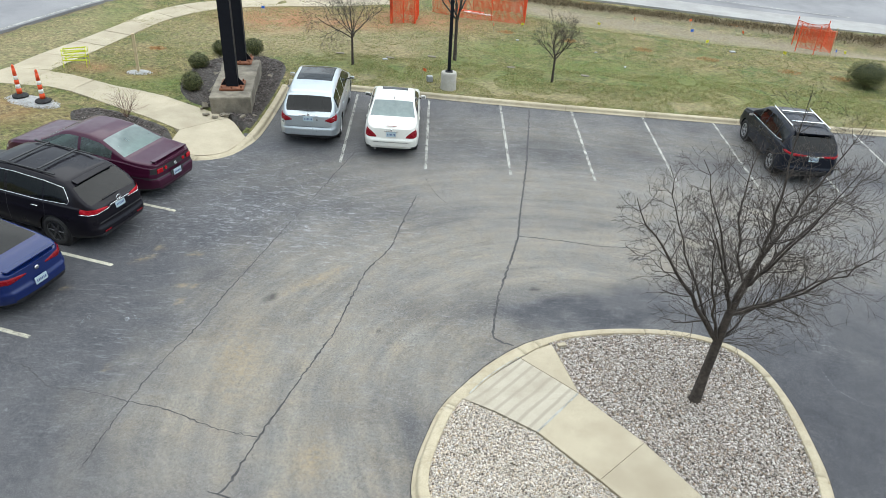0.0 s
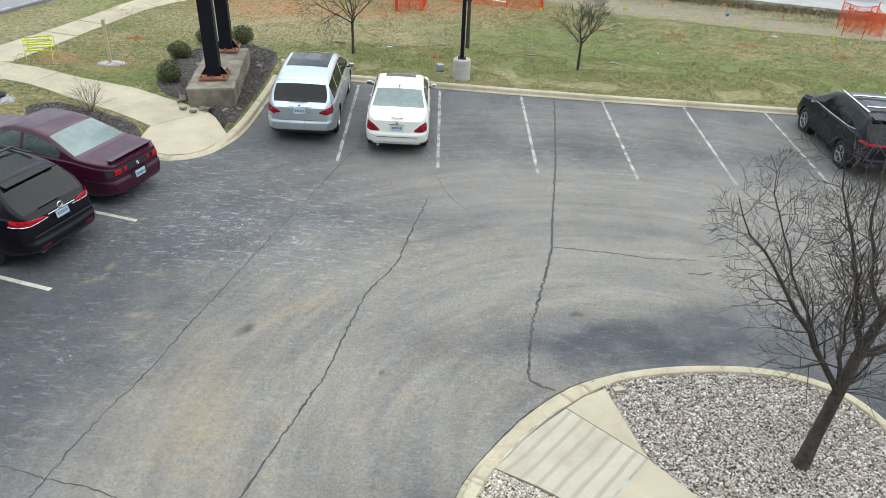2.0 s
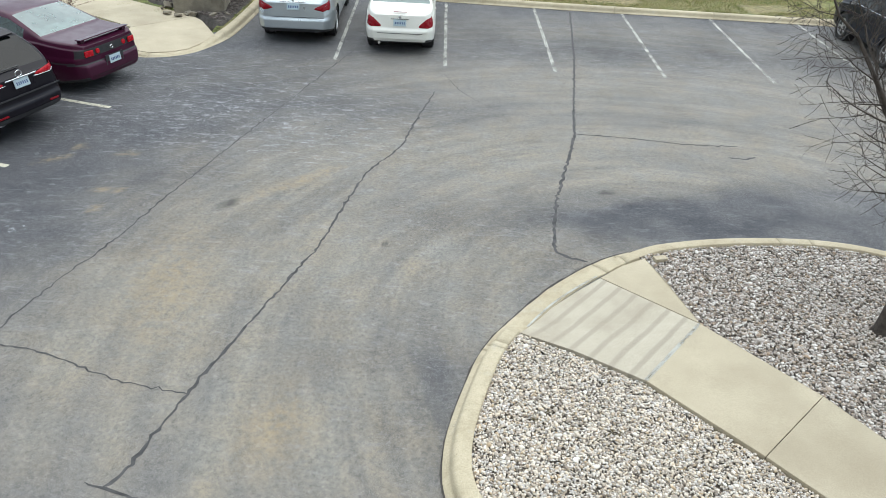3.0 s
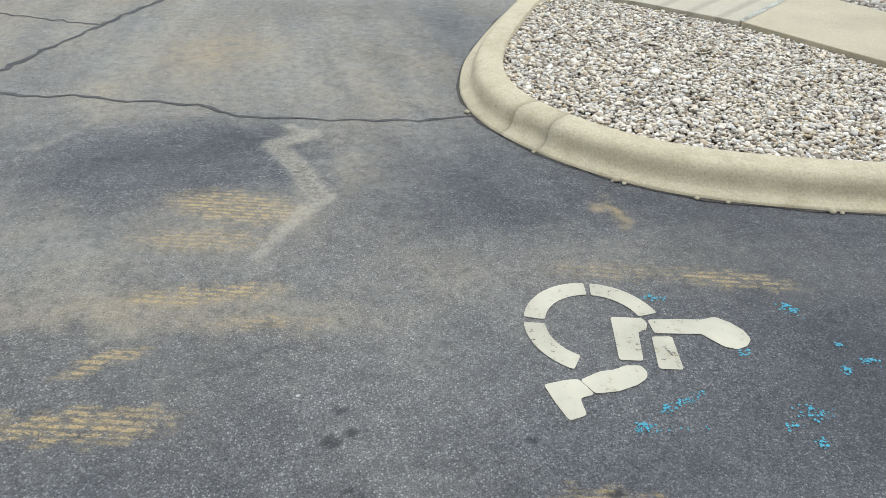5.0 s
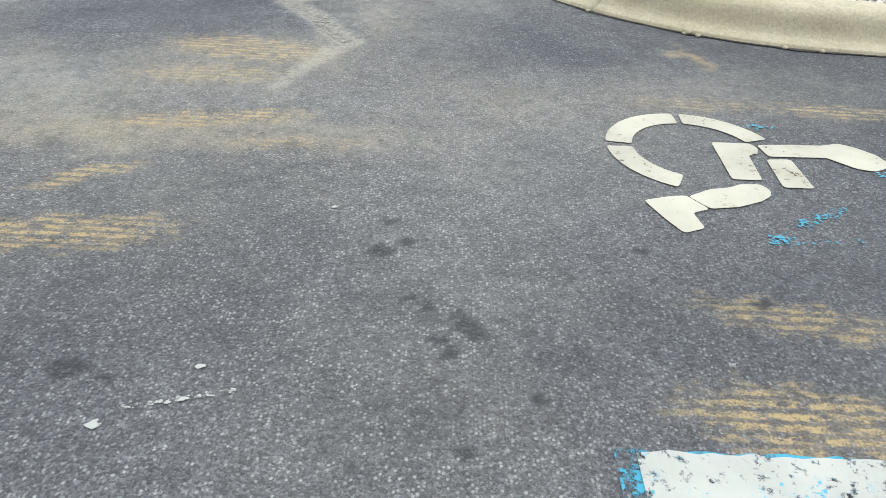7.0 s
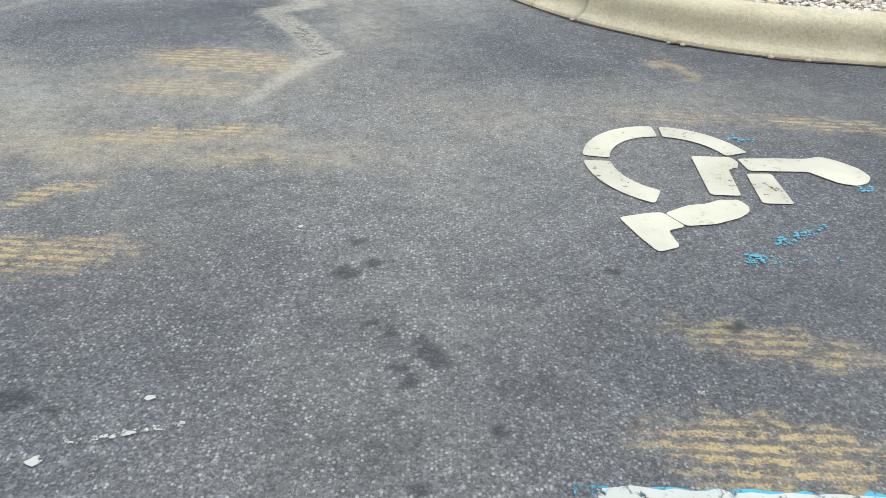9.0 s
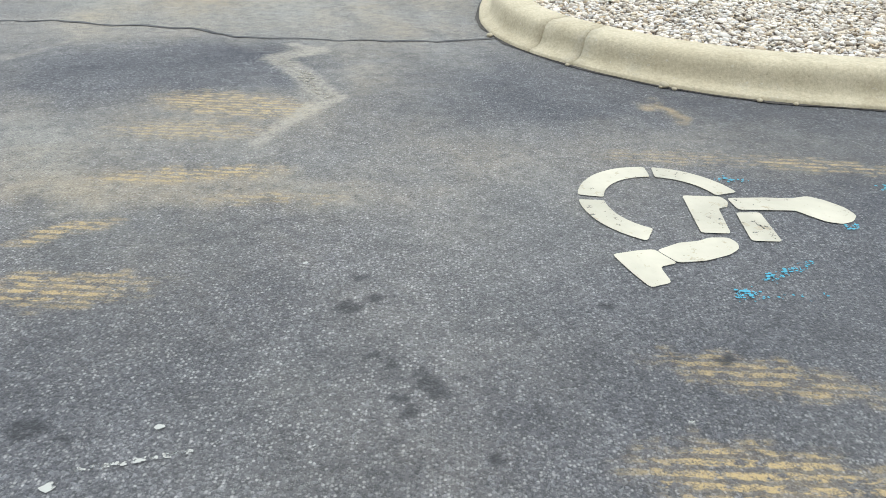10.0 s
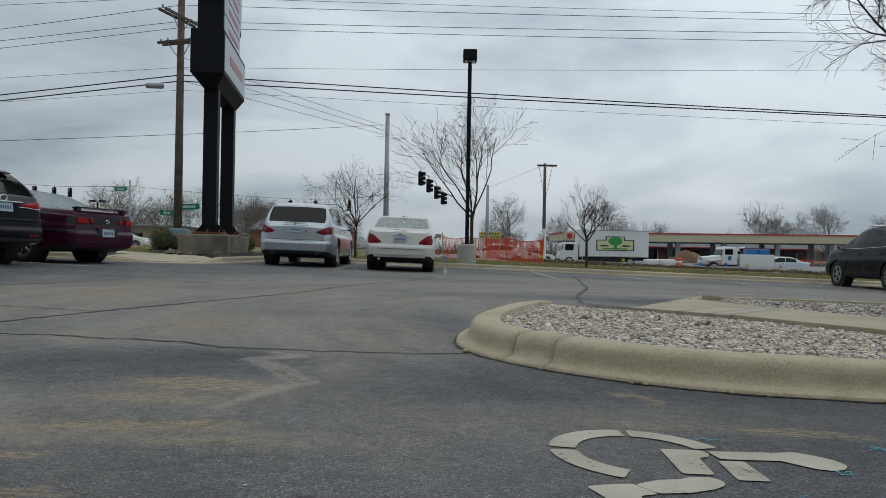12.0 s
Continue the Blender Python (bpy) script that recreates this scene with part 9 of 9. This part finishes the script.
car("sedan", pose(25.7, 59.8, -0.93, 0, 0, 180), "silver saloon on the road beyond the lawn", far_silver)
car("sedan", pose(-27.5, 61.0, 0.25, 0, 0, 5), "white saloon waiting on the side road", far_white)
car("sedan", pose(8.5, 80.0, -0.6, 0, 0, 0), "small white car far along the road", far_white)

# filling station
CREAM = plain("cream_fascia", (0.56, 0.5, 0.34), 0.6)
RED_TRIM = plain("red_fascia_trim", (0.5, 0.04, 0.05), 0.5)
ROOF_GREY = rough_surface("grey_shingles", (0.12, 0.125, 0.13), (0.18, 0.185, 0.19), 1.2, 12, 0.9, 0.5)
BRICK_DARK = rough_surface("dark_brick_wall", (0.12, 0.07, 0.055), (0.2, 0.12, 0.1), 1.5, 9, 0.9, 0.5)
station = thing("station_canopy", pose(0, 0, 0), "long cream filling station canopy with red edge", "canopy")
part("fascia", box(bmesh.new(), (62, 12, 0.95), (44.2, 96, 2.6), (0, -0.3, 0), 0.03), CREAM, station)
part("red_edge", box(bmesh.new(), (62.2, 12.2, 0.16), (44.2, 96, 3.13), (0, -0.3, 0), 0.02), RED_TRIM, station)
part("soffit", box(bmesh.new(), (61, 11, 0.05), (44.2, 96, 2.1), (0, -0.3, 0)), GALV, station)
for x in (27.7, 33.4, 40.0, 46.6, 53.5):
    for y in (91.5, 99):
        part("column", box(bmesh.new(), (0.6, 0.4, 3.2), (x + (y - 91.5) * 0.18, y, 0.55), bevel=0.03), GALV, station)
sb = part("sign_box", box(bmesh.new(), (3.4, 0.3, 1.1), (15.0, 89.8, 2.55), bevel=0.03), CREAM, station)
for k in range(3):
    part("bar", box(bmesh.new(), (0.6, 0.06, 0.6), (14.0 + 0.85 * k, 89.6, 2.55), (0, 0, 0), 0.1), RED_TRIM, sb)

store = thing("station_shop", pose(36, 112, -0.8), "low brick filling station shop with a grey hipped roof", "shop")
part("wall", box(bmesh.new(), (30, 12, 2.4), (0, 0, 1.2), bevel=0.02), BRICK_DARK, store)
bm = bmesh.new()
vs = [bm.verts.new(p) for p in ((-16, -7, 2.3), (16, -7, 2.3), (16, 7, 2.3), (-16, 7, 2.3), (-12, 0, 3.6), (11, 0, 3.6))]
for q in ((0, 1, 5, 4), (1, 2, 5), (2, 3, 4, 5), (3, 0, 4)):
    bm.faces.new([vs[i] for i in q])
bm.faces.new([vs[i] for i in (3, 2, 1, 0)])
part("roof", bm, ROOF_GREY, store)
part("red_band", box(bmesh.new(), (32.1, 14.1, 0.12), (0, 0, 2.33), bevel=0.01), RED_TRIM, store)
for k in range(7):
    w = part("window", box(bmesh.new(), (2.6, 0.08, 1.5), (-12 + 4.0 * k, -6.03, 1.15), bevel=0.01), GLASS_DARK, store)
    part("frame", box(bmesh.new(), (0.1, 0.14, 1.6), (-10.6 + 4.0 * k, -6.04, 1.15)), WHITE_BAND, w)

board = thing("letter_board", pose(4.3, 90, 2.45), "yellow letter board on a post beside the road", "sign")
part("panel", box(bmesh.new(), (2.7, 0.15, 0.8), (0, 0, 0), bevel=0.03), plain("board_yellow", (0.6, 0.52, 0.12), 0.5), board)
for row, n in ((0.2, 7), (-0.2, 8)):
    for k in range(n):
        part("bar", box(bmesh.new(), (0.16, 0.02, 0.24), ((k - (n - 1) / 2) * 0.33, -0.085, row)), STEEL, board)
part("post", rod(bmesh.new(), (0, 0, -3.2), (0, 0, -0.4), 0.1, sides=8), GALV, board)

# building site clutter
DIRT = rough_surface("heaped_earth", (0.14, 0.075, 0.045), (0.26, 0.15, 0.09), 2, 12, 0.95, 1.0, 0.06)
bm = bmesh.new()
bmesh.ops.create_icosphere(bm, subdivisions=4, radius=1.0)
for v in bm.verts:
    k = 1 + 0.25 * noise.noise(v.co * 2.4) + 0.08 * noise.noise(v.co * 8)
    v.co = Vector((v.co.x * 1.8 * k, v.co.y * 1.4 * k, max(-0.1, v.co.z * 1.5 * k)))
heap = link("dirt_mound", bm, DIRT, smooth=True)
heap.matrix_world = pose(21.2, 68, -0.75)
tagged(heap, "brown mound of dug earth by the road", "dirt mound")


def sandbag(m, label="white bulk bag on the building site"):
    bm = bmesh.new()
    box(bm, (0.95, 0.95, 0.85), (0, 0, 0.42), bevel=0.18, segments=3)
    for v in bm.verts:
        v.co += Vector((noise.noise(v.co * 3), noise.noise(v.co * 3 + Vector((5, 0, 0))), 0)) * 0.08
    ob = link("bulk_bag", bm, WHITE_BAND, smooth=True)
    ob.matrix_world = m
    return tagged(ob, label, "bag", "bulk bags")


bag = sandbag(pose(16.6, 64, -0.75))
for x, y in ((17.6, 64.3), (17.0, 65.2), (18.5, 64.8), (18.2, 63.8)):
    o = bag.copy()
    scene.collection.objects.link(o)
    o.matrix_world = pose(x, y, -0.75, 0, 0, 30 * x)


def barrel(m):
    b = thing("traffic_drum", m, "orange traffic drum with white bands", "traffic drum", "traffic drums")
    for k in range(5):
        bm = bmesh.new()
        lathe(bm, ((0.3 - 0.02 * k, 0.2 * k), (0.3 - 0.02 * k, 0.2 * k + 0.2)), 16)
        part("band", bm, ORANGE if k % 2 == 0 else WHITE_BAND, b, smooth=True)
    return b


drum = barrel(pose(17.2, 58, -0.75))
for x, y in ((30.6, 58.6), (32.5, 59.5)):
    copy_thing(drum, pose(x, y, gz(x) - 0.05 if y < 50 else -0.75))


def jersey(m):
    bm = bmesh.new()
    prof = ((-0.3, 0), (-0.3, 0.1), (-0.12, 0.3), (-0.08, 0.8), (0.08, 0.8), (0.12, 0.3), (0.3, 0.1), (0.3, 0))
    ends = [[bm.verts.new((x, y, z)) for y, z in prof] for x in (-1.5, 1.5)]
    for i in range(len(prof)):
        j = (i + 1) % len(prof)
        bm.faces.new((ends[0][i], ends[0][j], ends[1][j], ends[1][i]))
    bm.faces.new(ends[0]), bm.faces.new(ends[1][::-1])
    ob = link("concrete_barrier", bm, OLD_CONCRETE)
    ob.matrix_world = m
    return tagged(ob, "weathered grey concrete road barrier", "barrier", "concrete barriers")


for x in (28.2, 31.3, 34.4):
    jersey(pose(x, 61, -0.8))
safety_fence([(26, 62), (29, 62), (32, 62), (36, 62)], 0.9, "low orange netting along the building site")

# low buildings beyond the side road
TAN = rough_surface("tan_wall", (0.36, 0.27, 0.17), (0.44, 0.34, 0.22), 0.5, 6, 0.9, 0.3)
REDBRICK = rough_surface("red_brick_wall", (0.2, 0.09, 0.06), (0.3, 0.14, 0.1), 1, 9, 0.9, 0.4)


def low_house(name, m, w, d, h, wall_mat, label, rise):
    hs = thing(name, m, label, "building")
    part("wall", box(bmesh.new(), (w, d, h), (0, 0, h / 2), bevel=0.03), wall_mat, hs)
    bm = bmesh.new()
    vs = [bm.verts.new(p) for p in ((-w / 2 - 0.4, -d / 2 - 0.4, h), (w / 2 + 0.4, -d / 2 - 0.4, h), (w / 2 + 0.4, d / 2 + 0.4, h), (-w / 2 - 0.4, d / 2 + 0.4, h), (-w / 2 + 1, 0, h + rise), (w / 2 - 1, 0, h + rise))]
    for q in ((0, 1, 5, 4), (1, 2, 5), (2, 3, 4, 5), (3, 0, 4), (3, 2, 1, 0)):
        bm.faces.new([vs[i] for i in q])
    part("roof", bm, ROOF_GREY, hs)
    for k in range(int(w / 4)):
        part("window", box(bmesh.new(), (1.6, 0.1, 1.2), (-w / 2 + 2.5 + 4 * k, -d / 2 - 0.02, h * 0.55), bevel=0.01), GLASS_DARK, hs)
    return hs


low_house("far_shop", pose(-47, 112, -0.2), 13, 9, 3.5, TAN, "low tan rendered shop beyond the side road", 0.3)
low_house("far_house", pose(-19.5, 95, -0.2), 12, 8, 2.9, REDBRICK, "small red brick house with a grey roof", 1.9)
low_house("far_shop", pose(-9.0, 118, -0.2), 7, 7, 2.6, plain("pale_shop_wall", (0.55, 0.53, 0.5), 0.7), "small pale shop with a red fascia far off", 0.3)
low_house("far_house", pose(70, 150, -0.6), 22, 10, 2.2, TAN, "brown house among bare trees", 1.4)

# bare trees along the horizon
def far_tree(name, m, label, seed, h):
    return bare_tree(name, m, label, seed, h * 0.22, h, h * 0.017, (0, 0, 0), 7, (0, 5, 6, 4), 34, 0.45, 0.011, "far trees", HAZED_TWIG, HAZED_TWIG, fan=28)


far_kinds = [far_tree("far_tree", pose(-45 + 4 * k, 96 + 9 * k, -0.4), "leafless grey-brown tree on the skyline", 40 + k, 7.5) for k in range(4)]
tree_rng = random.Random(9)
spots = []
for k in range(20):
    spots.append((tree_rng.uniform(-75, -18), tree_rng.uniform(95, 150), tree_rng.uniform(0.55, 1.0)))
for k in range(18):
    spots.append((tree_rng.uniform(-25, 30), tree_rng.uniform(125, 165), tree_rng.uniform(0.5, 0.8)))
for k in range(30):
    spots.append((tree_rng.uniform(30, 130), tree_rng.uniform(125, 165), tree_rng.uniform(0.5, 0.85)))
spots += [(27, 128, 1.1), (52, 124, 1.15), (58, 128, 0.95), (64, 126, 1.15), (76, 130, 1.0), (8, 110, 1.0), (-40, 88, 0.9), (-31, 70, 0.62), (-24.5, 66, 0.6), (-20.5, 72, 0.66), (-14.5, 70, 0.55), (-12.5, 74, 0.6)]
for k, (x, y, s) in enumerate(spots):
    o = copy_thing(far_kinds[k % 4], pose(x, y, -0.5, 0, 0, 37 * k))
    o.scale = (s, s, s * tree_rng.uniform(0.85, 1.15))


def thicket(name, x0, x1, y, h, seed, label):
    """A far belt of scrub: very many upright twigs."""
    rng = random.Random(seed)
    vs, fs = [], []
    for _ in range(int((x1 - x0) * 26)):
        x, yy = rng.uniform(x0, x1), y + rng.uniform(-5, 5)
        hh = h * rng.uniform(0.35, 1.0) * (0.75 + 0.35 * noise.noise((x * 0.12, seed, 0)))
        lx, w = rng.uniform(-0.5, 0.5), rng.uniform(0.03, 0.09)
        b = len(vs)
        vs += [(x - w, yy, -0.8), (x + w, yy, -0.8), (x + lx, yy + rng.uniform(-0.3, 0.3), -0.6 + hh)]
        fs.append((b, b + 1, b + 2))
    return tagged(raw(name, vs, fs, HAZED_TWIG), label, "woods", kind="stuff")


thicket("far_woods", -110, 160, 172, 5.2, 1, "grey-brown leafless woods along the horizon")
thicket("far_woods", -80, -15, 140, 4.2, 2, "grey-brown leafless scrub beyond the side road")
thicket("far_woods", 30, 150, 140, 4.6, 3, "grey-brown leafless scrub behind the filling station")
